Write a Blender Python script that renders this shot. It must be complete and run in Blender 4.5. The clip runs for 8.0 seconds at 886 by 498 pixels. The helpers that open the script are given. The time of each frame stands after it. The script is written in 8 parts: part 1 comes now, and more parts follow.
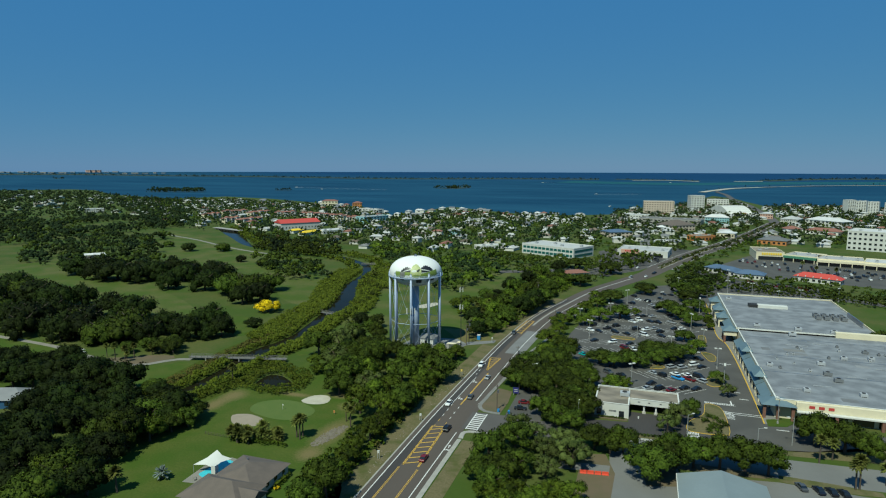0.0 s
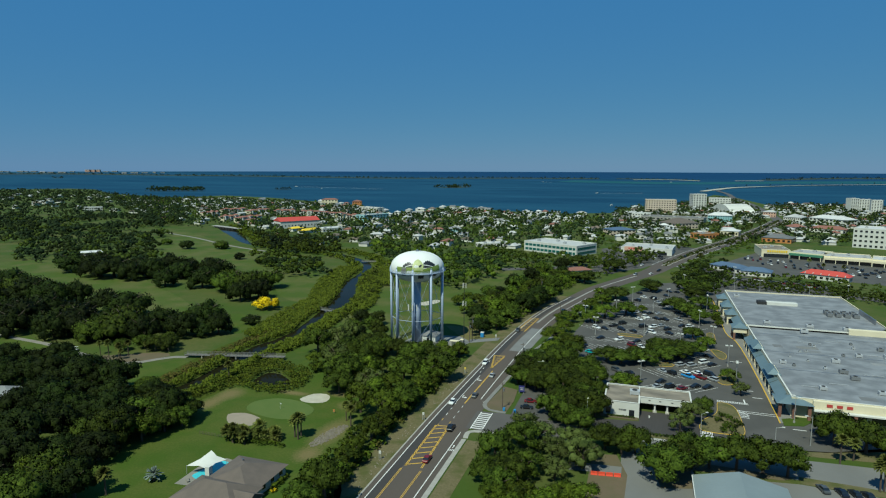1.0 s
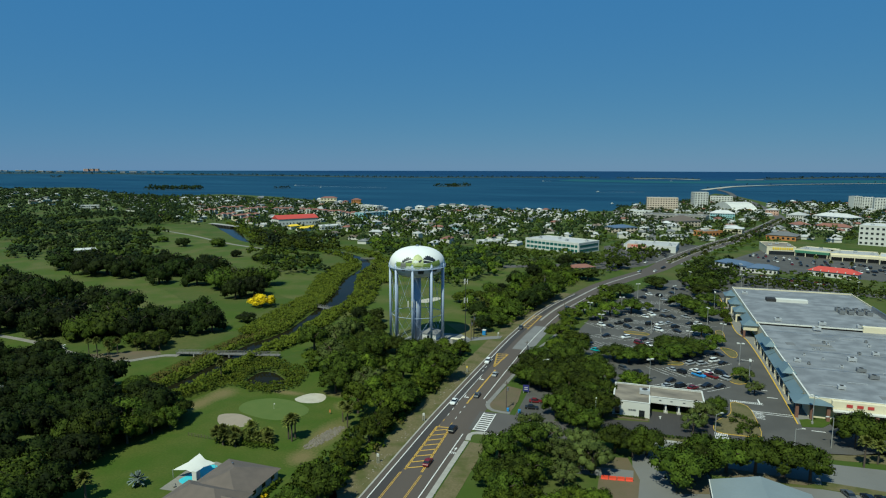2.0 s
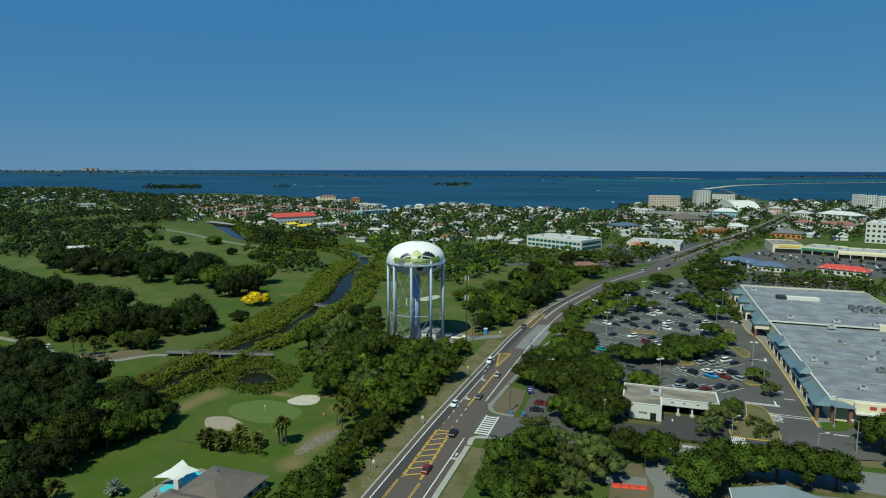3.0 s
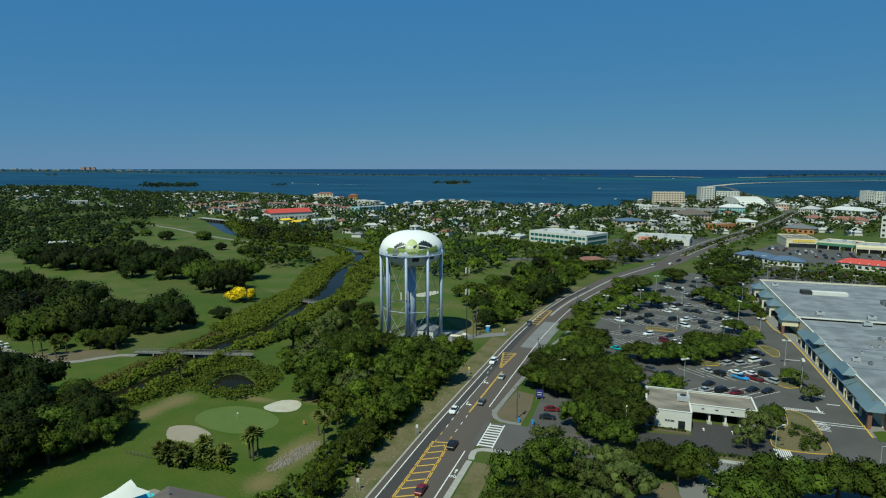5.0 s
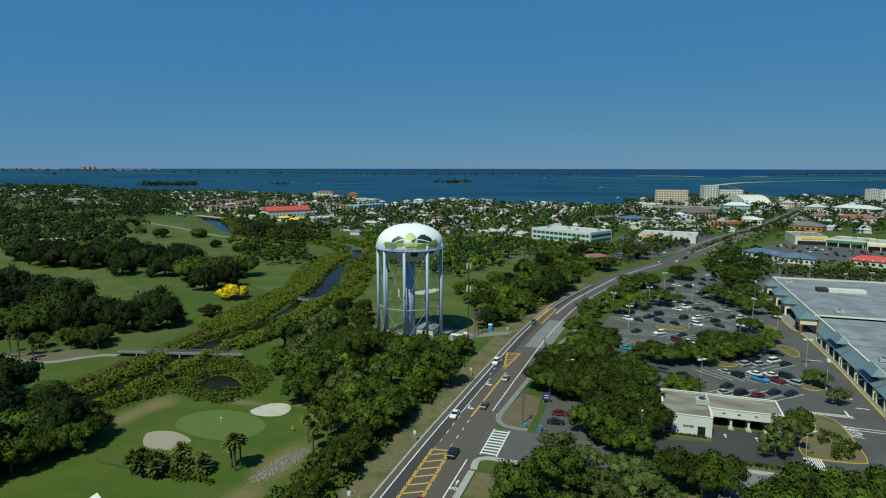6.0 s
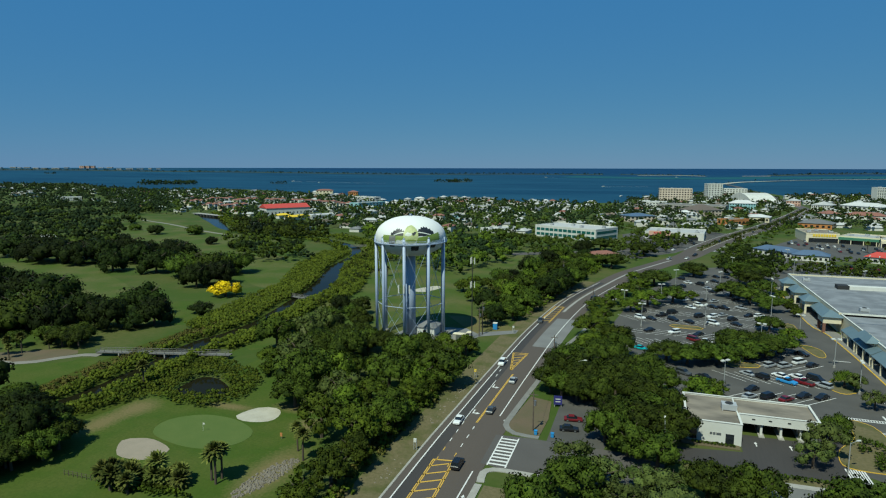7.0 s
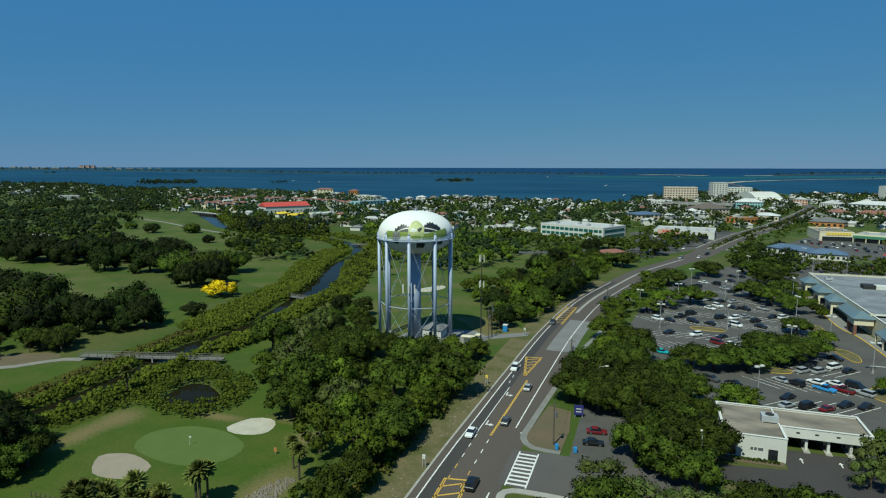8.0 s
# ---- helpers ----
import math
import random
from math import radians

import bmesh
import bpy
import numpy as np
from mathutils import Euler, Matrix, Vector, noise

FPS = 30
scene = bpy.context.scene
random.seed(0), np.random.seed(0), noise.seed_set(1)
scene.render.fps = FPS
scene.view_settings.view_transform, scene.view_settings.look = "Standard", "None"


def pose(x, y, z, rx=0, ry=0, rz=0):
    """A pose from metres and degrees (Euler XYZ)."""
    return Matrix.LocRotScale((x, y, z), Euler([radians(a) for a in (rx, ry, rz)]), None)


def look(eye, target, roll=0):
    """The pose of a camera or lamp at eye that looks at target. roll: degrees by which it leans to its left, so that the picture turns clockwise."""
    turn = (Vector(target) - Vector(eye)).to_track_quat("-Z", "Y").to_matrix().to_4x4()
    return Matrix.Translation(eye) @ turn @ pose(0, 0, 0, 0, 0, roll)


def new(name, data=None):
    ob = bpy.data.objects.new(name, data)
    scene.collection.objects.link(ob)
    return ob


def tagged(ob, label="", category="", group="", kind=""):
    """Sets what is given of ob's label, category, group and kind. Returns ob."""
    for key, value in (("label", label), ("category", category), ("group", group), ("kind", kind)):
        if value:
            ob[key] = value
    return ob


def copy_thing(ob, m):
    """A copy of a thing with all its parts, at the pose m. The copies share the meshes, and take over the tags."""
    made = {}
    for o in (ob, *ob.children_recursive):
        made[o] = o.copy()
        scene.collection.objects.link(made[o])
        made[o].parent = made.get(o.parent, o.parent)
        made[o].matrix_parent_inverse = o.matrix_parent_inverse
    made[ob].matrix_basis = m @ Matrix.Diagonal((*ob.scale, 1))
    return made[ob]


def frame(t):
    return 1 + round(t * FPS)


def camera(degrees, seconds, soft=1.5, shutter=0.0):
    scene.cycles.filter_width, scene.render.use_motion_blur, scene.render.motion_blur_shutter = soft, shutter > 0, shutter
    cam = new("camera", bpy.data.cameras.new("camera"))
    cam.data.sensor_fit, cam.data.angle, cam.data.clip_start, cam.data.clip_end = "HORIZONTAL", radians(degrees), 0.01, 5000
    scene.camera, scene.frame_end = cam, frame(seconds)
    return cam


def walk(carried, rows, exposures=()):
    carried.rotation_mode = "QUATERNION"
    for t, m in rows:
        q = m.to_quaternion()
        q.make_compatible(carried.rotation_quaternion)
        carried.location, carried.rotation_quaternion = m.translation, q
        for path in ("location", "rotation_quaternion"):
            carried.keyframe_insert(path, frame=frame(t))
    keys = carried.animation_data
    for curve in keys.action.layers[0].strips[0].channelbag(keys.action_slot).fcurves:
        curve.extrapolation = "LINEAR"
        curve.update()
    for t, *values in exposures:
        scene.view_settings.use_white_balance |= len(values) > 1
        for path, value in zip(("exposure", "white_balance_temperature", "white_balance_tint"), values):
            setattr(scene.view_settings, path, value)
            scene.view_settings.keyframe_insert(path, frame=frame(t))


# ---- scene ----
cam = camera(72.0, 8.0, soft=1.15)
ROWS = [
    (0, 0.00, 0.00, 90.00, 82.394, -0.133, 18.500),
    (0.5, -1.66, 2.88, 88.22, 82.400, -0.112, 18.492),
    (1, -3.59, 6.68, 86.51, 82.392, -0.127, 18.492),
    (1.5, -5.34, 10.78, 84.76, 82.365, -0.132, 18.456),
    (3, -10.47, 25.42, 79.45, 82.353, -0.107, 18.430),
    (3.5, -12.06, 30.60, 77.76, 82.334, -0.084, 18.415),
    (4, -13.90, 36.64, 75.60, 82.339, -0.088, 18.402),
    (4.5, -15.61, 42.49, 73.76, 82.338, -0.068, 18.390),
    (6, -21.21, 60.25, 67.92, 82.343, -0.068, 18.455),
    (6.5, -23.17, 66.27, 65.99, 82.330, -0.080, 18.510),
    (7, -25.93, 72.70, 63.83, 82.334, -0.099, 18.538),
    (7.5, -28.94, 78.51, 62.42, 82.321, -0.098, 18.578),
    (8, -32.48, 84.91, 60.95, 82.333, -0.097, 18.592),
]
walk(cam, [(t, pose(x, y, z, rx, ry, rz)) for t, x, y, z, rx, ry, rz in ROWS])

# ---- world, sun, exposure ----
SUN_UP, SUN_AROUND = 56.0, 192.0
world = bpy.data.worlds.new("world")
scene.world = world
world.use_nodes = True
wn = world.node_tree
sky = wn.nodes.new("ShaderNodeTexSky")
sky.sky_type = "NISHITA"
sky.sun_disc = False
sky.sun_elevation, sky.sun_rotation = radians(SUN_UP), radians(SUN_AROUND)
sky.altitude, sky.air_density, sky.dust_density, sky.ozone_density = 0.0, 1.0, 0.0, 3.0
tint = wn.nodes.new("ShaderNodeMix")
tint.data_type, tint.blend_type = "RGBA", "MULTIPLY"
tint.inputs["Factor"].default_value = 1.0
tint.inputs[7].default_value = (0.17, 0.192, 0.03, 1)
wn.links.new(sky.outputs[0], tint.inputs[6])
lift = wn.nodes.new("ShaderNodeMix")
lift.data_type, lift.blend_type = "RGBA", "ADD"
lift.inputs["Factor"].default_value = 1.0
lift.inputs[7].default_value = (0.3, 2.15, 5.75, 1)
wn.links.new(tint.outputs[2], lift.inputs[6])
wn.links.new(lift.outputs[2], wn.nodes["Background"].inputs[0])
wn.nodes["Background"].inputs[1].default_value = 0.07
sun_data = bpy.data.lights.new("sun", "SUN")
sun_data.energy, sun_data.angle, sun_data.color = 4.9, radians(0.55), (0.9, 1.0, 0.83)
sun = new("sun", sun_data)
sun.matrix_world = look(Vector((math.sin(radians(SUN_AROUND)) * math.cos(radians(SUN_UP)),
                                math.cos(radians(SUN_AROUND)) * math.cos(radians(SUN_UP)),
                                math.sin(radians(SUN_UP)))) * 300, (0, 0, 0))
scene.view_settings.exposure = 0.0

# ---- materials ----
def shader(name, rough=0.7, metal=0.0, spec=0.5):
    m = bpy.data.materials.new(name)
    m.use_nodes = True
    nt = m.node_tree
    b = nt.nodes["Principled BSDF"]
    b.inputs["Roughness"].default_value = rough
    b.inputs["Metallic"].default_value = metal
    b.inputs["Specular IOR Level"].default_value = spec
    return m, nt, b


def surface(name, colour, other=None, coarse=0.3, fine=4.0, rough=0.7, metal=0.0, bump=0.15, spec=0.5, vary=0.0,
            third=None, island=0.0, streak=None, contrast=(0.35, 0.65), dry=(), parched=(0.15, 0.115, 0.05)):
    """Two-scale mottled paint, stone, soil and so on. coarse and fine are noise scales per metre."""
    m, nt, b = shader(name, rough, metal, spec)
    new_node, link = nt.nodes.new, nt.links.new
    other = other or tuple(c * 0.72 for c in colour)
    third = third or tuple(c * 0.85 for c in colour)
    geo = new_node("ShaderNodeNewGeometry")
    where = geo.outputs["Position"]
    if streak:
        stretch = new_node("ShaderNodeVectorMath")
        stretch.operation = "MULTIPLY"
        stretch.inputs[1].default_value = streak
        link(where, stretch.inputs[0])
        where = stretch.outputs[0]
    big, small = new_node("ShaderNodeTexNoise"), new_node("ShaderNodeTexNoise")
    for n, s, d in ((big, coarse, 5.0), (small, fine, 4.0)):
        link(where, n.inputs["Vector"])
        n.inputs["Scale"].default_value, n.inputs["Detail"].default_value = s, d
    ramp = new_node("ShaderNodeValToRGB")
    ramp.color_ramp.elements[0].position, ramp.color_ramp.elements[1].position = contrast
    ramp.color_ramp.elements[0].color = (*colour, 1)
    ramp.color_ramp.elements[1].color = (*other, 1)
    link(big.outputs["Fac"], ramp.inputs[0])
    mix = new_node("ShaderNodeMix")
    mix.data_type = "RGBA"
    link(small.outputs["Fac"], mix.inputs["Factor"])
    link(ramp.outputs[0], mix.inputs[6])
    mix.inputs[7].default_value = (*third, 1)
    out = mix.outputs[2]
    for x, y, rx, ry in dry:
        # a worn patch of ground with a soft, ragged edge
        shift, size, far, rag, edge, blend = (new_node("ShaderNode" + k) for k in ("VectorMath", "VectorMath", "VectorMath", "Math", "MapRange", "Mix"))
        shift.operation, size.operation, far.operation, rag.operation = "SUBTRACT", "MULTIPLY", "LENGTH", "MULTIPLY_ADD"
        shift.inputs[1].default_value, size.inputs[1].default_value = (x, y, 0), (1 / rx, 1 / ry, 0)
        link(geo.outputs["Position"], shift.inputs[0])
        link(shift.outputs[0], size.inputs[0])
        link(size.outputs[0], far.inputs[0])
        link(small.outputs["Fac"], rag.inputs[0])
        rag.inputs[1].default_value = 0.9
        link(far.outputs["Value"], rag.inputs[2])
        edge.inputs[1].default_value, edge.inputs[2].default_value = 0.75, 1.5
        edge.inputs[3].default_value, edge.inputs[4].default_value = 0.85, 0.0
        link(rag.outputs[0], edge.inputs[0])
        blend.data_type = "RGBA"
        link(edge.outputs[0], blend.inputs["Factor"])
        link(out, blend.inputs[6])
        blend.inputs[7].default_value = (*parched, 1)
        out = blend.outputs[2]
    if vary or island:
        hsv = new_node("ShaderNodeHueSaturation")
        span = new_node("ShaderNodeMapRange")
        src = geo.outputs["Random Per Island"] if island else new_node("ShaderNodeObjectInfo").outputs["Random"]
        v = island or vary
        span.inputs[3].default_value, span.inputs[4].default_value = 1 - v, 1 + v
        link(src, span.inputs[0])
        link(span.outputs[0], hsv.inputs["Value"])
        link(out, hsv.inputs["Color"])
        out = hsv.outputs[0]
    link(out, b.inputs["Base Color"])
    if bump:
        bn = new_node("ShaderNodeBump")
        bn.inputs["Strength"].default_value, bn.inputs["Distance"].default_value = bump, 0.3
        link(small.outputs["Fac"], bn.inputs["Height"])
        link(bn.outputs[0], b.inputs["Normal"])
    return m


def foliage(name, dark, light, hue=0.014):
    """Leaves: tint by tree and by leaf, patches of newer growth."""
    m, nt, b = shader(name, 0.7, 0.0, 0.08)
    new_node, link = nt.nodes.new, nt.links.new
    geo, info = new_node("ShaderNodeNewGeometry"), new_node("ShaderNodeObjectInfo")
    patch = new_node("ShaderNodeTexNoise")
    patch.inputs["Scale"].default_value = 0.35
    patch.inputs["Detail"].default_value = 3
    link(geo.outputs["Position"], patch.inputs["Vector"])
    add = new_node("ShaderNodeMath")
    add.operation = "MULTIPLY_ADD"
    link(geo.outputs["Random Per Island"], add.inputs[0])
    add.inputs[1].default_value = 0.3
    link(patch.outputs["Fac"], add.inputs[2])
    ramp = new_node("ShaderNodeValToRGB")
    e = ramp.color_ramp.elements
    e[0].position, e[1].position = 0.36, 0.92
    e[0].color, e[1].color = (*dark, 1), (*light, 1)
    link(add.outputs[0], ramp.inputs[0])
    hsv = new_node("ShaderNodeHueSaturation")
    span, tilt = new_node("ShaderNodeMapRange"), new_node("ShaderNodeMapRange")
    span.inputs[3].default_value, span.inputs[4].default_value = 0.5, 1.25
    tilt.inputs[3].default_value, tilt.inputs[4].default_value = 0.5 - hue, 0.5 + hue * 0.6
    link(info.outputs["Random"], span.inputs[0])
    link(info.outputs["Random"], tilt.inputs[0])
    link(span.outputs[0], hsv.inputs["Value"])
    link(tilt.outputs[0], hsv.inputs["Hue"])
    link(ramp.outputs[0], hsv.inputs["Color"])
    twig, speck, grain, relief = (new_node("ShaderNode" + k) for k in ("TexNoise", "MapRange", "Mix", "Bump"))
    twig.inputs["Scale"].default_value, twig.inputs["Detail"].default_value, twig.inputs["Roughness"].default_value = 5.0, 4, 0.7
    link(geo.outputs["Position"], twig.inputs["Vector"])
    speck.inputs[1].default_value, speck.inputs[2].default_value = 0.35, 0.68
    speck.inputs[3].default_value, speck.inputs[4].default_value = 0.76, 1.16
    link(twig.outputs["Fac"], speck.inputs[0])
    grain.data_type, grain.blend_type = "RGBA", "MULTIPLY"
    grain.inputs["Factor"].default_value = 1.0
    link(hsv.outputs[0], grain.inputs[6])
    link(speck.outputs[0], grain.inputs[7])
    link(grain.outputs[2], b.inputs["Base Color"])
    relief.inputs["Strength"].default_value, relief.inputs["Distance"].default_value = 0.4, 0.3
    link(twig.outputs["Fac"], relief.inputs["Height"])
    link(relief.outputs[0], b.inputs["Normal"])
    return m


def paint(name, colour, rough=0.5, metal=0.0, vary=0.0):
    return surface(name, colour, tuple(c * 0.8 for c in colour), 0.6, 6.0, rough, metal, 0.03, third=tuple(min(1, c * 0.92) for c in colour), vary=vary)


def water(name, deep, shallow, scale, rough, spec=0.5, ripple=0.25, offshore=None):
    m, nt, b = shader(name, rough, 0.0, spec)
    new_node, link = nt.nodes.new, nt.links.new
    geo, n, r, w, bn = (new_node(k) for k in ("ShaderNodeNewGeometry", "ShaderNodeTexNoise", "ShaderNodeValToRGB",
                                              "ShaderNodeTexNoise", "ShaderNodeBump"))
    stretch = new_node("ShaderNodeVectorMath")
    stretch.operation = "MULTIPLY"
    stretch.inputs[1].default_value = (0.35, 1.0, 1.0)
    link(geo.outputs["Position"], stretch.inputs[0])
    link(stretch.outputs[0], n.inputs["Vector"])
    n.inputs["Scale"].default_value, n.inputs["Detail"].default_value = scale, 6
    r.color_ramp.elements[0].position, r.color_ramp.elements[1].position = 0.35, 0.7
    r.color_ramp.elements[0].color, r.color_ramp.elements[1].color = (*deep, 1), (*shallow, 1)
    link(n.outputs["Fac"], r.inputs[0])
    out = r.outputs[0]
    if offshore:
        # deeper, bluer water past the barrier islands
        split, reach, wander, blend = (new_node("ShaderNode" + k) for k in ("SeparateXYZ", "MapRange", "Math", "Mix"))
        link(geo.outputs["Position"], split.inputs[0])
        wander.operation = "MULTIPLY_ADD"
        link(n.outputs["Fac"], wander.inputs[0])
        wander.inputs[1].default_value = 700
        link(split.outputs["Y"], wander.inputs[2])
        reach.inputs[1].default_value, reach.inputs[2].default_value = 3900, 4500
        link(wander.outputs[0], reach.inputs[0])
        blend.data_type = "RGBA"
        link(reach.outputs[0], blend.inputs["Factor"])
        link(out, blend.inputs[6])
        blend.inputs[7].default_value = (*offshore, 1)
        out = blend.outputs[2]
    link(out, b.inputs["Base Color"])
    link(geo.outputs["Position"], w.inputs["Vector"])
    w.inputs["Scale"].default_value, w.inputs["Detail"].default_value = 0.4, 5
    bn.inputs["Strength"].default_value, bn.inputs["Distance"].default_value = ripple, 0.4
    link(w.outputs["Fac"], bn.inputs["Height"])
    if ripple:
        link(bn.outputs[0], b.inputs["Normal"])
    return m


# the sea's diffuse blue stands in for sky reflected off wave slopes
SEA = water("sea_water", (0.0062, 0.038, 0.076), (0.013, 0.062, 0.108), 0.005, 0.6, 0.06, 0.0, (0.006, 0.035, 0.088))
CREEK = water("creek_water", (0.009, 0.009, 0.004), (0.014, 0.013, 0.006), 0.05, 0.1, 0.02, 0.03)
POOL = surface("pool_water", (0.05, 0.45, 0.5), (0.08, 0.55, 0.6), 0.4, 3, 0.1, 0, 0.05)
ROUGH_GRASS = surface("rough_grass", (0.046, 0.076, 0.011), (0.11, 0.095, 0.036), 0.03, 0.5, 0.9, third=(0.04, 0.066, 0.01), contrast=(0.42, 0.66), bump=0.5, spec=0.15)
FAIRWAY = surface("fairway_grass", (0.056, 0.088, 0.013), (0.125, 0.112, 0.042), 0.045, 0.8, 0.9, third=(0.046, 0.07, 0.011), contrast=(0.42, 0.62), bump=0.3, spec=0.15)
LAWN = surface("mown_grass", (0.048, 0.088, 0.009), (0.084, 0.1, 0.019), 0.09, 1.4, 0.9, third=(0.036, 0.06, 0.007), contrast=(0.38, 0.6), bump=0.3, spec=0.15, dry=((-153.5, 184, 4.5, 9), (-152.5, 194, 6, 8), (-112, 208, 8, 4), (-130, 203, 9, 2.5), (-107, 214, 4, 8), (-99, 176, 6, 14), (-104, 199, 5, 5), (-98, 160, 5, 6)))
GREEN = surface("putting_green_grass", (0.078, 0.115, 0.028), (0.098, 0.128, 0.034), 0.2, 3, 0.9, third=(0.07, 0.104, 0.026), bump=0.1, spec=0.15)
DRY_GRASS = surface("dry_grass", (0.15, 0.12, 0.05), (0.09, 0.11, 0.03), 0.15, 1.4, 0.9, third=(0.11, 0.09, 0.035), bump=0.4, spec=0.15)
VERGE = surface("verge_grass", (0.07, 0.083, 0.021), (0.165, 0.13, 0.072), 0.16, 1.3, 0.9, third=(0.075, 0.07, 0.028), contrast=(0.36, 0.54), bump=0.4, spec=0.15)
SAND = surface("white_sand", (0.37, 0.335, 0.265), (0.25, 0.22, 0.165), 0.3, 4, 0.95, third=(0.43, 0.395, 0.315))
DIRTY_SAND = surface("pinkish_sand", (0.25, 0.2, 0.145), (0.19, 0.16, 0.11), 0.3, 4, 0.95, third=(0.28, 0.225, 0.17))
SOIL = surface("bare_soil", (0.12, 0.085, 0.048), (0.08, 0.075, 0.03), 0.2, 2, 0.95)
RUBBLE = surface("grey_rubble", (0.27, 0.23, 0.18), (0.15, 0.12, 0.085), 0.6, 3, 0.95, bump=0.6, vary=0.25)
PATH = surface("pale_path", (0.22, 0.2, 0.165), (0.16, 0.145, 0.12), 0.2, 3, 0.9)
ASPHALT = surface("road_asphalt", (0.084, 0.064, 0.05), (0.064, 0.05, 0.04), 0.06, 2.5, 0.85, third=(0.074, 0.057, 0.045), streak=(1.0, 0.12, 1.0))
DARK_ASPHALT = surface("dark_asphalt", (0.038, 0.033, 0.031), (0.05, 0.043, 0.038), 0.07, 2.0, 0.85, streak=(1.0, 0.1, 1.0))
PALE_ASPHALT = surface("worn_concrete_paving", (0.18, 0.175, 0.165), (0.13, 0.125, 0.118), 0.15, 2.0, 0.85)
LOT = surface("parking_asphalt", (0.086, 0.079, 0.069), (0.05, 0.046, 0.04), 0.09, 1.8, 0.88, third=(0.066, 0.061, 0.053), contrast=(0.36, 0.62))
SIDE_STREET = surface("side_street_asphalt", (0.09, 0.08, 0.072), (0.066, 0.058, 0.052), 0.1, 2.0, 0.87)
STREET = surface("street_concrete", (0.155, 0.15, 0.138), (0.115, 0.112, 0.103), 0.08, 1.5, 0.88)
WALK = surface("shop_pavement_concrete", (0.2, 0.19, 0.17), (0.14, 0.132, 0.118), 0.4, 3, 0.85)
KERB = surface("kerb_concrete", (0.34, 0.32, 0.28), (0.24, 0.22, 0.19), 0.5, 4, 0.85)
WHITE_LINE = surface("white_road_paint", (0.7, 0.68, 0.64), (0.5, 0.48, 0.45), 0.8, 5, 0.7)
YELLOW_LINE = surface("yellow_road_paint", (0.62, 0.36, 0.05), (0.42, 0.25, 0.05), 0.8, 5, 0.7)
YELLOW_KERB = surface("yellow_kerb_paint", (0.65, 0.38, 0.03), (0.5, 0.3, 0.05), 0.8, 5, 0.7)
CONCRETE = surface("concrete", (0.32, 0.3, 0.27), (0.22, 0.21, 0.19), 0.3, 3, 0.85)
WHITE_WALL = surface("white_stucco", (0.6, 0.59, 0.54), (0.5, 0.49, 0.44), 0.25, 3, 0.85, bump=0.05)
CREAM_WALL = surface("cream_stucco", (0.68, 0.6, 0.42), (0.6, 0.52, 0.36), 0.2, 3, 0.85, bump=0.05)
FLAT_ROOF = surface("grey_membrane_roof", (0.24, 0.25, 0.262), (0.1, 0.106, 0.114), 0.2, 1.3, 0.8, third=(0.17, 0.176, 0.185), streak=(0.8, 1.0, 1.0), contrast=(0.36, 0.62))
TAN_ROOF = surface("stained_gravel_roof", (0.27, 0.225, 0.17), (0.07, 0.06, 0.048), 0.2, 1.0, 0.9, third=(0.18, 0.15, 0.115), streak=(0.5, 1.2, 1.0), contrast=(0.4, 0.64))
BLUE_METAL = surface("blue_grey_metal_roof", (0.15, 0.21, 0.23), (0.11, 0.16, 0.175), 0.2, 2, 0.45, 0.2)
TANK_WHITE = surface("tank_white_paint", (0.7, 0.7, 0.67), (0.62, 0.62, 0.59), 0.1, 0.7, 0.65, bump=0.02, third=(0.67, 0.67, 0.64), spec=0.25)
STEEL_BLUE = surface("pale_blue_steel_paint", (0.36, 0.43, 0.55), (0.3, 0.36, 0.48), 0.3, 2, 0.5, bump=0.02)
BARK = surface("bark", (0.09, 0.065, 0.045), (0.05, 0.038, 0.028), 1.0, 6, 0.95)
OAK = foliage("oak_leaves", (0.005, 0.012, 0.0012), (0.071, 0.103, 0.011))
BRIGHT = foliage("bright_leaves", (0.010, 0.024, 0.002), (0.102, 0.142, 0.012))
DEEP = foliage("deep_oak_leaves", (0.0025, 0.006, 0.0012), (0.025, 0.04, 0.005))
OLIVE = foliage("olive_leaves", (0.022, 0.034, 0.007), (0.105, 0.13, 0.032))
MANGROVE = foliage("mangrove_leaves", (0.024, 0.038, 0.003), (0.105, 0.127, 0.011))
BROWN_BRUSH = foliage("brown_green_brush", (0.045, 0.046, 0.01), (0.13, 0.115, 0.026))
# distant foliage: the blue of aerial haze is mixed into the leaf colour
HAZE_TINTED_LEAVES = foliage("haze_tinted_leaves", (0.006, 0.014, 0.005), (0.026, 0.045, 0.013))
BLOSSOM = foliage("yellow_blossom", (0.3, 0.2, 0.005), (0.8, 0.53, 0.012))
FROND = foliage("palm_fronds", (0.04, 0.058, 0.01), (0.17, 0.175, 0.04))
SILVER = foliage("silver_fronds", (0.1, 0.13, 0.11), (0.25, 0.3, 0.27), hue=0.0)
GLASS = shader("dark_glass", 0.08, 0.0, 0.8)[0]
GLASS.node_tree.nodes["Principled BSDF"].inputs["Base Color"].default_value = (0.012, 0.016, 0.02, 1)
RUBBER = paint("black_rubber", (0.012, 0.012, 0.012), 0.85)
DARK = paint("dark_shade", (0.02, 0.02, 0.02), 0.8)
CHROME = paint("grey_metal", (0.35, 0.36, 0.38), 0.35, 0.8)
POLE = paint("grey_pole", (0.4, 0.4, 0.38), 0.5, 0.3)
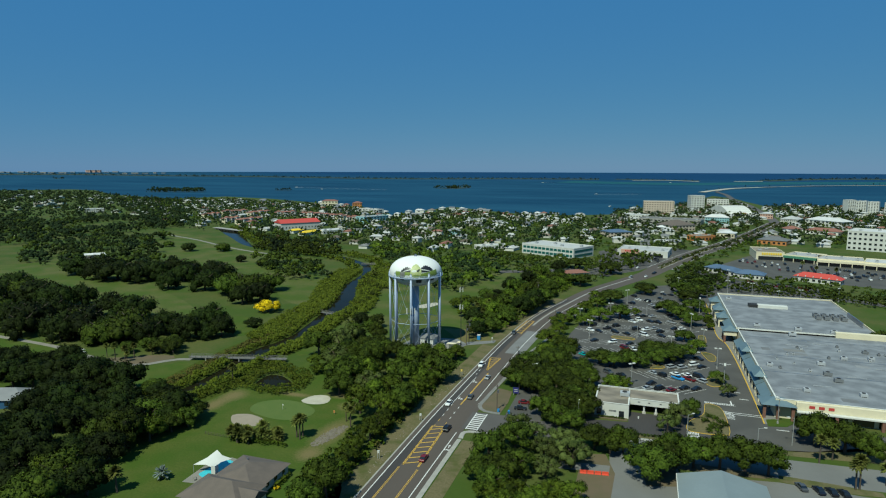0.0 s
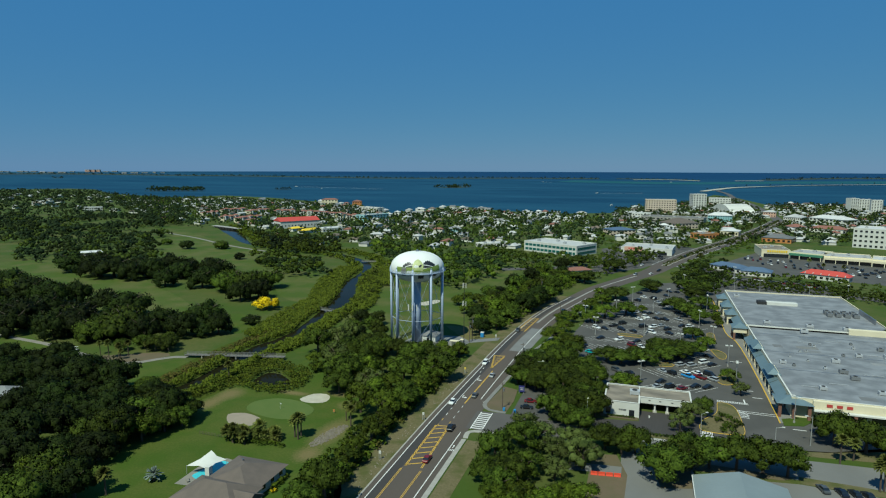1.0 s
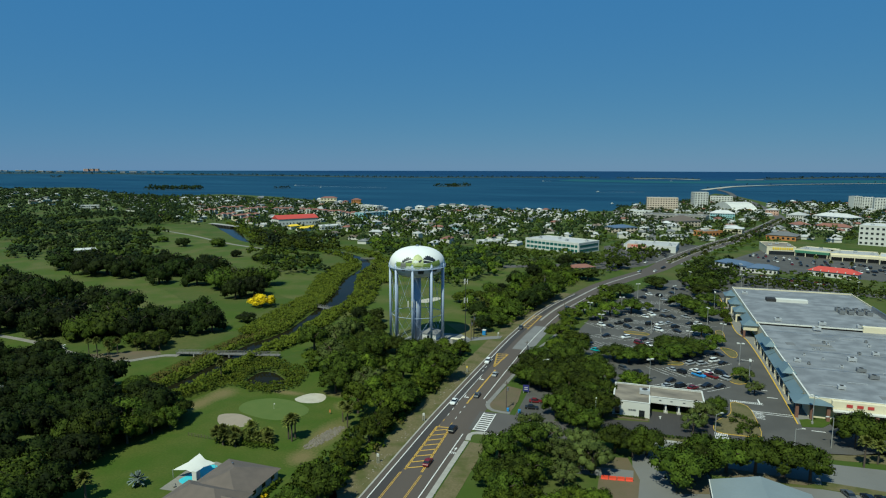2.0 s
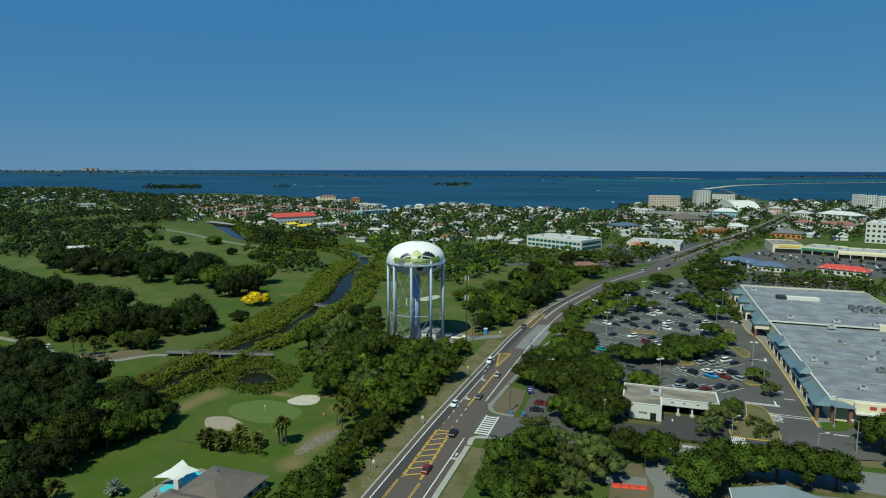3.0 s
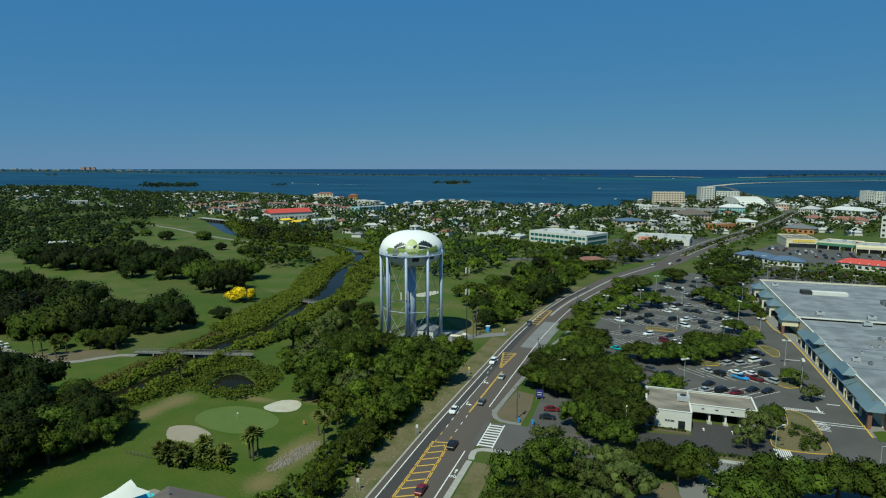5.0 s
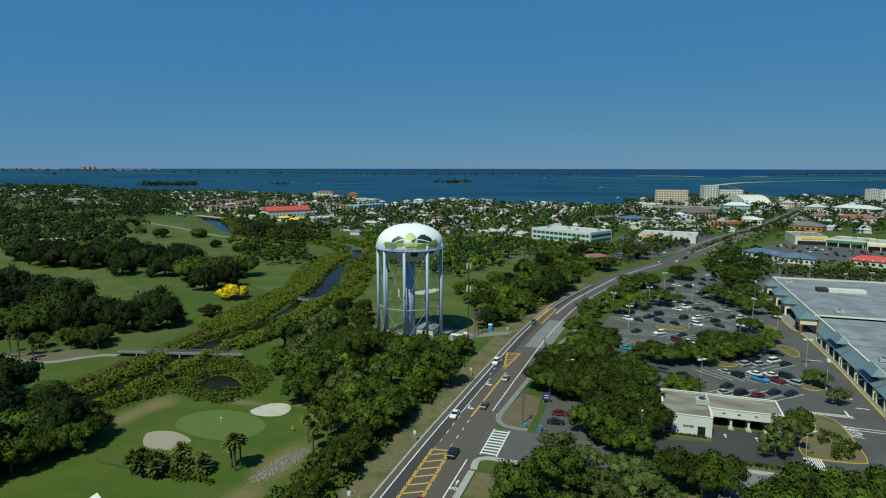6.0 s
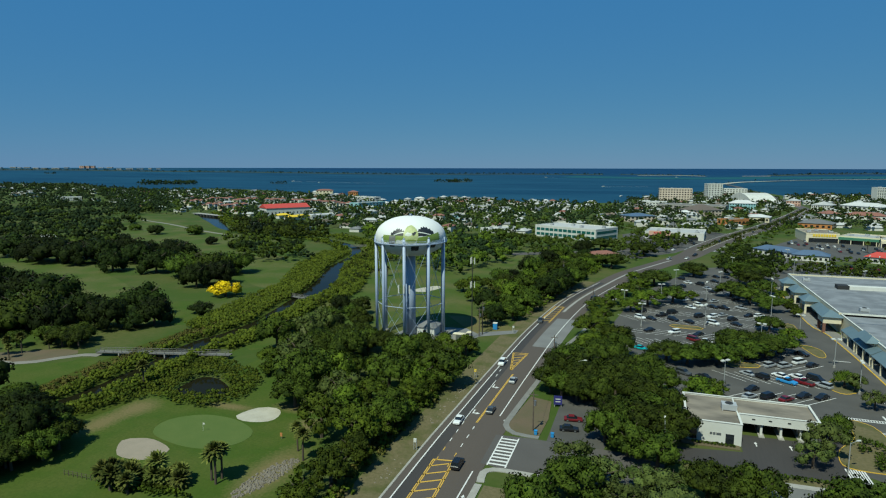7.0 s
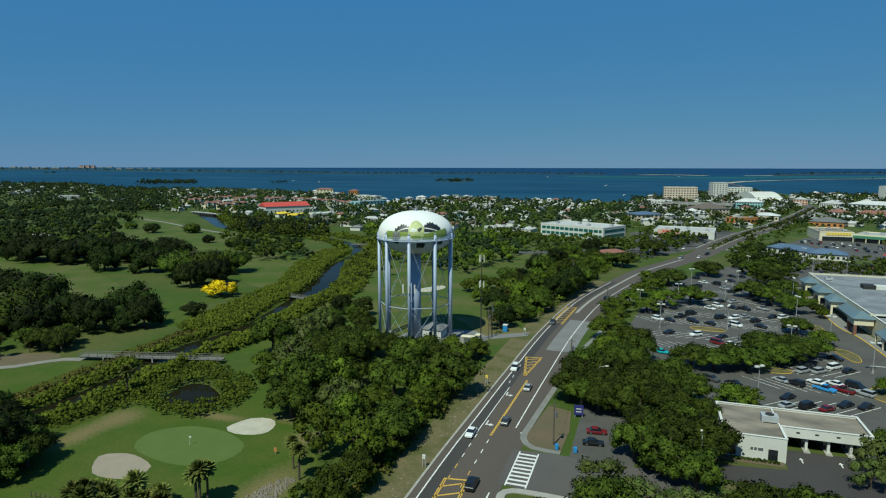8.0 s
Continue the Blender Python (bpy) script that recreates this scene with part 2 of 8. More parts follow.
WOOD_POLE = surface("weathered_wood", (0.12, 0.09, 0.065), (0.08, 0.06, 0.045), 1, 6, 0.9)
RED = paint("red_roof_paint", (0.5, 0.06, 0.04), 0.6)
UNDERSCRUB = surface("leafy_scrub_floor", (0.05, 0.07, 0.01), (0.075, 0.088, 0.017), 0.25, 1.6, 0.95, third=(0.035, 0.052, 0.008), bump=0.8, spec=0.05)
YELLOW = paint("yellow_awning", (0.75, 0.5, 0.02), 0.6)
TERRACOTTA = surface("terracotta_tiles", (0.25, 0.1, 0.07), (0.18, 0.085, 0.062), 0.3, 3, 0.85)
BROWN_SHINGLE = surface("brown_shingles", (0.13, 0.1, 0.082), (0.09, 0.072, 0.06), 0.4, 4, 0.9)
ROOF_WHITE = surface("pale_roof", (0.46, 0.455, 0.44), (0.34, 0.335, 0.325), 0.2, 2, 0.8, vary=0.25)
ROOF_GREY = surface("grey_roof", (0.2, 0.2, 0.2), (0.13, 0.13, 0.13), 0.2, 2, 0.85, vary=0.3)
ROOF_BROWN = surface("brown_roof", (0.16, 0.12, 0.09), (0.11, 0.085, 0.07), 0.2, 2, 0.85, vary=0.3)
WALL_PALE = surface("pale_house_wall", (0.62, 0.6, 0.54), (0.5, 0.48, 0.43), 0.2, 2, 0.85, vary=0.2)
PINK_WALL = surface("pink_stucco", (0.6, 0.36, 0.27), (0.5, 0.3, 0.22), 0.05, 1, 0.85, bump=0)

# ---- building helpers ----
from mathutils.geometry import tessellate_polygon


def mesh_of(name, verts, faces, material, smooth=False):
    me = bpy.data.meshes.new(name)
    me.from_pydata(verts, [], faces)
    for m in (material if isinstance(material, (list, tuple)) else [material]):
        me.materials.append(m)
    if smooth:
        me.polygons.foreach_set("use_smooth", [True] * len(me.polygons))
    me.update()
    return me


def part(name, bm, material, parent, label="", smooth=False):
    """Links a bmesh as one mesh object under a thing or a part."""
    me = bpy.data.meshes.new(name)
    bm.normal_update()
    bm.to_mesh(me)
    bm.free()
    for m in (material if isinstance(material, (list, tuple)) else [material]):
        me.materials.append(m)
    if smooth:
        me.polygons.foreach_set("use_smooth", [True] * len(me.polygons))
    ob = new(name, me)
    ob.parent = parent
    if label:
        tagged(ob, label)
    return ob


def thing(name, m, label, category, group="", kind=""):
    """An empty at the base of a thing, for its parts."""
    ob = new(name)
    ob.matrix_basis = m
    return tagged(ob, label, category, group, kind)


def setting(name, bm, material, label, smooth=False):
    return tagged(part(name, bm, material, None, "", smooth), label, name.split("_")[0], "", "structure")


def box(bm, x0, x1, y0, y1, z0, z1, mat=0):
    v = [bm.verts.new(p) for p in ((x0, y0, z0), (x1, y0, z0), (x1, y1, z0), (x0, y1, z0), (x0, y0, z1), (x1, y0, z1), (x1, y1, z1), (x0, y1, z1))]
    for f in ((3, 2, 1, 0), (4, 5, 6, 7), (0, 1, 5, 4), (1, 2, 6, 5), (2, 3, 7, 6), (3, 0, 4, 7)):
        bm.faces.new([v[i] for i in f]).material_index = mat
    return v


def boxes(*rows):
    bm = bmesh.new()
    for r in rows:
        box(bm, *r)
    return bm


def prism(pts, z0, z1):
    """A slab with the outline pts."""
    bm = bmesh.new()
    area = sum(a[0] * b[1] - b[0] * a[1] for a, b in zip(pts, pts[1:] + pts[:1]))
    if area < 0:
        pts = pts[::-1]
    low, top = [bm.verts.new((x, y, z0)) for x, y in pts], [bm.verts.new((x, y, z1)) for x, y in pts]
    for a, b, c in tessellate_polygon([[Vector((x, y, 0)) for x, y in pts]]):
        f = bm.faces.new((top[a], top[b], top[c]))
        f.normal_update()
        if f.normal.z < 0:
            f.normal_flip()
    for i in range(len(pts)):
        j = (i + 1) % len(pts)
        bm.faces.new((low[i], low[j], top[j], top[i]))
    return bm


def curve(pts, step=4.0, closed=False):
    """Points along a smooth line through pts."""
    p = [Vector((*q, 0)[:3]) for q in pts]
    n, out = len(p), []
    for i in range(n if closed else n - 1):
        get = (lambda k: p[k % n]) if closed else (lambda k: p[min(max(k, 0), n - 1)])
        a, b, c, d = get(i - 1), get(i), get(i + 1), get(i + 2)
        k = max(2, int((c - b).length / step))
        for j in range(k):
            t = j / k
            out.append(0.5 * ((2 * b) + (c - a) * t + (2 * a - 5 * b + 4 * c - d) * t * t + (3 * b - a - 3 * c + d) * t ** 3))
    if not closed:
        out.append(p[-1])
    return [(q.x, q.y) for q in out]


def ribbon(line, left, right, z, thick=0.0):
    """A strip along a line, from left to right of it (numbers, or functions of the share of the way)."""
    bm, rows, n = bmesh.new(), [], len(line)
    for i, (x, y) in enumerate(line):
        a, b = line[max(0, i - 1)], line[min(n - 1, i + 1)]
        d = Vector((b[0] - a[0], b[1] - a[1])).normalized()
        s = i / max(1, n - 1)
        l, r = (left(s) if callable(left) else left), (right(s) if callable(right) else right)
        pair = [(x - d.y * l, y + d.x * l), (x + d.y * r, y - d.x * r)]
        rows.append([bm.verts.new((*q, z)) for q in pair] + ([bm.verts.new((*q, z - thick)) for q in pair] if thick else []))
    for a, b in zip(rows, rows[1:]):
        bm.faces.new((a[0], a[1], b[1], b[0]))
        if thick:
            bm.faces.new((a[1], a[3], b[3], b[1]))
            bm.faces.new((a[2], a[0], b[0], b[2]))
    if thick:
        for a in (rows[0], rows[-1]):
            bm.faces.new((a[0], a[2], a[3], a[1]))
    return bm


def tube(bm, a, b, ra, rb=None, n=10, mat=0):
    """A tapered round bar from a to b."""
    a, b, rb = Vector(a), Vector(b), ra if rb is None else rb
    q = (b - a).to_track_quat("Z", "Y").to_matrix()
    rings = [[bm.verts.new(c + q @ Vector((r * math.cos(2 * math.pi * k / n), r * math.sin(2 * math.pi * k / n), 0))) for k in range(n)] for c, r in ((a, ra), (b, rb))]
    for k in range(n):
        bm.faces.new((rings[0][k], rings[0][(k + 1) % n], rings[1][(k + 1) % n], rings[1][k])).material_index = mat
    bm.faces.new(rings[0][::-1]).material_index = mat
    bm.faces.new(rings[1]).material_index = mat


def inside(x, y, poly):
    hit, n = False, len(poly)
    for i in range(n):
        (xa, ya), (xb, yb) = poly[i], poly[i - 1]
        if (ya > y) != (yb > y) and x < (xb - xa) * (y - ya) / (yb - ya) + xa:
            hit = not hit
    return hit


def scatter(poly, gap, rng, keep=None, cap=5000, tries=30):
    """Seeded places in an outline, no two nearer than gap."""
    xs, ys = [p[0] for p in poly], [p[1] for p in poly]
    area = (max(xs) - min(xs)) * (max(ys) - min(ys))
    cells, out = {}, []
    for _ in range(int(min(area / gap ** 2 * 4, cap * tries))):
        x, y = rng.uniform(min(xs), max(xs)), rng.uniform(min(ys), max(ys))
        c = (int(x // gap), int(y // gap))
        if not inside(x, y, poly) or (keep and not keep(x, y)):
            continue
        if any((x - u) ** 2 + (y - v) ** 2 < gap * gap for i in (-1, 0, 1) for j in (-1, 0, 1) for u, v in cells.get((c[0] + i, c[1] + j), ())):
            continue
        cells.setdefault(c, []).append((x, y))
        out.append((x, y))
        if len(out) >= cap:
            break
    return out

# ---- sea, land, roads ----
HUB = (-30.0, 60.0)


def sea_level(x, y):
    """The sea lies flat for 2.5 km and then lifts gently, so that it ends at the eye's horizon."""
    d = math.hypot(x - HUB[0], y - HUB[1])
    return -1.0 if d < 2500 else -1.0 + 55 * ((d - 2500) / 2350) ** 2


def build_sea():
    bm, rings = bmesh.new(), []
    for r in (5, 600, 1200, 2000, *range(2500, 4851, 90), 4850):
        ring = []
        for k in range(180):
            a = 2 * math.pi * k / 180
            x, y = HUB[0] + r * math.cos(a), HUB[1] + r * math.sin(a)
            ring.append(bm.verts.new((x, y, sea_level(x, y))))
        rings.append(ring)
    for a, b in zip(rings, rings[1:]):
        for k in range(180):
            bm.faces.new((a[k], b[k], b[(k + 1) % 180], a[(k + 1) % 180]))
    setting("water", bm, SEA, "deep blue open sea water with faint ripples", True)


build_sea()
COAST = [(-4000, -1500), (3500, -1500), (3500, 1300), (900, 1490)] + [(640, 1545), (541, 1585), (455, 1640), (345, 1650), (268, 1640), (252, 1860), (245.9, 2004), (203.4, 2183), (70.9, 1587), (-18.8, 1464), (-58, 1369), (-69.7, 1229), (-149, 1184), (-213.1, 1176), (-308, 1240), (-430.7, 1353), (-446.2, 1189), (-426.8, 1039), (-447.6, 1045), (-498.2, 1135), (-627, 1279), (-805, 1383), (-1028, 1512), (-1236, 1579), (-1281, 1414), (-1648, 1544), (-2026, 1820), (-2478, 1918), (-2605, 1865)] + [(-3600, 1650)]
setting("ground", prism(COAST, -3.0, 0.0), ROUGH_GRASS, "rough dark green grass and scrub ground")

MAIN = curve([(-64.6, 40), (-64.6, 120), (-64.6, 190), (-64.0, 220), (-62.8, 260), (-60.6, 310), (-55, 364), (-45, 410), (-33, 455), (-15, 500), (2, 540), (20, 600), (55, 702), (101, 820), (158, 986), (204, 1135)], 6)
FAR_ROAD = curve([(204, 1135)] + [(215.8, 1261), (224.2, 1420), (234.7, 1649), (233.1, 1897), (254.3, 2293), (249, 2554)], 12)


def share(y0, y1, a, b):
    """A width that eases from a to b as the road runs on."""
    return lambda s: a + (b - a) * min(1, max(0, (s - y0) / (y1 - y0)))


road = setting("road", ribbon(MAIN, share(0.42, 0.6, 7.9, 11.5), share(0.42, 0.6, 7.9, 11.5), 0.06, 0.2), ASPHALT, "worn brown-grey asphalt main road with painted lane markings")
setting("road", ribbon(FAR_ROAD, 8, 8, 0.06, 0.2), SIDE_STREET, "grey asphalt road running out to the causeway")
NEARER = [p for p in MAIN if p[1] < 300]
part("new_lane", ribbon([p for p in MAIN if p[1] < 420], 6.3, -3.3, 0.075), DARK_ASPHALT, road, "darker newly laid asphalt lane")
part("concrete_patch", ribbon([p for p in MAIN if 284 < p[1] < 330], 1.0, 8.2, 0.08), PALE_ASPHALT, road, "pale grey worn concrete patch")


def stripe(line, off, width, z, material, label, name="lane_line"):
    part(name, ribbon(line, off + width / 2, -off + width / 2, z), material, road, label)


Z = 0.095
stripe([p for p in MAIN if p[1] < 420], 6.2, 0.28, Z, WHITE_LINE, "white edge line")
stripe([p for p in NEARER if p[1] < 196], -6.1, 0.28, Z, WHITE_LINE, "white edge line")
stripe([p for p in MAIN if 217 < p[1] < 420], -4.3, 0.28, Z, WHITE_LINE, "white edge line")
stripe([p for p in MAIN if 213 < p[1] < 247], 3.6, 0.22, Z, WHITE_LINE, "white turn lane line")
for off in (0.0, 0.3):
    stripe([p for p in MAIN if 213 < p[1] < 256], off, 0.22, Z, YELLOW_LINE, "yellow centre line")
for off in (3.0, 3.4):
    stripe([p for p in MAIN if p[1] < 163], off, 0.16, Z, YELLOW_LINE, "yellow centre line")
for off in (-2.6, -3.0):
    stripe([p for p in MAIN if p[1] < 166], off, 0.16, Z, YELLOW_LINE, "yellow centre line")
for off in (1.2,):
    stripe([p for p in MAIN if 340 < p[1] < 520], off, 1.2, Z + 0.02, CONCRETE, "pale traffic island", "traffic_island")


def hatch(x0, x1, xa, xb, y0, y1, count):
    """A yellow hatched box on the road: from x0..x1 at y0 to xa..xb at y1."""
    bm = bmesh.new()
    edge = lambda s: (x0 + (xa - x0) * s, x1 + (xb - x1) * s, y0 + (y1 - y0) * s)
    for k in range(count):
        s, e = (k + 0.1) / count, (k + 0.95) / count
        l, _, yl = edge(s)
        _, r, yr = edge(min(1, e))
        f = bm.faces.new([bm.verts.new(p) for p in ((l, yl, Z), (r, yr, Z), (r, yr + 0.5, Z), (l, yl + 0.5, Z))])
    for a, b in ((x0, xa), (x0 + 0.4, xa + 0.4), (x1 - 0.22, xb - 0.22), (x1 - 0.62, xb - 0.62)):
        bm.faces.new([bm.verts.new(p) for p in ((a, y0, Z), (a + 0.24, y0, Z), (b + 0.24, y1, Z), (b, y1, Z))])
    bm.faces.new([bm.verts.new(p) for p in ((xa, y1, Z), (xb, y1 + 0.8, Z), (xb, y1 + 1.3, Z), (xa, y1 + 0.5, Z))])
    part("hatching", bm, YELLOW_LINE, road, "yellow painted hatching")


hatch(-67.6, -62.0, -68.3, -63.3, 163, 192, 8)
hatch(-65.0, -64.4, -67.9, -62.6, 256, 274, 6)
hatch(-67.0, -62.2, -64.5, -60.0, 320, 350, 7)
for k in range(5):
    for x, y in ((-67.5, 192 + 5 * k), (-64.2, 190 + 5 * k)):
        part("lane_dash", boxes((x - 0.1, x + 0.1, y, y + 1.8, 0.08, Z)), YELLOW_LINE if k < 2 else WHITE_LINE, road, "short painted dash")
for k in range(4):
    part("lane_dash", boxes((-67.9, -67.7, 249 + 5 * k, 251 + 5 * k, 0.08, Z)), WHITE_LINE, road, "short painted dash")


def turn_arrow(x, y):
    bm = bmesh.new()
    for pts in (((0, 0), (0.3, 0), (0.3, 2.6), (0, 2.6)), ((0.3, 2.0), (1.0, 2.0), (1.0, 2.5), (0.3, 2.5)), ((1.0, 1.5), (2.0, 2.25), (1.0, 3.0))):
        bm.faces.new([bm.verts.new((x + u, y + 3 - v, Z)) for u, v in pts[::-1]])
    part("turn_arrow", bm, WHITE_LINE, road, "white painted turn arrow")


def bike_mark(x, y):
    """A painted arrow above a cycle sign: two rings and a bar."""
    bm = bmesh.new()
    bm.faces.new([bm.verts.new((x + u, y + v, Z)) for u, v in ((-0.12, 2.2), (0.12, 2.2), (0.12, 3.4), (0.42, 3.4), (0, 4.4), (-0.42, 3.4), (-0.12, 3.4))])
    for u in (-0.45, 0.45):
        ring = [[bm.verts.new((x + u + r * math.cos(k * math.pi / 5), y + 0.6 + 1.4 * r * math.sin(k * math.pi / 5), Z)) for k in range(10)] for r in (0.24, 0.4)]
        for k in range(10):
            bm.faces.new((ring[0][k], ring[1][k], ring[1][(k + 1) % 10], ring[0][(k + 1) % 10]))
    bm.faces.new([bm.verts.new((x + u, y + v, Z)) for u, v in ((-0.4, 0.6), (-0.3, 0.6), (0.3, 1.5), (0.2, 1.6))])
    part("bike_mark", bm, WHITE_LINE, road, "white painted cycle lane mark")


bike_mark(-57.6, 176)
bike_mark(-57.3, 217)
bike_mark(-57.6, 140)
turn_arrow(-67, 219)
turn_arrow(-66.6, 239)
# side street with a striped crossing
SIDE = prism([(-58, 194), (-50, 192.5), (-30, 193), (-20, 196), (-20, 206), (-30, 209), (-50, 209.5), (-58, 209)], -0.1, 0.065)
setting("road", SIDE, SIDE_STREET, "grey asphalt side street beside the main road")
for k in range(9):
    y = 194.2 + k * 1.6
    part("crossing_bar", boxes((-56.4, -52.3, y, y + 0.6, 0.05, Z + 0.01)), WHITE_LINE, road, "white crosswalk bar")
for x in (-56.5, -52.5):
    part("crossing_line", boxes((x, x + 0.3, 193.6, 208.4, 0.05, Z + 0.006)), WHITE_LINE, road, "white crosswalk edge")
setting("pavement", ribbon([p for p in MAIN if p[1] < 187], -7.9, 9.4, 0.16, 0.3), KERB, "pale concrete pavement along the road")
setting("pavement", ribbon(curve([(-48, 210.5), (-54, 211), (-57, 215), (-56.8, 222), (-55.5, 240), (-53.8, 262), (-52, 285), (-48.5, 305), (-44, 340), (-37, 390)], 4), 0.75, 0.75, 0.17, 0.3), WALK, "concrete pavement along the road")
setting("pavement", ribbon(curve([(-55.8, 186), (-56.2, 190), (-54.5, 192.0), (-50, 192.3), (-42, 192.0)], 1.5), 0.8, 0.8, 0.17, 0.3), KERB, "pale concrete pavement round the street corner")
setting("kerb", ribbon([p for p in MAIN if p[1] < 400], 8.4, -7.9, 0.1, 0.2), KERB, "low concrete road edge strip")
setting("verge", ribbon([p for p in MAIN if p[1] < 420], 15.5, -8.4, 0.03), VERGE, "patchy grass verge with bare spots beside the road")
setting("verge", ribbon([p for p in MAIN if p[1] < 190], -9.8, 15, 0.03), VERGE, "patchy grass verge beside the pavement")
setting("verge", ribbon(curve([(-75.7, 133.3), (-75.1, 150.5), (-74.4, 169.5), (-74.6, 189.8)], 5), 0.9, 0.9, 0.04), VERGE, "bare sandy track beside the road")
setting("verge", prism([(-57, 213), (-55.5, 211.5), (-48, 211.5), (-47.5, 222), (-48.5, 234), (-54.5, 236)], 0, 0.12), SOIL, "bare brown soil corner bed")

# golf course
def sheet(name, pts, z, material, label, closed=True, step=5):
    return setting(name, prism(curve(pts, step, True), z - 0.03, z), material, label)


sheet("fairway", [(-517, 537), (-625, 675), (-567, 658), (-473.1, 595), (-400.1, 554), (-354.6, 538), (-290.6, 457.5), (-251.1, 441.8), (-226.6, 411.3), (-204, 346.9), (-234.9, 354.6), (-281.3, 409.7), (-332.4, 442.9), (-391, 455.2), (-454.9, 489.8)], 0.03, FAIRWAY, "mown pale green golf fairway")
sheet("fairway", [(-558, 363.8), (-545, 415.4), (-483.7, 422.7), (-402.4, 403.3), (-357.5, 365.8), (-290.7, 325.9), (-256, 293.4), (-296.5, 288.5), (-337.1, 292.2), (-381.8, 334.4), (-441.3, 348.9), (-417, 291.5), (-438.7, 284)], 0.03, FAIRWAY, "mown pale green golf fairway")
sheet("fairway", [(-157.4, 272.4), (-175.2, 324.2), (-192.6, 400.2), (-202.4, 464.4), (-178.7, 496.7), (-144.7, 542), (-118, 580), (-107.7, 506), (-107.6, 436.4), (-107, 366.8), (-95.7, 317.2), (-106.4, 295.6), (-134.8, 272.7)], 0.03, FAIRWAY, "mown pale green golf fairway beside the tower")
sheet("fairway", [(-348.9, 230), (-303.5, 227.8), (-278.4, 220.2), (-270, 210.3), (-282.7, 194.9), (-292.6, 191.5)], 0.03, LAWN, "mown green golf tee")
sheet("fairway", [(-219.7, 203.8), (-205.2, 217.1), (-200.8, 223), (-186, 211.4), (-197.3, 192.5)], 0.03, LAWN, "mown green golf tee")
sheet("fairway", [(-294, 547), (-281.4, 573), (-250.2, 575), (-217.4, 499.1), (-243.6, 507), (-271, 527)], 0.03, FAIRWAY, "mown pale green golf fairway by the creek")
sheet("fairway", [(-237.2, 295.5), (-230.4, 305.2), (-208.6, 291.3), (-203, 268.1), (-215.2, 269.9)], 0.03, LAWN, "mown green golf tee")
sheet("lawn", [(-169.3, 179.3), (-168.1, 203.9), (-158.3, 211.7), (-145.2, 208.9), (-146, 241.8), (-120.2, 226.2), (-99.4, 200.2), (-93.3, 181), (-91.2, 163.8), (-84.5, 154.4), (-77.8, 134), (-116.9, 120.7), (-144.5, 117.3), (-154.4, 130.7), (-161, 150.9), (-157, 161.8)], 0.03, LAWN, "bright green mown grass round a putting green")
sheet("lawn", [(-174.1, 266.7), (-167.4, 283.9), (-155.5, 281), (-152.6, 258.4), (-155.6, 247.6)], 0.03, LAWN, "mown green golf tee")
sheet("putting_green", [(-137.3, 183.7), (-138.9, 190.7), (-132.5, 196.2), (-122.9, 196.2), (-114.3, 191.5), (-113.9, 184.7), (-120, 180.1), (-129, 180.4)], 0.07, GREEN, "smooth pale green putting green", step=2)
sheet("bunker", [(-124.3, 198.3), (-122, 204.6), (-117.2, 205.9), (-114.3, 203.4), (-113.6, 199.3), (-115.8, 197), (-120.4, 196.1)], 0.08, SAND, "white sand golf bunker", step=2)
sheet("bunker", [(-135.7, 171.6), (-140.5, 177.5), (-137.6, 179.9), (-133.6, 180.4), (-126.6, 177.6), (-126.2, 173.1), (-129.4, 171.3)], 0.08, DIRTY_SAND, "pinkish sand golf bunker", step=2)
sheet("bunker", [(-140.2, 365.5), (-132.3, 379), (-128.3, 373.1), (-133.7, 360.9)], 0.08, SAND, "white sand golf bunker", step=2)
setting("path", ribbon(curve([(-354.8, 228), (-324.7, 225.1), (-281.5, 221.2), (-248.9, 213.8), (-221.1, 210), (-211, 219.5), (-206.3, 224.6), (-200.6, 226.2)], 5), 1.6, 1.6, 0.06), PATH, "pale sandy golf cart path")
setting("path", ribbon(curve([(-604, 652), (-529, 618), (-453.2, 575), (-397.4, 550), (-354.6, 538)], 8), 2, 2, 0.06), PATH, "pale golf cart path")
sheet("soil_bed", [(-243.4, 212), (-231.1, 219.9), (-218.5, 227.9), (-209.5, 225.4), (-221.2, 211.7)], 0.05, SOIL, "bare brown ground beneath palms")

# creek
CREEK_LINE = curve([(-180.3, 170.1), (-173.5, 188.4), (-172.3, 199.6), (-173.2, 212), (-174.6, 229), (-175.8, 245), (-174.6, 264), (-175.5, 280), (-180, 303), (-183.5, 322), (-186, 345), (-195.5, 374), (-206.5, 400), (-217, 425), (-223, 453), (-230, 478)], 5)
setting("creek_bank", ribbon(CREEK_LINE, 21, 15, 0.035), UNDERSCRUB, "leafy scrub ground along the creek")
setting("creek", ribbon([p for p in CREEK_LINE if p[1] < 236], 4.2, 4.2, 0.05), CREEK, "dark still creek water between mangroves")
UPPER_CREEK = curve([(-230, 478), (-248, 510), (-294, 547), (-343.8, 564), (-396.3, 580), (-438.2, 596), (-512, 672), (-593, 752)], 8)
setting("creek", ribbon(UPPER_CREEK, share(0.5, 0.8, 3.5, 11), share(0.5, 0.8, 3.5, 11), 0.05), CREEK, "dark still creek water between mangroves")
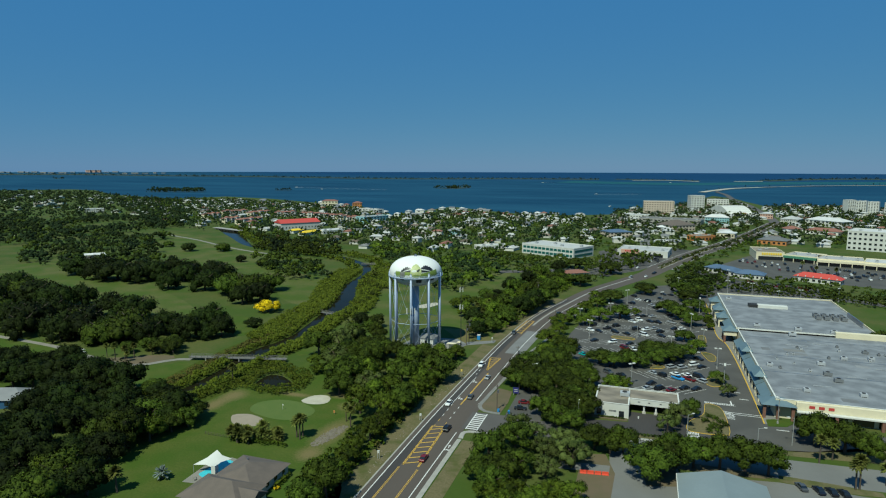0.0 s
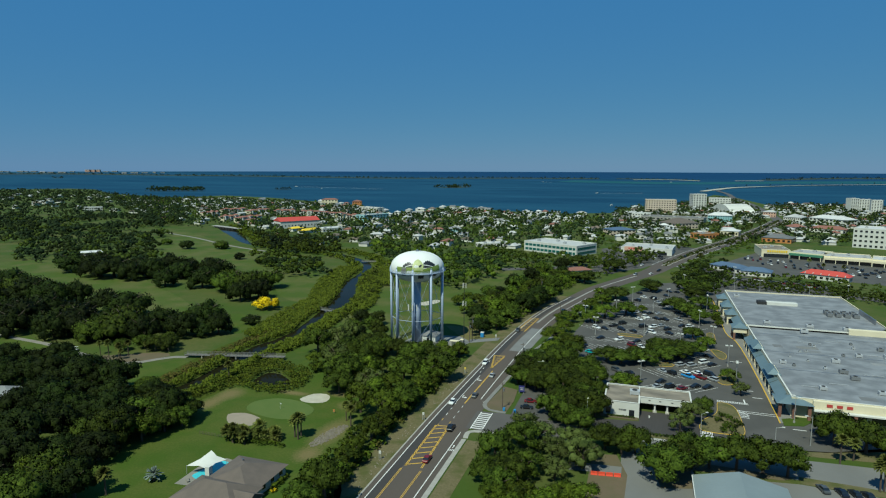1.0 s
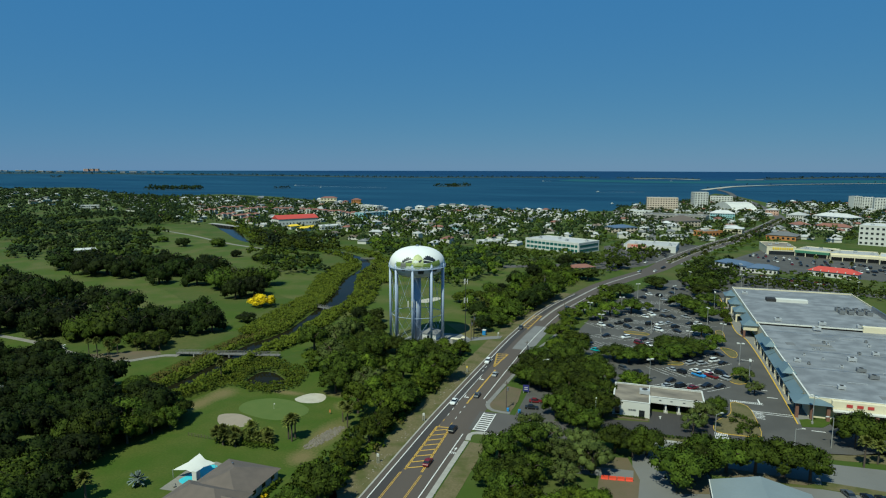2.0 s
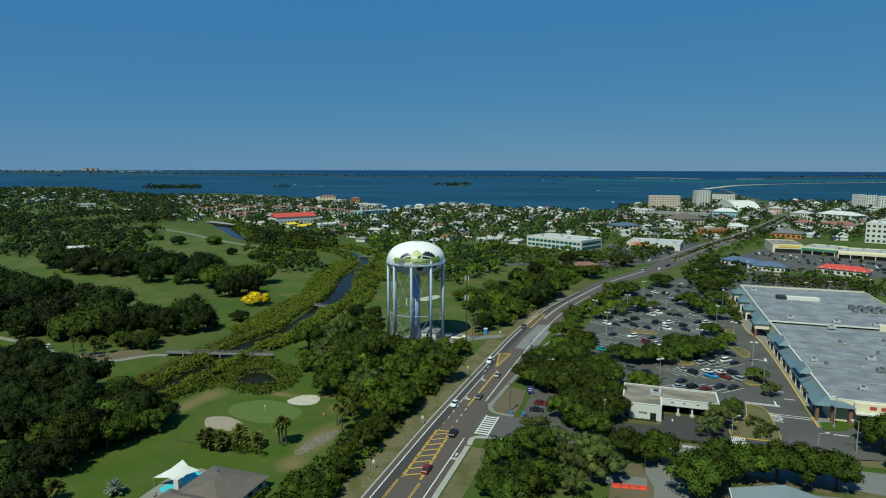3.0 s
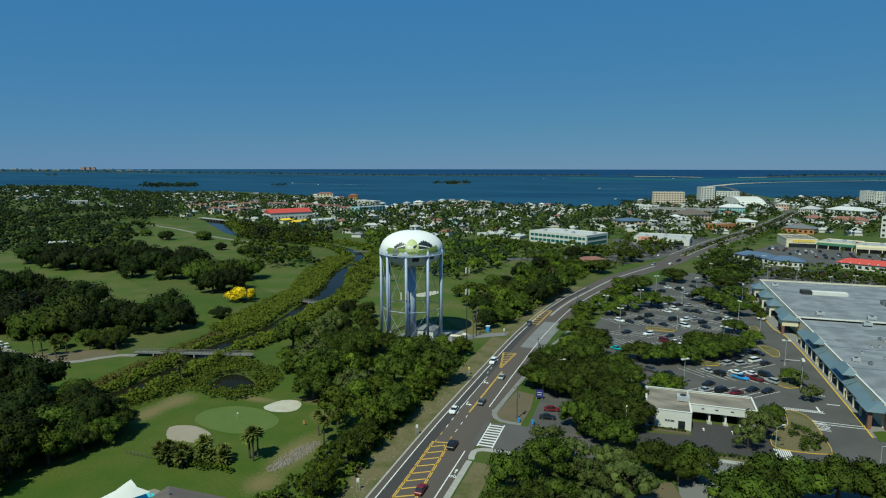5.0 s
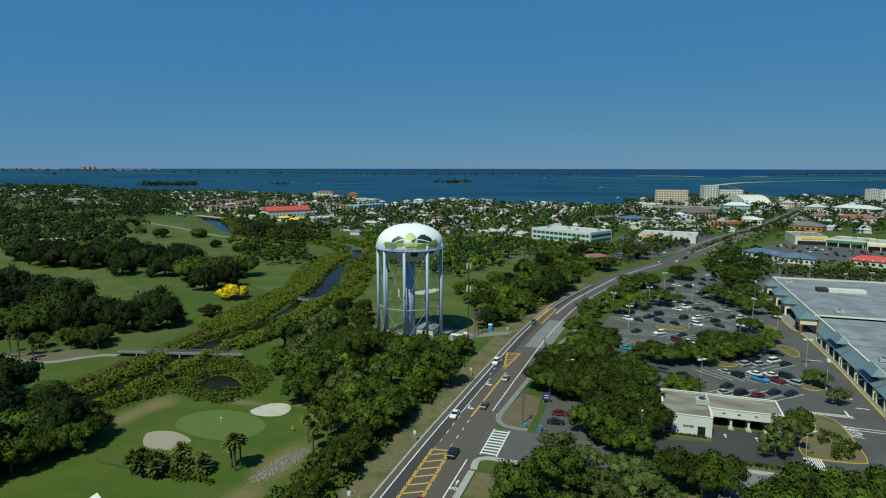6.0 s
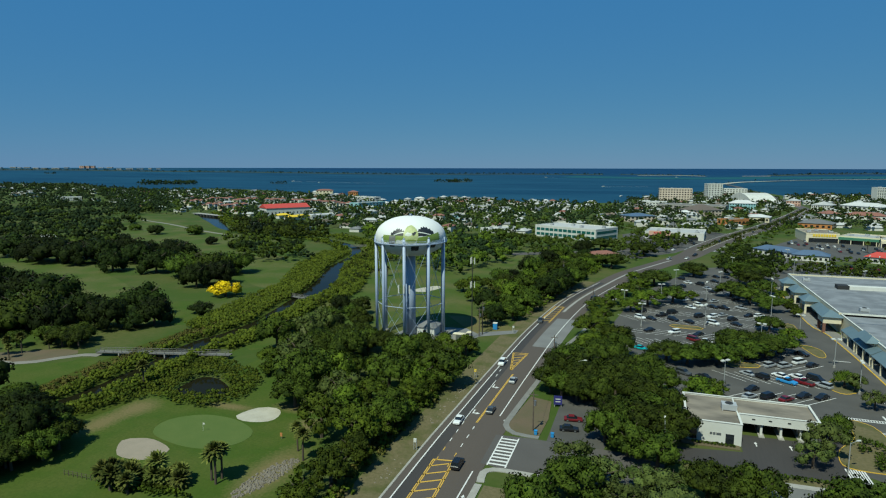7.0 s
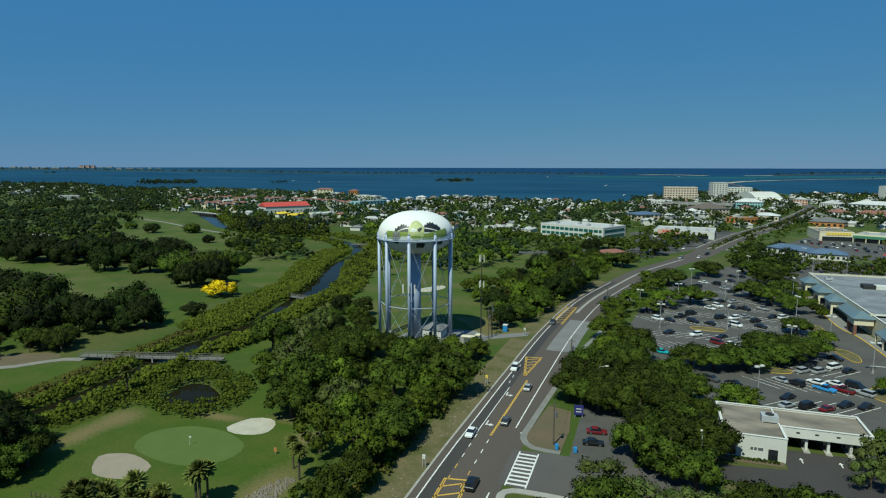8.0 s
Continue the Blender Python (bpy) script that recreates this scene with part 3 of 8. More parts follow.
CREEK_WATER = [(-181.5, 229), (-181.9, 238), (-181.6, 252.6), (-178.8, 263.5), (-178.3, 279.4), (-183.7, 305.9), (-187.4, 321.8), (-188.9, 331.3), (-193.0, 346.2), (-203.0, 376.4), (-213.4, 403.0), (-219.4, 420.0), (-222.5, 439.6), (-226.7, 460.6), (-234.6, 482.4), (-226, 486), (-221.5, 466), (-219.7, 448.4), (-211.5, 425), (-199.7, 397.9), (-187.9, 370.7), (-179.6, 346.2), (-176.9, 327.5), (-178.1, 315), (-178, 305), (-174.3, 288.8), (-170.5, 266.9), (-171.4, 253.8), (-170.9, 238.6), (-170.8, 229)]
setting("creek", prism(CREEK_WATER, 0.03, 0.06), CREEK, "still blue-grey creek water between mangroves")
sheet("lawn", [(-166.8, 255.4), (-167.9, 266.3), (-167, 279.1), (-163.3, 285.7), (-157.4, 273.9), (-159.3, 260.9), (-160.7, 253.3)], 0.05, LAWN, "small mown clearing beside the creek", step=3)
sheet("pond", [(-152.5, 208.9), (-153.4, 216), (-152.6, 219.6), (-147.5, 220), (-139.2, 214.8), (-136.8, 210.7), (-142.6, 206.8), (-148.1, 205.5)], 0.05, CREEK, "small dark pond among mangroves", step=2)

# car parks and streets
setting("car_park", prism([(-36, 285), (-37, 330), (-30, 385), (-12, 440), (10, 490), (50, 520), (62, 540), (125, 520), (120, 430), (48, 440), (46, 345), (46, 236), (90, 232), (90, 226), (52, 212), (30, 208), (20, 214), (18, 240), (-18, 241), (-18, 258), (-36, 262)], -0.1, 0.05), LOT, "worn grey asphalt car park with stall lines")
setting("car_park", prism([(-46, 240), (-33, 240), (-31, 222), (-33, 209), (-46, 209.5)], -0.1, 0.07), LOT, "small asphalt car park behind trees")
setting("car_park", prism([(-18, 216), (-18, 209), (20, 209), (20, 241), (13, 241), (13, 228), (-3, 228), (-3, 218)], -0.1, 0.06), DARK_ASPHALT, "dark asphalt drive-through lane")
setting("road", prism([(-6, 150), (16, 150), (12, 190), (60, 191), (140, 196), (140, 212), (75, 206), (40, 204), (0, 205), (-8, 195)], -0.1, 0.055), STREET, "pale concrete street and yard")
setting("car_park", prism([(47.2, 576), (105.6, 700), (210.8, 666), (252.6, 618), (214.1, 520), (170.1, 533), (114.1, 556), (52.7, 534)], -0.1, 0.05), LOT, "grey asphalt shopping plaza car park")
setting("car_park", prism([(-47.7, 678), (-25.8, 721), (35.2, 732), (51.7, 713), (15, 612), (-4.8, 558), (-35.6, 517)], -0.1, 0.05), LOT, "grey asphalt car park")
setting("road", ribbon(curve([(1.9, 696), (-0.4, 806), (1, 1007), (10.1, 1146)], 10), 6, 6, 0.055), STREET, "pale street through town")
setting("road", ribbon(curve([(-120, 512), (-92, 528), (-67, 542), (-40, 562), (-12, 577), (20, 582), (50, 564), (76.1, 505), (150.6, 470), (182.5, 448)], 8), 6.5, 6.5, 0.057), SIDE_STREET, "grey asphalt cross street")
setting("car_park", prism([(-50, 566), (-27, 620), (-30, 644), (24, 640), (18, 590), (-10, 584)], -0.1, 0.052), LOT, "grey asphalt shop car park by the crossroads")
setting("car_park", prism([(-52, 528), (-28, 520), (-18, 548), (-40, 556)], -0.1, 0.053), LOT, "small asphalt lot under a spreading tree")
setting("road", prism([(-22, 176), (-7.2, 178), (-7.2, 182.5), (-22, 181)], -0.05, 0.08), STREET, "pale concrete driveway")

# ---- water tower ----
TX, TY = -109.5, 284.0
FRONT = math.atan2(84.9 - TY, -32.5 - TX)


def tank_profile():
    """Radius and height from the bowl's bottom to the dome's top."""
    pts = []
    for k in range(0, 13):
        a = math.pi / 2 * k / 12
        pts.append((13.0 * math.sin(a), 37.2 - 6.4 * math.cos(a)))
    pts.append((13.1, 38.2))
    for k in range(1, 17):
        a = math.pi / 2 * k / 16
        pts.append((13.1 * math.cos(a) ** 0.92 if k < 16 else 0.0, 38.2 + 7.6 * math.sin(a)))
    return pts


def tank_radius(z):
    pts = tank_profile()
    for (ra, za), (rb, zb) in zip(pts, pts[1:]):
        if za <= z <= zb:
            return ra + (rb - ra) * (z - za) / (zb - za)
    return 0.0


def lathe(profile, n=72):
    bm, rings = bmesh.new(), []
    for r, z in profile:
        if r < 1e-3:
            rings.append([bm.verts.new((0, 0, z))])
        else:
            rings.append([bm.verts.new((r * math.cos(2 * math.pi * k / n), r * math.sin(2 * math.pi * k / n), z)) for k in range(n)])
    for a, b in zip(rings, rings[1:]):
        for k in range(n):
            j = (k + 1) % n
            q = [a[k % len(a)], a[j % len(a)], b[j % len(b)], b[k % len(b)]]
            bm.faces.new([v for i, v in enumerate(q) if v not in q[:i]])
    return bm


def mural(pts, lift, step=0.2):
    """A painted patch on the tank: an outline in metres round the tank and up it, laid on its curve."""
    bm = bmesh.new()
    us, vs = [p[0] for p in pts], [p[1] for p in pts]
    nu, nv = int((max(us) - min(us)) / step) + 1, int((max(vs) - min(vs)) / step) + 1
    grid = {}

    def vert(i, j):
        if (i, j) not in grid:
            u, z = min(us) + i * step, min(vs) + j * step
            r = tank_radius(z) + lift
            a = FRONT + u / 13.1
            grid[i, j] = bm.verts.new((r * math.cos(a), r * math.sin(a), z))
        return grid[i, j]
    for i in range(nu):
        for j in range(nv):
            if inside(min(us) + (i + 0.5) * step, min(vs) + (j + 0.5) * step, pts):
                bm.faces.new((vert(i, j), vert(i + 1, j), vert(i + 1, j + 1), vert(i, j + 1)))
    return bm


def water_tower():
    t = thing("water_tower", pose(TX, TY, 0), "white steel water tower on pale blue legs with green mural", "water tower")
    tank = part("tank", lathe(tank_profile()), TANK_WHITE, t, "white domed tank with a painted mural", True)
    rim = lathe([(12.9, 36.3), (13.7, 36.3), (13.7, 36.55), (12.9, 36.55)])
    part("balcony", rim, STEEL_BLUE, t, "pale blue balcony ring")
    rail = bmesh.new()
    for z in (37.1, 37.6):
        for k in range(54):
            a, b = (2 * math.pi * (k + j) / 54 for j in (0, 1))
            tube(rail, (13.62 * math.cos(a), 13.62 * math.sin(a), z), (13.62 * math.cos(b), 13.62 * math.sin(b), z), 0.05, n=4)
    for k in range(54):
        a = 2 * math.pi * k / 54
        tube(rail, (13.62 * math.cos(a), 13.62 * math.sin(a), 36.5), (13.62 * math.cos(a), 13.62 * math.sin(a), 37.6), 0.045, n=4)
    part("handrail", rail, STEEL_BLUE, t)
    spots = [FRONT + radians(-10.2 + 40 * k) for k in range(9)]
    foot = lambda a, r, z: (r * math.cos(a), r * math.sin(a), z)
    for a in spots:
        bm = bmesh.new()
        tube(bm, foot(a, 12.9, 0.4), foot(a, 12.9, 38.4), 0.55, 0.55, 14)
        tube(bm, foot(a, 12.9, 38.4), foot(a, 12.8, 39.3), 0.55, 0.15, 14)
        part("leg", bm, STEEL_BLUE, t, "", True)
        bm = boxes((-0.9, 0.9, -0.9, 0.9, -0.1, 0.5))
        f = part("footing", bm, CONCRETE, t)
        f.matrix_basis = Matrix.Translation(foot(a, 12.9, 0))
    for a, b in zip(spots, spots[1:] + spots[:1]):
        for lo, hi in ((0.8, 13.2), (13.6, 35.6)):
            for p, q in ((a, b), (b, a)):
                bm = bmesh.new()
                tube(bm, foot(p, 12.6, lo), foot(q, 12.6, hi), 0.055, n=5)
                part("tie_rod", bm, STEEL_BLUE, t)
        bm = bmesh.new()
        tube(bm, foot(a, 12.6, 13.4), foot(b, 12.6, 13.4), 0.13, n=8)
        part("strut", bm, STEEL_BLUE, t)
    bm = bmesh.new()
    tube(bm, (0, 0, 0), (0, 0, 32.0), 1.75, 1.75, 24)
    part("riser", bm, STEEL_BLUE, t, "broad blue central riser pipe", True)
    side = FRONT - radians(40)
    bm = bmesh.new()
    tube(bm, foot(side, 3.4, 0), foot(side, 3.4, 20.5), 0.75, 0.75, 14)
    part("pipe", bm, STEEL_BLUE, t, "narrow pale blue side pipe", True)
    for k, da in enumerate((-18, -10, -2)):
        a = FRONT + radians(da)
        bm = boxes((-0.15, 0.15, -0.22, 0.22, -1.5, 1.5))
        p = part("antenna", bm, WHITE_WALL, t, "white panel antenna")
        p.matrix_basis = Matrix.Translation(foot(a, 13.9, 20.6)) @ pose(0, 0, 0, 0, 0, math.degrees(a))
        bm = bmesh.new()
        tube(bm, (-1.4, 0, 0), (0, 0, 0), 0.07, n=5)
        part("bracket", bm, POLE, p)
    bm = bmesh.new()
    tube(bm, (0, 0, 45.7), (0, 0, 46.6), 0.8, 0.5, 12)
    tube(bm, (1.6, 0, 45.2), (1.6, 0, 48), 0.05, n=5)
    part("roof_vent", bm, CHROME, t)
    # mural, from the ground colour up
    rng = random.Random(5)
    ink, leaf, pale = (paint("mural_black", (0.012, 0.015, 0.018), 0.5), surface("mural_green", (0.2, 0.27, 0.05), (0.12, 0.19, 0.03), 0.5, 1.6, 0.5, bump=0),
                       surface("mural_pale", (0.6, 0.62, 0.56), (0.5, 0.53, 0.44), 0.6, 2, 0.5, bump=0))
    citrus = surface("mural_citrus", (0.34, 0.38, 0.11), (0.14, 0.2, 0.035), 0.7, 2.2, 0.5, bump=0, third=(0.5, 0.53, 0.28))
    grey = surface("mural_grey", (0.2, 0.2, 0.18), (0.06, 0.065, 0.06), 0.9, 2.5, 0.5, bump=0)
    disc = lambda u, z, ru, rz: [(u + ru * math.cos(a), z + rz * math.sin(a)) for a in np.linspace(0, 2 * math.pi, 32, False)]

    def torn(u0, u1, z0, z1, n=12, amp=0.7):
        """An outline whose upper edge bows from z0 to z1 and back, cut into teeth."""
        up = [(u0 + (u1 - u0) * k / n, z0 + (z1 - z0) * math.sin(math.pi * (0.12 + 0.76 * k / n)) - (amp * rng.uniform(0.5, 1) if k % 2 else 0)) for k in range(n + 1)]
        return [(u0, z0 - 0.3)] + up + [(u1, z0 - 0.3)]
    part("mural_ground", mural(torn(-7.6, -1.6, 39.8, 42.3), 0.03), ink, tank, "black torn-edged painted ground")
    part("mural_ground", mural(torn(2.2, 9.4, 39.8, 42.9), 0.03), ink, tank, "black torn-edged painted ground")
    for u0, u1 in ((-6.4, -2.2), (2.4, 8.0)):
        n = 14
        arc = [(u0 + (u1 - u0) * k / n, 39.9 + 1.1 * math.sin(math.pi / 2 * (k / n if u0 < 0 else 1 - k / n))) for k in range(n + 1)]
        part("mural_arc", mural(arc + [(u, z - 0.32) for u, z in arc[::-1]], 0.05, 0.14), pale, tank, "thin pale painted arc")
    ragged = lambda u, z0, z1, d: [(u + (d if k % 2 else 0), z0 + (z1 - z0) * k / 8) for k in range(9)]
    part("mural_leaf", mural(ragged(-11.4, 37.1, 39.7, 0.6) + [(-7, 39.8), (-2.2, 39.7), (-2.2, 37.1)], 0.06), leaf, tank, "green painted leaf with a torn end")
    part("mural_leaf", mural([(2.2, 37.1), (2.2, 39.0), (6, 39.5), (11.6, 40.4)] + ragged(12.4, 40.2, 37.4, -0.7) + [(7, 37.0)], 0.06), leaf, tank, "green painted leaf with a torn end")
    part("mural_can", mural([(-8.3, 36.6), (-8.1, 39.7), (-5.5, 39.7), (-5.4, 37.6), (-6.2, 36.6)], 0.075), grey, tank, "grey painted can shape")
    part("mural_splash", mural([(-5.8, 36.6), (-5.2, 37.9), (-4.4, 38.3), (-3.6, 38.0), (-2.6, 38.4), (-1.6, 37.6), (-0.8, 36.6)], 0.085), pale, tank, "white painted splash")
    part("mural_fruit", mural(disc(0.2, 40.0, 2.75, 3.2), 0.095), citrus, tank, "yellow-green painted citrus fruit")
    part("mural_highlight", mural([(-2.3, 39.9), (-1.2, 40.9), (0.5, 40.5), (0.6, 40.0), (-0.8, 39.5)], 0.115), pale, tank, "pale painted highlight")
    part("mural_mark", mural([(0.5, 40.5), (1.6, 41.0), (2.3, 40.9), (1.9, 40.2), (1.2, 39.6), (0.7, 39.9)], 0.115), ink, tank, "black painted mark")
    part("mural_shade", mural(disc(0.2, 37.9, 1.9, 0.5), 0.115), leaf, tank, "dark green painted shade")
    for u0, u1, v0, v1 in ((-8.0, -6.0, 35.4, 36.2), (0.2, 3.2, 33.9, 35.9), (8.0, 10.4, 34.8, 36.2)):
        n = 10
        part("mural_blot", mural([(u0 + (u1 - u0) * k / n, v0 + (0.45 if k % 2 else 0)) for k in range(n + 1)] + [(u1, v1), (u0, v1)], 0.05, 0.14), ink, tank, "black torn painted blot")


water_tower()

# ---- trees ----
def icosphere(sub):
    bm = bmesh.new()
    bmesh.ops.create_icosphere(bm, subdivisions=sub, radius=1.0)
    v = np.array([q.co[:] for q in bm.verts])
    f = [[q.index for q in p.verts] for p in bm.faces]
    bm.free()
    return v, np.array(f)


ICO = {k: icosphere(k) for k in (1, 2)}


def crown_arrays(rng, radius, height, lobes, leaves, leaf, sub=2, base=0.0):
    """A lobed crown: rough dark bodies of foliage, with single leaf sprays standing off them."""
    centres, radii = [], []
    for k in range(lobes):
        a, d = k * 2.399 + rng.uniform(-0.4, 0.4), radius * math.sqrt((k + 0.4) / lobes) * 0.8
        dome = math.sqrt(max(0.0, 1 - (d / radius) ** 2))
        z = height * (0.1 + 0.68 * dome * rng.uniform(0.72, 1.06)) * (0.55 if k % 4 == 3 else 1.0)
        centres.append((d * math.cos(a), d * math.sin(a), z))
        radii.append(radius * rng.uniform(0.17, 0.35))
    centres, radii = np.array(centres), np.array(radii)
    squash = 0.92
    V, F, N, n = [], [], [], 0
    core = np.array((0, 0, height * 0.2))
    iv, jf = ICO[sub]
    for c, r in zip(centres, radii):
        bump = np.array([noise.noise(Vector(p * 2.2 + c)) for p in iv])
        v = iv * (r * (0.76 + 0.4 * bump))[:, None]
        v[:, 2] *= squash
        V.append(v + c)
        N.append(iv + 0.7 * (c - core) / max(radius, 1e-6))
        F += (jf + n).tolist()
        n += len(v)
    made, R = 0, np.random.RandomState(rng.randrange(10 ** 6))
    weights = radii ** 2 / (radii ** 2).sum()
    pick = R.choice(len(radii), leaves * 3, p=weights)
    dirs = R.normal(size=(leaves * 3, 3))
    dirs /= np.linalg.norm(dirs, axis=1)[:, None]
    for i, d in zip(pick, dirs):
        if made >= leaves:
            break
        if d[2] < -0.4:
            continue
        p = centres[i] + d * radii[i] * R.uniform(0.8, 1.2) * np.array((1, 1, squash))
        q = (p - centres) / np.array((1, 1, squash))
        if (np.linalg.norm(q, axis=1) < radii * 0.74).any():
            continue
        nrm = d + R.normal(size=3) * 0.42
        nrm /= np.linalg.norm(nrm)
        u = np.cross(nrm, R.normal(size=3))
        u /= np.linalg.norm(u)
        w = np.cross(nrm, u)
        s = leaf * R.uniform(0.6, 1.3)
        V.append(np.array([p - u * s, p - w * s * 0.62 + nrm * s * 0.12, p + u * s, p + w * s * 0.62 - nrm * s * 0.1]))
        soft = d * 0.75 + 0.7 * (p - core) / radius + R.normal(size=3) * 0.3
        N.append(np.array([soft] * 4))
        F.append([n, n + 1, n + 2, n + 3])
        n += 4
        made += 1
    V = np.concatenate(V)
    V[:, 2] += base
    N = np.concatenate(N)
    return V, F, N / np.maximum(np.linalg.norm(N, axis=1), 1e-6)[:, None]


def leafy_mesh(name, verts, faces, normals, material):
    """Foliage shaded softly, as a whole rounded crown."""
    me = mesh_of(name, verts.tolist(), faces, material, True)
    me.normals_split_custom_set_from_vertices(normals.tolist())
    return me


def wood(rng, height, girth, spread, limbs=4):
    """A tapered trunk with limbs into the crown."""
    bm = bmesh.new()
    fork = height * 0.38
    tube(bm, (0, 0, -0.3), (0.1, 0.1, fork), girth, girth * 0.7, 8)
    for k in range(limbs):
        a = 2 * math.pi * k / limbs + rng.uniform(-0.4, 0.4)
        mid = (spread * 0.3 * math.cos(a), spread * 0.3 * math.sin(a), height * 0.55)
        tube(bm, (0.1, 0.1, fork - 0.2), mid, girth * 0.5, girth * 0.33, 6)
        tube(bm, mid, (spread * 0.65 * math.cos(a + 0.2), spread * 0.65 * math.sin(a + 0.2), height * 0.7), girth * 0.33, girth * 0.1, 5)
    return bm


def tree_kind(name, label, leafy, seed, radius, height, lobes, leaves, leaf, sub=2, skirt=0.05):
    """One tree at the world's origin; further ones are copies of it."""
    rng = random.Random(seed)
    t = thing(name, pose(0, 0, 0), label, "tree")
    part("trunk", wood(rng, height, radius * 0.06 + 0.1, radius), BARK, t)
    c = new("crown", leafy_mesh("crown", *crown_arrays(rng, radius, height * 0.8, lobes, leaves, leaf, sub, height * skirt), leafy))
    c.parent = t
    return t


PLACED = {}


def plant(kind, x, y, scale=1.0, turn=0.0, z=0.0, tall=1.0):
    """The first of a kind is moved into place, the rest are copies."""
    m = pose(x, y, z, 0, 0, turn) @ Matrix.Diagonal((scale, scale, scale * tall, 1))
    if kind.name not in PLACED:
        PLACED[kind.name] = kind
        kind.matrix_basis = m
        return kind
    made = copy_thing(kind, pose(0, 0, 0))
    made.matrix_basis = m
    return made


OAKS = [tree_kind("oak_tree", "spreading dark green live oak tree", OAK, 11 + k, 6.2, 10.5, 30 + k, 1750, 0.3, 1, 0.12) for k in range(4)]
BRIGHTS = [tree_kind("broadleaf_tree", "bright green broadleaf tree with a dense crown", BRIGHT, 31 + k, 4.6, 8.5, 18 + k, 1400, 0.26, 1, 0.08) for k in range(3)]
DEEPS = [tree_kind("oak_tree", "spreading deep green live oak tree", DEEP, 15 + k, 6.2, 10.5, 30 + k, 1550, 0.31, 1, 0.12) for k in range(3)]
OLIVES = [tree_kind("olive_green_tree", "sparse olive green tree with pale limbs", OLIVE, 71 + k, 5.4, 9.0, 17, 1050, 0.28, 1, 0.1) for k in range(2)]
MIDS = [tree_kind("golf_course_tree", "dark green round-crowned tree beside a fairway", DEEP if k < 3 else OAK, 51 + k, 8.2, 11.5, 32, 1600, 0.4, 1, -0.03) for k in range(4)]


def wood_zone(poly, gap, kinds, seed, size=(0.75, 1.25), keep=None):
    rng = random.Random(seed)
    for x, y in scatter(poly, gap, rng, keep):
        plant(rng.choice(kinds), x, y, rng.uniform(*size), rng.uniform(0, 360), 0, rng.uniform(0.78, 1.25))


def row_of(kinds, spots, seed, size=(0.85, 1.15)):
    rng = random.Random(seed)
    for x, y in spots:
        plant(rng.choice(kinds), x, y, rng.uniform(*size), rng.uniform(0, 360), 0, rng.uniform(0.9, 1.1))


def grove(kinds, radius, spots, seed, tall=0.9, jut=1.12):
    """Single trees, each by its place and the radius of its crown."""
    rng = random.Random(seed)
    for x, y, r in spots:
        plant(rng.choice(kinds), x, y, r * jut / radius, rng.uniform(0, 360), 0, tall * rng.uniform(0.92, 1.08) / max(0.8, r * jut / radius) ** 0.6)


NEAR_MIX = OAKS + OAKS + BRIGHTS
LEFT_HOUSE = -229.3, 159.6
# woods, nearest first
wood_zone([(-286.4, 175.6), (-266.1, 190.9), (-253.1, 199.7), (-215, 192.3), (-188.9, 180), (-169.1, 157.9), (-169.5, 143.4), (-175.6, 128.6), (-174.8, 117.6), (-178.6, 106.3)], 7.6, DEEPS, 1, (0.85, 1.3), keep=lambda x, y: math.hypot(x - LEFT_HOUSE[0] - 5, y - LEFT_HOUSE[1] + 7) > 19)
wood_zone([(-183.2, 175.7), (-158.7, 175), (-145.1, 163.6), (-142.2, 146.1), (-140, 129.5), (-135, 114.4), (-121.2, 98.8), (-151.1, 88.7), (-175.4, 104.3), (-171.6, 115.3), (-171.2, 127), (-165.8, 141.1), (-166.3, 156.3)], 6.0, BRIGHTS[:1] + OAKS[:3] + DEEPS, 21, (0.75, 1.25), keep=lambda x, y: x < (-143 if y < 123 else -155 if y < 142 else -151))
grove(OAKS + DEEPS[:1], 6.0, [(-166.4, 176.5, 4.6), (-160, 175.5, 4.8), (-154.7, 172.5, 4.6), (-150.5, 169.5, 4.6), (-149, 164.5, 4.4), (-151, 159, 4.2), (-155, 154.5, 4.4), (-163.1, 169.4, 5), (-176.2, 180.4, 4.8), (-170, 178.5, 4.8), (-155, 163.2, 5), (-157, 167, 5), (-182, 184, 5)], 23, 0.8, 1.1)
wood_zone([(-148.6, 254.3), (-140.8, 278.3), (-112, 256.2), (-86.3, 255.1), (-75.8, 243.8), (-72.1, 220), (-74.7, 192.7), (-75, 175.5), (-89.5, 180), (-102.1, 203.3), (-114.3, 205.5), (-135.8, 227.2)], 7.4, OAKS + BRIGHTS + BRIGHTS + OLIVES, 2, (0.75, 1.45), keep=lambda x, y: x < -81.0)
wood_zone([(-75, 175.5), (-73.5, 167.4), (-74, 148.4), (-74.4, 135.5), (-71, 120.6), (-80, 117.5), (-87, 144), (-91.2, 161.4), (-88.5, 177.9)], 6.0, BRIGHTS + OAKS[:1], 22, keep=lambda x, y: (-85.5 if y > 150 else -88) < x < -80)
wood_zone([(-93.3, 325.6), (-95.7, 388.4), (-90.5, 480.2), (-64.6, 524), (-55.1, 466.7), (-62.2, 390.9), (-72, 333), (-78.2, 294.2)], 7.8, NEAR_MIX + BRIGHTS + DEEPS, 3, (0.75, 1.35))
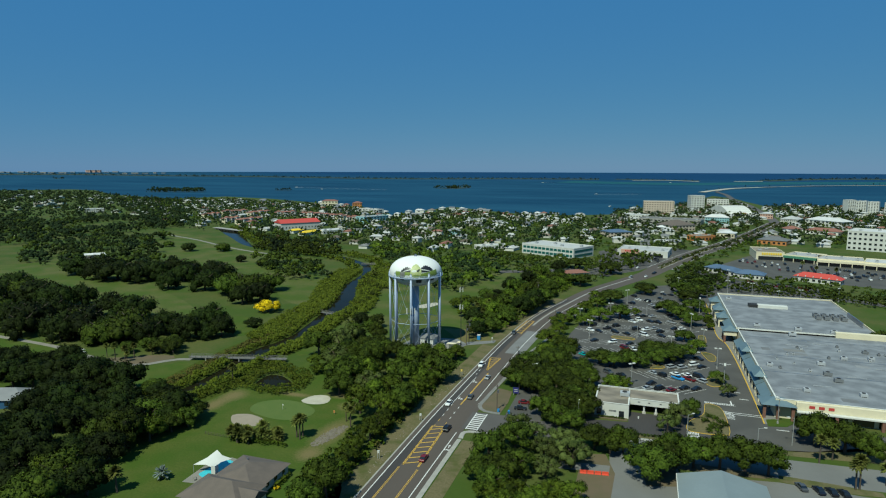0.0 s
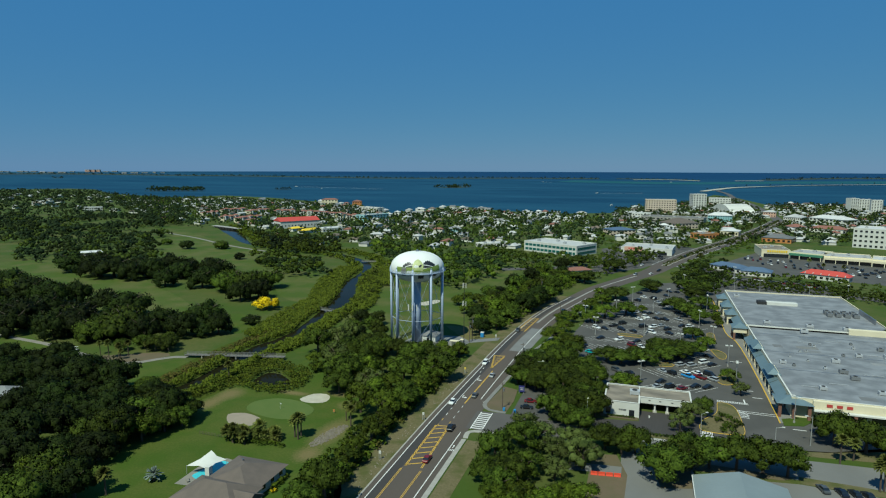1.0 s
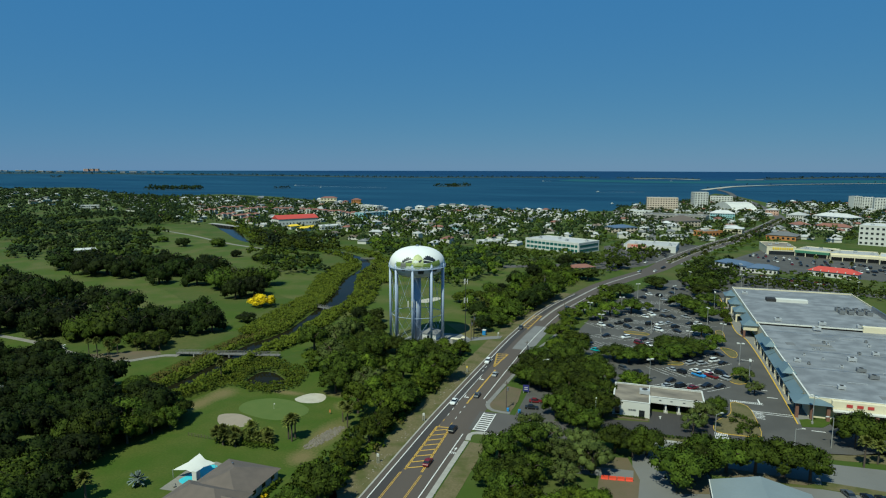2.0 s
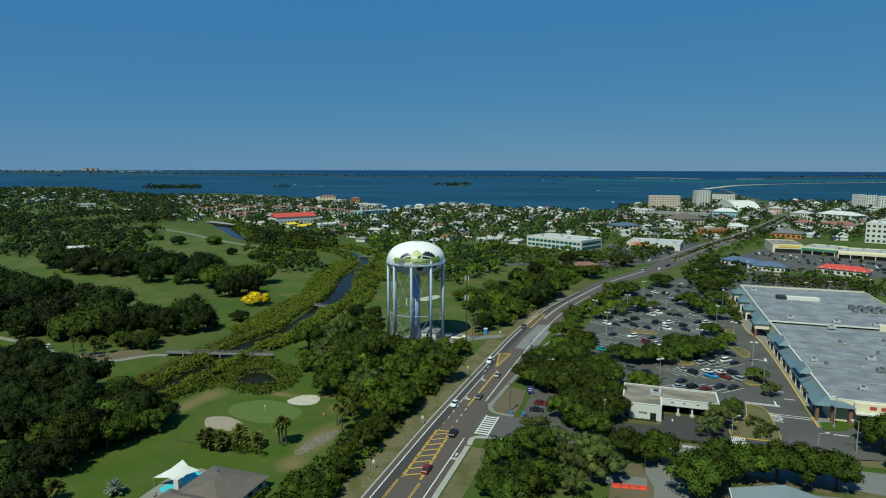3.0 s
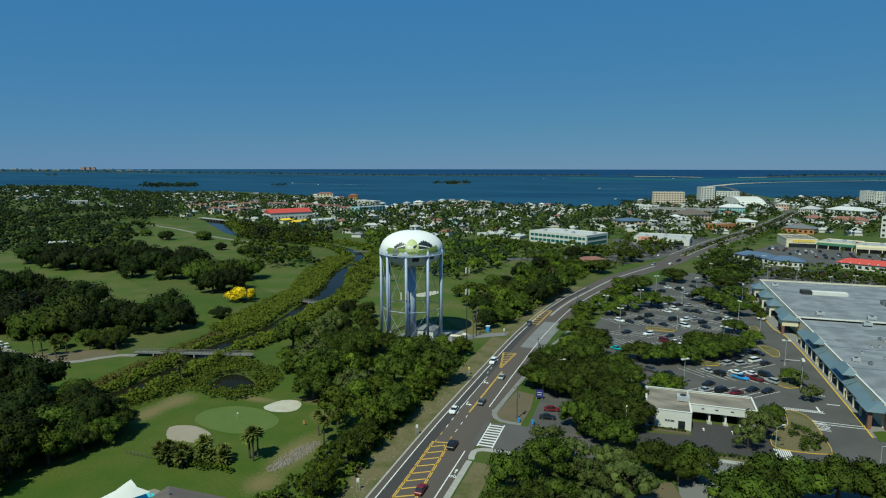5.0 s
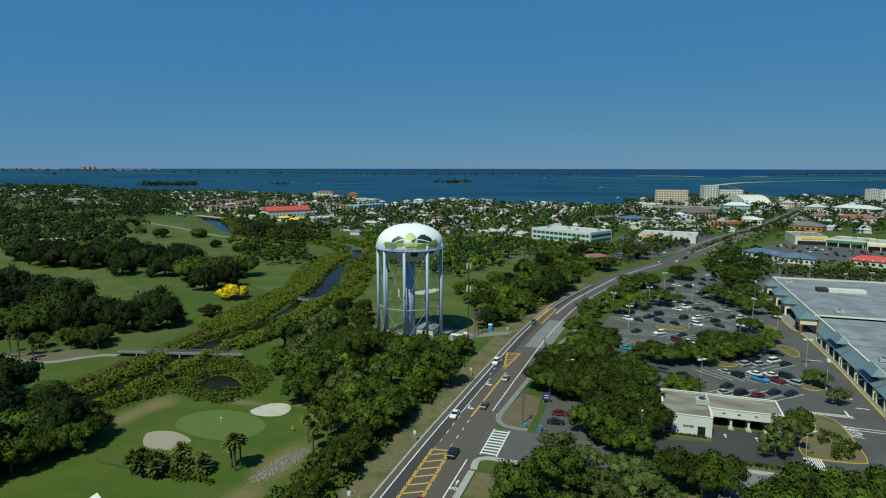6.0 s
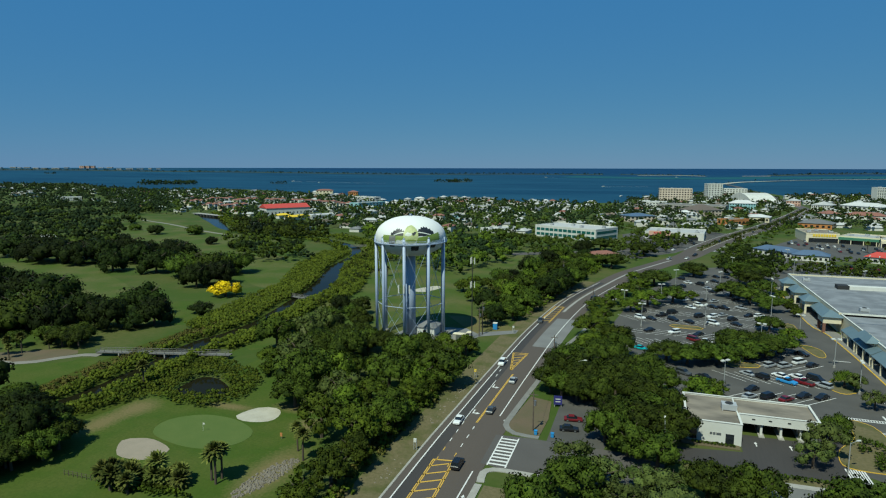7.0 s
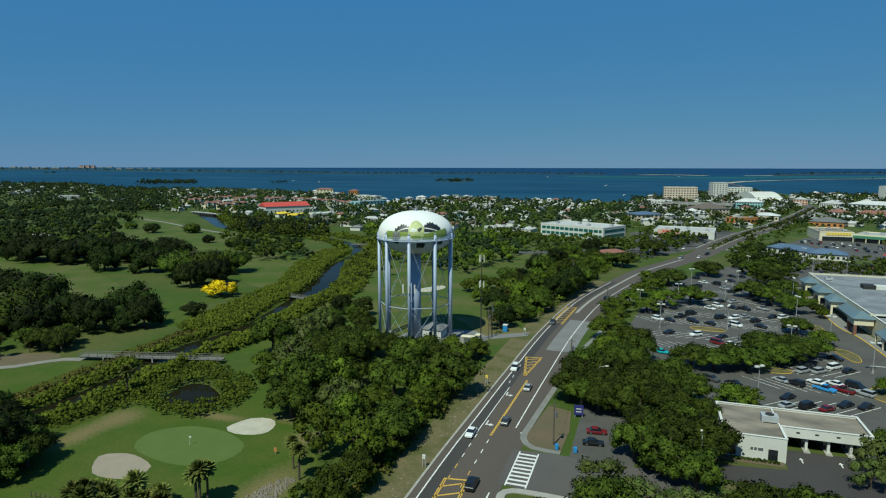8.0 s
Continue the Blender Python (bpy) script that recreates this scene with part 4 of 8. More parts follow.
grove(OAKS, 6.2, [(-49.9, 253.5, 5.0), (-46.5, 238.5, 4.4), (-42, 236.5, 4.6), (-42.1, 256.1, 5.6), (-34.6, 267.4, 5.2), (-32.2, 244.3, 5.8), (-26.4, 251.1, 5.3), (-19.9, 248.5, 4.9), (-41, 244, 5.4), (-39, 273, 5.4), (-47, 262, 5), (-37, 236, 5.2), (-24, 261, 5.4), (-27, 241, 5), (-31, 256, 5.6), (-50, 241, 4.6), (-33, 281, 5.2)], 4, 0.95, 1.15)
grove(OAKS, 6.2, [(-17.8, 234.2, 3.6), (-25, 235, 5), (-29.5, 220.3, 4.6), (-24.0, 217.2, 5.3), (-18.9, 214.9, 3.6), (-21, 226, 4.6), (-33, 213, 4.2)], 41, 0.95, 1.2)
grove(BRIGHTS, 4.6, [(-44.1, 304.0, 6.6), (-35.0, 298.8, 5.6), (-43, 284, 5.4), (-36, 284, 5), (-44.5, 268, 4.2), (-42, 325, 4.6), (-38.5, 364, 5), (-34, 386, 5.6), (-28, 402, 5.6)], 42, 0.9)
row_of(OAKS, [(-43.2, 174.1), (-36.5, 162.3), (-36.9, 184.1), (-32.4, 168.7), (-37, 154.3), (-42.6, 161.8)], 5, (0.8, 1.05))
row_of(BRIGHTS, [(-37.5, 150.3), (-31.7, 153.1), (-25.3, 153.1), (-20.1, 155.9), (-15.3, 155.9), (-32.8, 145.2), (-25.4, 145.2), (-17.7, 146.5), (-8.8, 146)], 29, (0.9, 1.2))
row_of(OLIVES, [(-27.4, 182.5), (-24.1, 191.8), (-17.6, 182), (-24.7, 168.9), (-32.4, 189.9), (-20, 190.7), (-21.5, 177.7), (-38, 194.6)], 31, (0.8, 1.05))
row_of(OAKS, [(-12.7, 192.3), (-7.8, 190.8), (-3.8, 193.3)], 32, (0.75, 0.9))
grove(OAKS, 6.2, [(4.1, 177.5, 6.8), (10.6, 189.0, 5.8), (16.9, 189.7, 5.8), (24.2, 191.2, 5.8), (31.2, 191.6, 6.2), (37.5, 191.4, 5.2), (7, 183.5, 5.4)], 6, 1.1, 1.12)
wood_zone([(-150.6, 284.7), (-156.7, 314.1), (-144.6, 311.3), (-118.6, 264.6), (-126.5, 257.7), (-135.5, 258.8)], 7.0, OAKS + DEEPS, 9, (0.6, 0.85))
grove(BRIGHTS, 4.6, [(-82.5, 266, 4.4), (-86, 259, 4.6), (-90.7, 267, 4.2), (-84, 272, 3.6), (-83.5, 250, 4.4), (-84, 240, 4.6), (-83.5, 229, 4.4), (-83, 219, 4.4), (-83, 208, 4.4), (-83, 197, 4.2)], 65, 0.92)
grove(OAKS, 6.2, [(-97, 263, 4.6), (-103, 258, 5), (-110, 259, 5), (-92, 256, 5.2), (-117, 262, 4.6)], 66, 0.85)
grove(OAKS + BRIGHTS, 5.6, [(-114, 369, 5.5), (-106, 363, 5.5), (-103, 379, 6), (-97, 373, 5.5), (-103, 349, 5), (-112, 381, 5.5), (-98, 356, 5), (-99, 392, 6)], 68, 0.9)
# trees of the car park, one by one
grove(OAKS, 6.2, [(-20.6, 419.4, 9.0), (-12.7, 375.7, 7.4), (1.6, 456.2, 8.5), (15.2, 399.4, 7.6), (21.6, 384.9, 7.8), (27.1, 370.6, 6.2), (29, 437, 7.6), (27, 468, 8.2), (31, 411, 7), (34, 455, 8)], 60, 0.8)
grove(OAKS, 6.2, [(21.6, 334.6, 5.2), (4.7, 302.7, 6.8), (7.7, 292.8, 6.2), (14.5, 297.3, 6.2), (-1.6, 283.5, 6.0), (-17.8, 282.4, 6.2), (-11.4, 280.3, 6.0), (19.5, 304, 6.2), (-5, 289, 5.4), (12, 305, 6.2)], 61, 0.72)
grove(BRIGHTS, 4.6, [(-23.9, 365.3, 7.4), (-43.7, 346.2, 6.8), (-10.0, 249.4, 5.2), (-5.5, 253, 3.6), (31.1, 272.9, 3.4), (27.0, 321, 4.4), (-3.5, 385.8, 3.0), (-31, 352, 5.5), (-31, 428, 5)], 62, 0.78)
grove(OAKS, 6.2, [(56.4, 218.7, 6.8), (63.3, 215.4, 6.0), (53.7, 225.2, 3.4), (68.4, 211.8, 4.9), (18.3, 230.9, 3.6), (114.8, 353.2, 5), (109, 313, 5)], 25, 1.05, 1.1)
grove(OLIVES, 5.4, [(13.6, 221.6, 4.6), (10.0, 214.6, 3.4), (33.8, 256.3, 3.0), (33, 270, 2.8)], 34, 1.0, 1.15)
row_of(OAKS, [(-27.8, 207.5), (-21.5, 203.5), (-17.7, 217.6), (-30.5, 220.5), (-23.1, 227)], 26, (0.8, 1.0))
grove(OAKS, 6.2, [(-27, 535, 10), (-59, 556, 10), (-46, 472, 8.5), (-52, 478, 6)], 64, 0.85)
grove(BRIGHTS, 4.6, [(36.5, 372, 3.0), (37, 364, 2.4), (38, 401, 2.8), (37.5, 385, 2.4)], 67, 0.9)
grove(OAKS, 6.2, [(-229.6, 231, 4.6), (-221.6, 229.5, 4.4), (-215.5, 231, 4.2), (-221, 237, 4.8), (-236.5, 224, 3.6)], 69, 0.85)
# golf course groups
grove(MIDS, 8.2, [(-379.3, 289.2, 13.7), (-359.1, 286.9, 11.6), (-348.4, 296.1, 8.3), (-455.2, 385.9, 13.2), (-437.3, 392.1, 12.0), (-400.8, 374.8, 14.2), (-377.8, 369.0, 9.6), (-373.3, 384.4, 11.3), (-368.6, 400.6, 12.4), (-335.2, 358.3, 8.3)], 7, 1.4, 1.2)
grove(MIDS, 8.2, [(-325.8, 400.9, 12.4), (-364.4, 417.5, 6.6), (-305.9, 362.6, 8.9), (-279.9, 357.3, 10.0), (-266.8, 362.9, 10.5), (-259.9, 376.5, 9.6), (-252, 334, 7.1), (-290, 374, 9), (-346, 387, 9), (-338, 409, 8), (-246, 345, 8)], 8, 1.4, 1.2)
grove(MIDS, 8.2, [(-306.6, 279.2, 9.8), (-286.3, 278.3, 10.9), (-246.6, 258.9, 8.4), (-256.3, 243.3, 11.2), (-236.9, 238.4, 7.3), (-281.9, 240.5, 11.8), (-289.3, 232.0, 9.4), (-321.4, 241.7, 10.6), (-312.6, 228.0, 8.0), (-227.4, 253.2, 7.6), (-231.5, 277.3, 9.0), (-213.3, 264.0, 6.5), (-262.5, 232.7, 8.0), (-345.9, 247.0, 8.4)], 10, 1.4, 1.2)
grove(MIDS, 8.2, [(-420, 372, 10), (-395, 392, 11), (-352, 398, 11), (-318, 382, 9), (-276, 372, 8), (-335, 250, 9), (-378, 240, 10), (-410, 285, 10)], 13, 1.3, 1.1)
grove(MIDS, 8.2, [(-268, 258, 8), (-301, 256, 9), (-330, 262, 9), (-365, 250, 10), (-362, 232, 9), (-298, 247, 8), (-270, 247, 7), (-395, 268, 10), (-405, 300, 11), (-425, 310, 11)], 12, 1.4, 1.2)
plant(MIDS[1], -209.4, 287, 0.72, 40, 0, 0.8)
row_of(MIDS, [(-242.5, 281), (-217.9, 257.5), (-515, 555), (-466, 531), (-431.7, 543), (-367.1, 487.2), (-333.1, 473.1), (-316.3, 461.7)], 27, (0.7, 1.1))

# ---- shopping centre and bank ----
def window_mesh(w, h, deep=0.12):
    return mesh_of("window", [(-w / 2, -deep, 0), (w / 2, -deep, 0), (w / 2, 0.02, 0), (-w / 2, 0.02, 0), (-w / 2, -deep, h), (w / 2, -deep, h), (w / 2, 0.02, h), (-w / 2, 0.02, h)],
                   [(0, 1, 5, 4), (1, 2, 6, 5), (3, 0, 4, 7), (4, 5, 6, 7), (3, 2, 1, 0)], GLASS)


def windows(parent, me, spots, turn=0.0):
    """Panes of one shape, proud of a wall; turn 0 faces -y, 90 faces +x, 270 faces -x."""
    for x, y, z in spots:
        w = new("window", me)
        w.parent = parent
        w.matrix_basis = pose(x, y, z, 0, 0, turn)


def hip(x0, x1, y0, y1, z0, z1, over=0.5, ridge_along_x=True, gable=False):
    """A hip or gable roof over a rectangle."""
    bm = bmesh.new()
    x0, x1, y0, y1 = x0 - over, x1 + over, y0 - over, y1 + over
    low = [bm.verts.new(p) for p in ((x0, y0, z0), (x1, y0, z0), (x1, y1, z0), (x0, y1, z0))]
    if ridge_along_x:
        k = 0 if gable else min((y1 - y0) / 2, (x1 - x0) / 2 - 0.01)
        a, b = bm.verts.new((x0 + k, (y0 + y1) / 2, z1)), bm.verts.new((x1 - k, (y0 + y1) / 2, z1))
        faces = ((low[0], low[1], b, a), (low[1], low[2], b), (low[2], low[3], a, b), (low[3], low[0], a))
    else:
        k = 0 if gable else min((x1 - x0) / 2, (y1 - y0) / 2 - 0.01)
        a, b = bm.verts.new(((x0 + x1) / 2, y0 + k, z1)), bm.verts.new(((x0 + x1) / 2, y1 - k, z1))
        faces = ((low[0], low[1], a), (low[1], low[2], b, a), (low[2], low[3], b), (low[3], low[0], a, b))
    for f in faces:
        bm.faces.new(f)
    bm.faces.new(low[::-1])
    return bm


def shed(x0, x1, y0, y1, z_out, z_in, thick=0.2):
    """A canopy that slopes up from x0 to x1."""
    bm = bmesh.new()
    v = [bm.verts.new(p) for p in ((x0, y0, z_out), (x1, y0, z_in), (x1, y1, z_in), (x0, y1, z_out),
                                   (x0, y0, z_out - thick), (x1, y0, z_in - thick), (x1, y1, z_in - thick), (x0, y1, z_out - thick))]
    for f in ((0, 1, 2, 3), (7, 6, 5, 4), (0, 4, 5, 1), (1, 5, 6, 2), (2, 6, 7, 3), (3, 7, 4, 0)):
        bm.faces.new([v[i] for i in f])
    return bm


SIGN_RED = paint("red_sign_paint", (0.45, 0.05, 0.04))
BRICK_BROWN = surface("brown_brick", (0.2, 0.09, 0.06), (0.14, 0.07, 0.05), 0.5, 5, 0.85)


VENT_GREY = paint("dull_grey_metal", (0.16, 0.165, 0.17))
UNIT_GREY = paint("pale_grey_metal", (0.38, 0.39, 0.4))


def roof_unit(parent, x, y, z, w, d, h, dark=False):
    u = part("roof_unit", boxes((x - w / 2, x + w / 2, y - d / 2, y + d / 2, z + 0.25, z + h), (x - w / 2 + 0.1, x - w / 2 + 0.3, y - d / 2, y + d / 2, z, z + 0.25), (x + w / 2 - 0.3, x + w / 2 - 0.1, y - d / 2, y + d / 2, z, z + 0.25)),
             VENT_GREY if dark else UNIT_GREY, parent, "dark roof vent" if dark else "grey metal air handling unit")
    bm = bmesh.new()
    tube(bm, (x, y, z + h), (x, y, z + h + 0.15), min(w, d) * 0.36, n=12)
    part("fan_cover", bm, DARK, u)


def shopping_centre():
    t = thing("shopping_centre", pose(0, 0, 0), "long cream shopping centre, grey flat roof, blue metal canopies", "shop building")
    wall = lambda *r: part("wall", boxes(r), CREAM_WALL, t)
    H = 6.4
    for x0, x1, y0, y1, h in ((47.5, 150, 240, 343, H), (47.0, 113, 343.3, 437, H + 0.4)):
        wall(x0, x1, y0, y0 + 0.4, 0, h + 0.7)
        wall(x0, x1, y1 - 0.4, y1, 0, h + 0.7)
        wall(x0, x0 + 0.4, y0 + 0.4, y1 - 0.4, 0, h + 0.7)
        wall(x1 - 0.4, x1, y0 + 0.4, y1 - 0.4, 0, h + 0.7)
        part("roof", boxes((x0 + 0.4, x1 - 0.4, y0 + 0.4, y1 - 0.4, h - 0.3, h)), FLAT_ROOF, t, "grey streaked membrane roof")
        part("coping", boxes((x0 - 0.05, x1 + 0.05, y1 - 0.5, y1 + 0.05, h + 0.7, h + 0.8), (x0 - 0.05, x1 + 0.05, y0 - 0.05, y0 + 0.5, h + 0.7, h + 0.8), (x0 - 0.05, x0 + 0.5, y0 + 0.5, y1 - 0.5, h + 0.7, h + 0.8)), WHITE_WALL, t, "white parapet coping")
    part("wall", boxes((92, 126, 341.8, 344.6, 0, H + 2.6)), CREAM_WALL, t, "taller cream parapet wall")
    part("roof_ridge", boxes((48, 92, 342.6, 343.6, H, H + 1.2)), WHITE_WALL, t, "white raised roof ridge")
    for y in (331, 300, 275):
        part("roof_seam", boxes((48.5, 149, y, y + 0.35, H, H + 0.12)), CHROME, t)
    # canopies along the west front
    for y0, y1 in ((247, 262), (262.6, 279), (279.6, 296), (296.6, 312), (312.6, 329)):
        part("canopy", shed(44.2, 47.4, y0, y1, 4.1, 5.9), BLUE_METAL, t, "blue-grey standing seam metal canopy")
        part("storefront", boxes((47.3, 47.48, y0 + 1, y1 - 1, 0.3, 3.4)), GLASS, t, "dark shop glass")
        for y in (y0 + 1, (y0 + y1) / 2, y1 - 1):
            part("column", boxes((44.3, 44.8, y - 0.3, y + 0.3, 0, 4.0)), CREAM_WALL, t)
    for y0, y1, z in ((266, 276, 8.3), (302, 313, 8.3)):
        part("parapet", boxes((46.6, 48.2, y0, y1, 4.6, z - 0.8)), CREAM_WALL, t)
        part("gable_roof", hip(44.4, 48.6, y0 - 0.6, y1 + 0.6, z - 1.6, z + 0.4, 0.4, False), BLUE_METAL, t, "blue-grey metal hip roof")
    # corner pavilion and the far gables
    part("pavilion_wall", boxes((40.8, 47, 339, 347, 3.9, 6.4)), CREAM_WALL, t, "cream corner pavilion")
    for y in (339, 346):
        part("pavilion_column", boxes((40.8, 41.8, y, y + 1.0, 0, 3.9)), BRICK_BROWN, t, "brown brick column")
    part("pavilion_roof", hip(40.8, 47.2, 339, 347, 6.4, 8.6, 0.7), BLUE_METAL, t, "blue-grey metal hip roof")
    for y in (372, 392, 416):
        part("gable_wall", boxes((41.5, 47, y, y + 9, 3.4, 5.8), (41.5, 42.3, y, y + 0.8, 0, 3.4), (41.5, 42.3, y + 8.2, y + 9, 0, 3.4)), CREAM_WALL, t)
        part("gable_roof", hip(41.2, 47.2, y - 0.4, y + 9.4, 5.8, 8.0, 0.6), BLUE_METAL, t, "blue-grey metal hip roof")
    for y0, y1 in ((348.6, 371), (381.8, 391), (401.8, 415), (425.8, 436)):
        part("canopy", shed(43.2, 46.9, y0, y1, 4.0, 6.0), BLUE_METAL, t, "blue-grey standing seam metal canopy")
    # south front, with a corner porch, fascia, signs and shop windows
    part("fascia", boxes((54, 150, 238.6, 239.95, 4.2, 6.9)), CREAM_WALL, t, "cream fascia band")
    part("awning", boxes((54, 150, 236.8, 239.9, 3.7, 4.15)), WHITE_WALL, t, "white flat awning")
    part("porch_roof", hip(43, 53.5, 237.4, 246, 5.4, 7.2, 0.6), BLUE_METAL, t, "blue-grey metal hip roof")
    for x, y in ((43.2, 237.6), (52.4, 237.6), (47.6, 237.6), (66, 237), (80, 237), (94, 237)):
        part("column", boxes((x, x + 1.0, y, y + 1.0, 0, 5.4 if x < 54 else 3.7)), BRICK_BROWN, t, "brown brick column")
    for x in range(56, 148, 8):
        part("storefront", boxes((x, x + 6.5, 239.7, 239.97, 0.3, 3.4)), GLASS, t, "dark shop glass")
    for x in (58, 61, 64, 84, 86.2, 88.4):
        part("sign_bar", boxes((x, x + 1.8, 238.45, 238.62, 5.2, 6.2)), SIGN_RED, t, "red illegible shop sign")
    # roof plant
    rng = random.Random(21)
    for k in range(11):
        x, y, w = rng.uniform(52, 130), rng.uniform(246, 330), rng.uniform(3, 9)
        part("roof_patch", boxes((x, x + w, y, y + rng.uniform(2, 5), H, H + 0.03)), rng.choice((ROOF_GREY, PALE_ASPHALT, VENT_GREY)), t, "patched square of roof membrane")
    for k in range(9):
        x, y, ln = rng.uniform(52, 120), rng.uniform(248, 326), rng.uniform(4, 10)
        part("roof_pipe", boxes((x, x + ln, y, y + 0.18, H + 0.1, H + 0.28), (x, x + 0.2, y, y + 0.2, H, H + 0.1), (x + ln - 0.2, x + ln, y, y + 0.2, H, H + 0.1)), UNIT_GREY, t, "thin roof pipe")
    for k in range(44):
        x, y = rng.uniform(52, 140), rng.uniform(246, 326)
        roof_unit(t, x, y, H, *rng.choice(((2.4, 1.8, 1.3), (1.2, 1.2, 0.9), (0.9, 0.9, 0.7), (3.0, 2.0, 1.5))), rng.random() < 0.35)
    for x, y in ((72, 338), (58, 352), (77, 350), (93, 349), (52, 420)):
        roof_unit(t, x, y, H + 0.4, 3.2, 2.2, 1.5)
    part("roof_box", boxes((66, 82, 401, 405, H + 0.3, H + 2.0)), WHITE_WALL, t, "white roof screen")
    part("roof_grille", boxes((61, 65.8, 400.5, 405.5, H + 0.4, H + 2.2)), DARK, t, "dark louvred plant")
    for k in range(8):
        roof_unit(t, 93 + 2.6 * (k % 4) * 1.6, 380 + 6 * (k // 4), H + 0.4, 2.6, 3.6, 2.0, True)
    part("plant_screen", boxes((110, 110.5, 366, 392, H + 0.4, H + 3.0)), CHROME, t, "grey metal plant screen")


shopping_centre()


def bank():
    t = thing("bank_building", pose(0, 0, 0), "white stucco bank with a stained flat roof and drive-through bays", "bank building")
    part("wall", boxes((-15, -3, 221, 221.3, 0, 5.2), (-15, -14.7, 221.3, 238.7, 0, 5.2), (-15, 14.3, 238.7, 239, 0, 5.2), (-3.3, -3, 221.3, 238.7, 0, 5.2)), WHITE_WALL, t)
    part("roof", boxes((-14.7, -3.3, 221.3, 238.7, 4.5, 4.85)), TAN_ROOF, t, "stained tan flat roof")
    part("fascia", boxes((-3, 14.3, 228, 228.3, 3.0, 5.2), (14.0, 14.3, 228.3, 238.7, 3.0, 5.2)), WHITE_WALL, t, "white fascia over the drive-through")
    part("canopy_roof", boxes((-3, 14.0, 228.3, 238.7, 4.4, 4.8)), TAN_ROOF, t, "stained tan flat roof")
    for x in (2.0, 6.2, 10.4, 13.5):
        part("pillar", boxes((x, x + 0.5, 228.6, 229.4, 0, 3.2)), WHITE_WALL, t)
        part("island", boxes((x - 0.4, x + 0.9, 227.4, 237, 0.05, 0.25)), KERB, t)
        part("teller_box", boxes((x - 0.1, x + 0.6, 231.5, 232.6, 0.2, 1.8)), CHROME, t)
    part("coping", boxes((-15.1, -2.9, 220.9, 221.4, 5.2, 5.32), (-15.1, -14.6, 221.4, 238.6, 5.2, 5.32), (-15.1, 14.4, 238.6, 239.1, 5.2, 5.32), (-3.4, -2.9, 221.4, 228.0, 5.2, 5.32), (-2.9, 14.4, 227.9, 228.4, 5.2, 5.32), (13.9, 14.4, 228.4, 238.6, 5.2, 5.32)), WHITE_WALL, t)
    roof_unit(t, -4.8, 231, 4.85, 3.4, 2.6, 1.6)
    part("door", boxes((-6.4, -4.6, 220.9, 221.02, 0.1, 2.6)), GLASS, t, "dark glass door")
    part("window", boxes((-14.2, -12.6, 220.9, 221.02, 0.6, 2.9)), GLASS, t, "dark glass window")
    for x in (-9.8, -9.1, -8.4, -7.9):
        part("sign_bar", boxes((x, x + 0.5, 220.88, 221.02, 2.2, 2.7)), CHROME, t, "grey illegible wall lettering")
    for x in (0, 3.6, 7.6):
        part("lamp", boxes((x, x + 0.7, 227.9, 228.02, 4.1, 4.35)), DARK, t)
    part("planting_bed", boxes((-16, -3.4, 218.6, 220.9, 0, 0.18)), SOIL, t, "brown mulch bed")


bank()


def hedge(pts, seed, size=0.9, label="clipped dark green hedge beside the bank", leafy=None):
    """A low bush of leaf sprays along a line of spots."""
    rng = random.Random(seed)
    V, F, N, n = [], [], [], 0
    cx, cy = pts[0]
    for x, y in pts:
        v, f, soft = crown_arrays(rng, size, size * 1.3, 4, 60, 0.22, 1)
        N.append(soft)
        V.append(v + np.array((x - cx, y - cy, 0.1)))
        F += [[i + n for i in q] for q in f]
        n += len(v)
    ob = new("hedge", leafy_mesh("hedge", np.concatenate(V), F, np.concatenate(N), leafy or OAK))
    ob.matrix_basis = pose(cx, cy, 0)
    return tagged(ob, label, "hedge")

# ---- cars ----
def loft(sections):
    """A body from cross sections, each a list of points."""
    bm = bmesh.new()
    rows = [[bm.verts.new(p) for p in s] for s in sections]
    n = len(rows[0])
    for a, b in zip(rows, rows[1:]):
        for k in range(n):
            bm.faces.new((a[k], a[(k + 1) % n], b[(k + 1) % n], b[k]))
    bm.faces.new(rows[0][::-1])
    bm.faces.new(rows[-1])
    bmesh.ops.recalc_face_normals(bm, faces=bm.faces)
    return bm


# length, width, bonnet, waist, roof height, cabin start and end as shares of the length
CAR_FORMS = {"sedan": (4.6, 1.8, 0.82, 0.92, 1.45, 0.28, 0.86), "suv": (4.7, 1.9, 1.0, 1.1, 1.75, 0.26, 0.98),
             "pickup": (5.6, 1.95, 1.05, 1.1, 1.8, 0.26, 0.6), "van": (5.0, 1.95, 1.0, 1.15, 1.9, 0.18, 0.99)}
CAR_PAINTS = {"black": (0.012, 0.012, 0.014), "white": (0.72, 0.72, 0.7), "silver": (0.32, 0.33, 0.34), "dark red": (0.16, 0.012, 0.015), "blue": (0.02, 0.06, 0.18),
              "teal": (0.0, 0.35, 0.38), "grey": (0.07, 0.075, 0.08), "navy": (0.01, 0.014, 0.026), "red": (0.42, 0.012, 0.012), "sky blue": (0.03, 0.25, 0.55)}
CARS = {}


def wheel_mesh():
    bm, me = bmesh.new(), bpy.data.meshes.new("wheel")
    tube(bm, (0, -0.11, 0), (0, 0.11, 0), 0.34, n=12)
    tube(bm, (0, -0.125, 0), (0, 0.125, 0), 0.2, n=10, mat=1)
    bm.to_mesh(me)
    bm.free()
    me.materials.append(RUBBER)
    me.materials.append(CHROME)
    return me


TYRE = wheel_mesh()


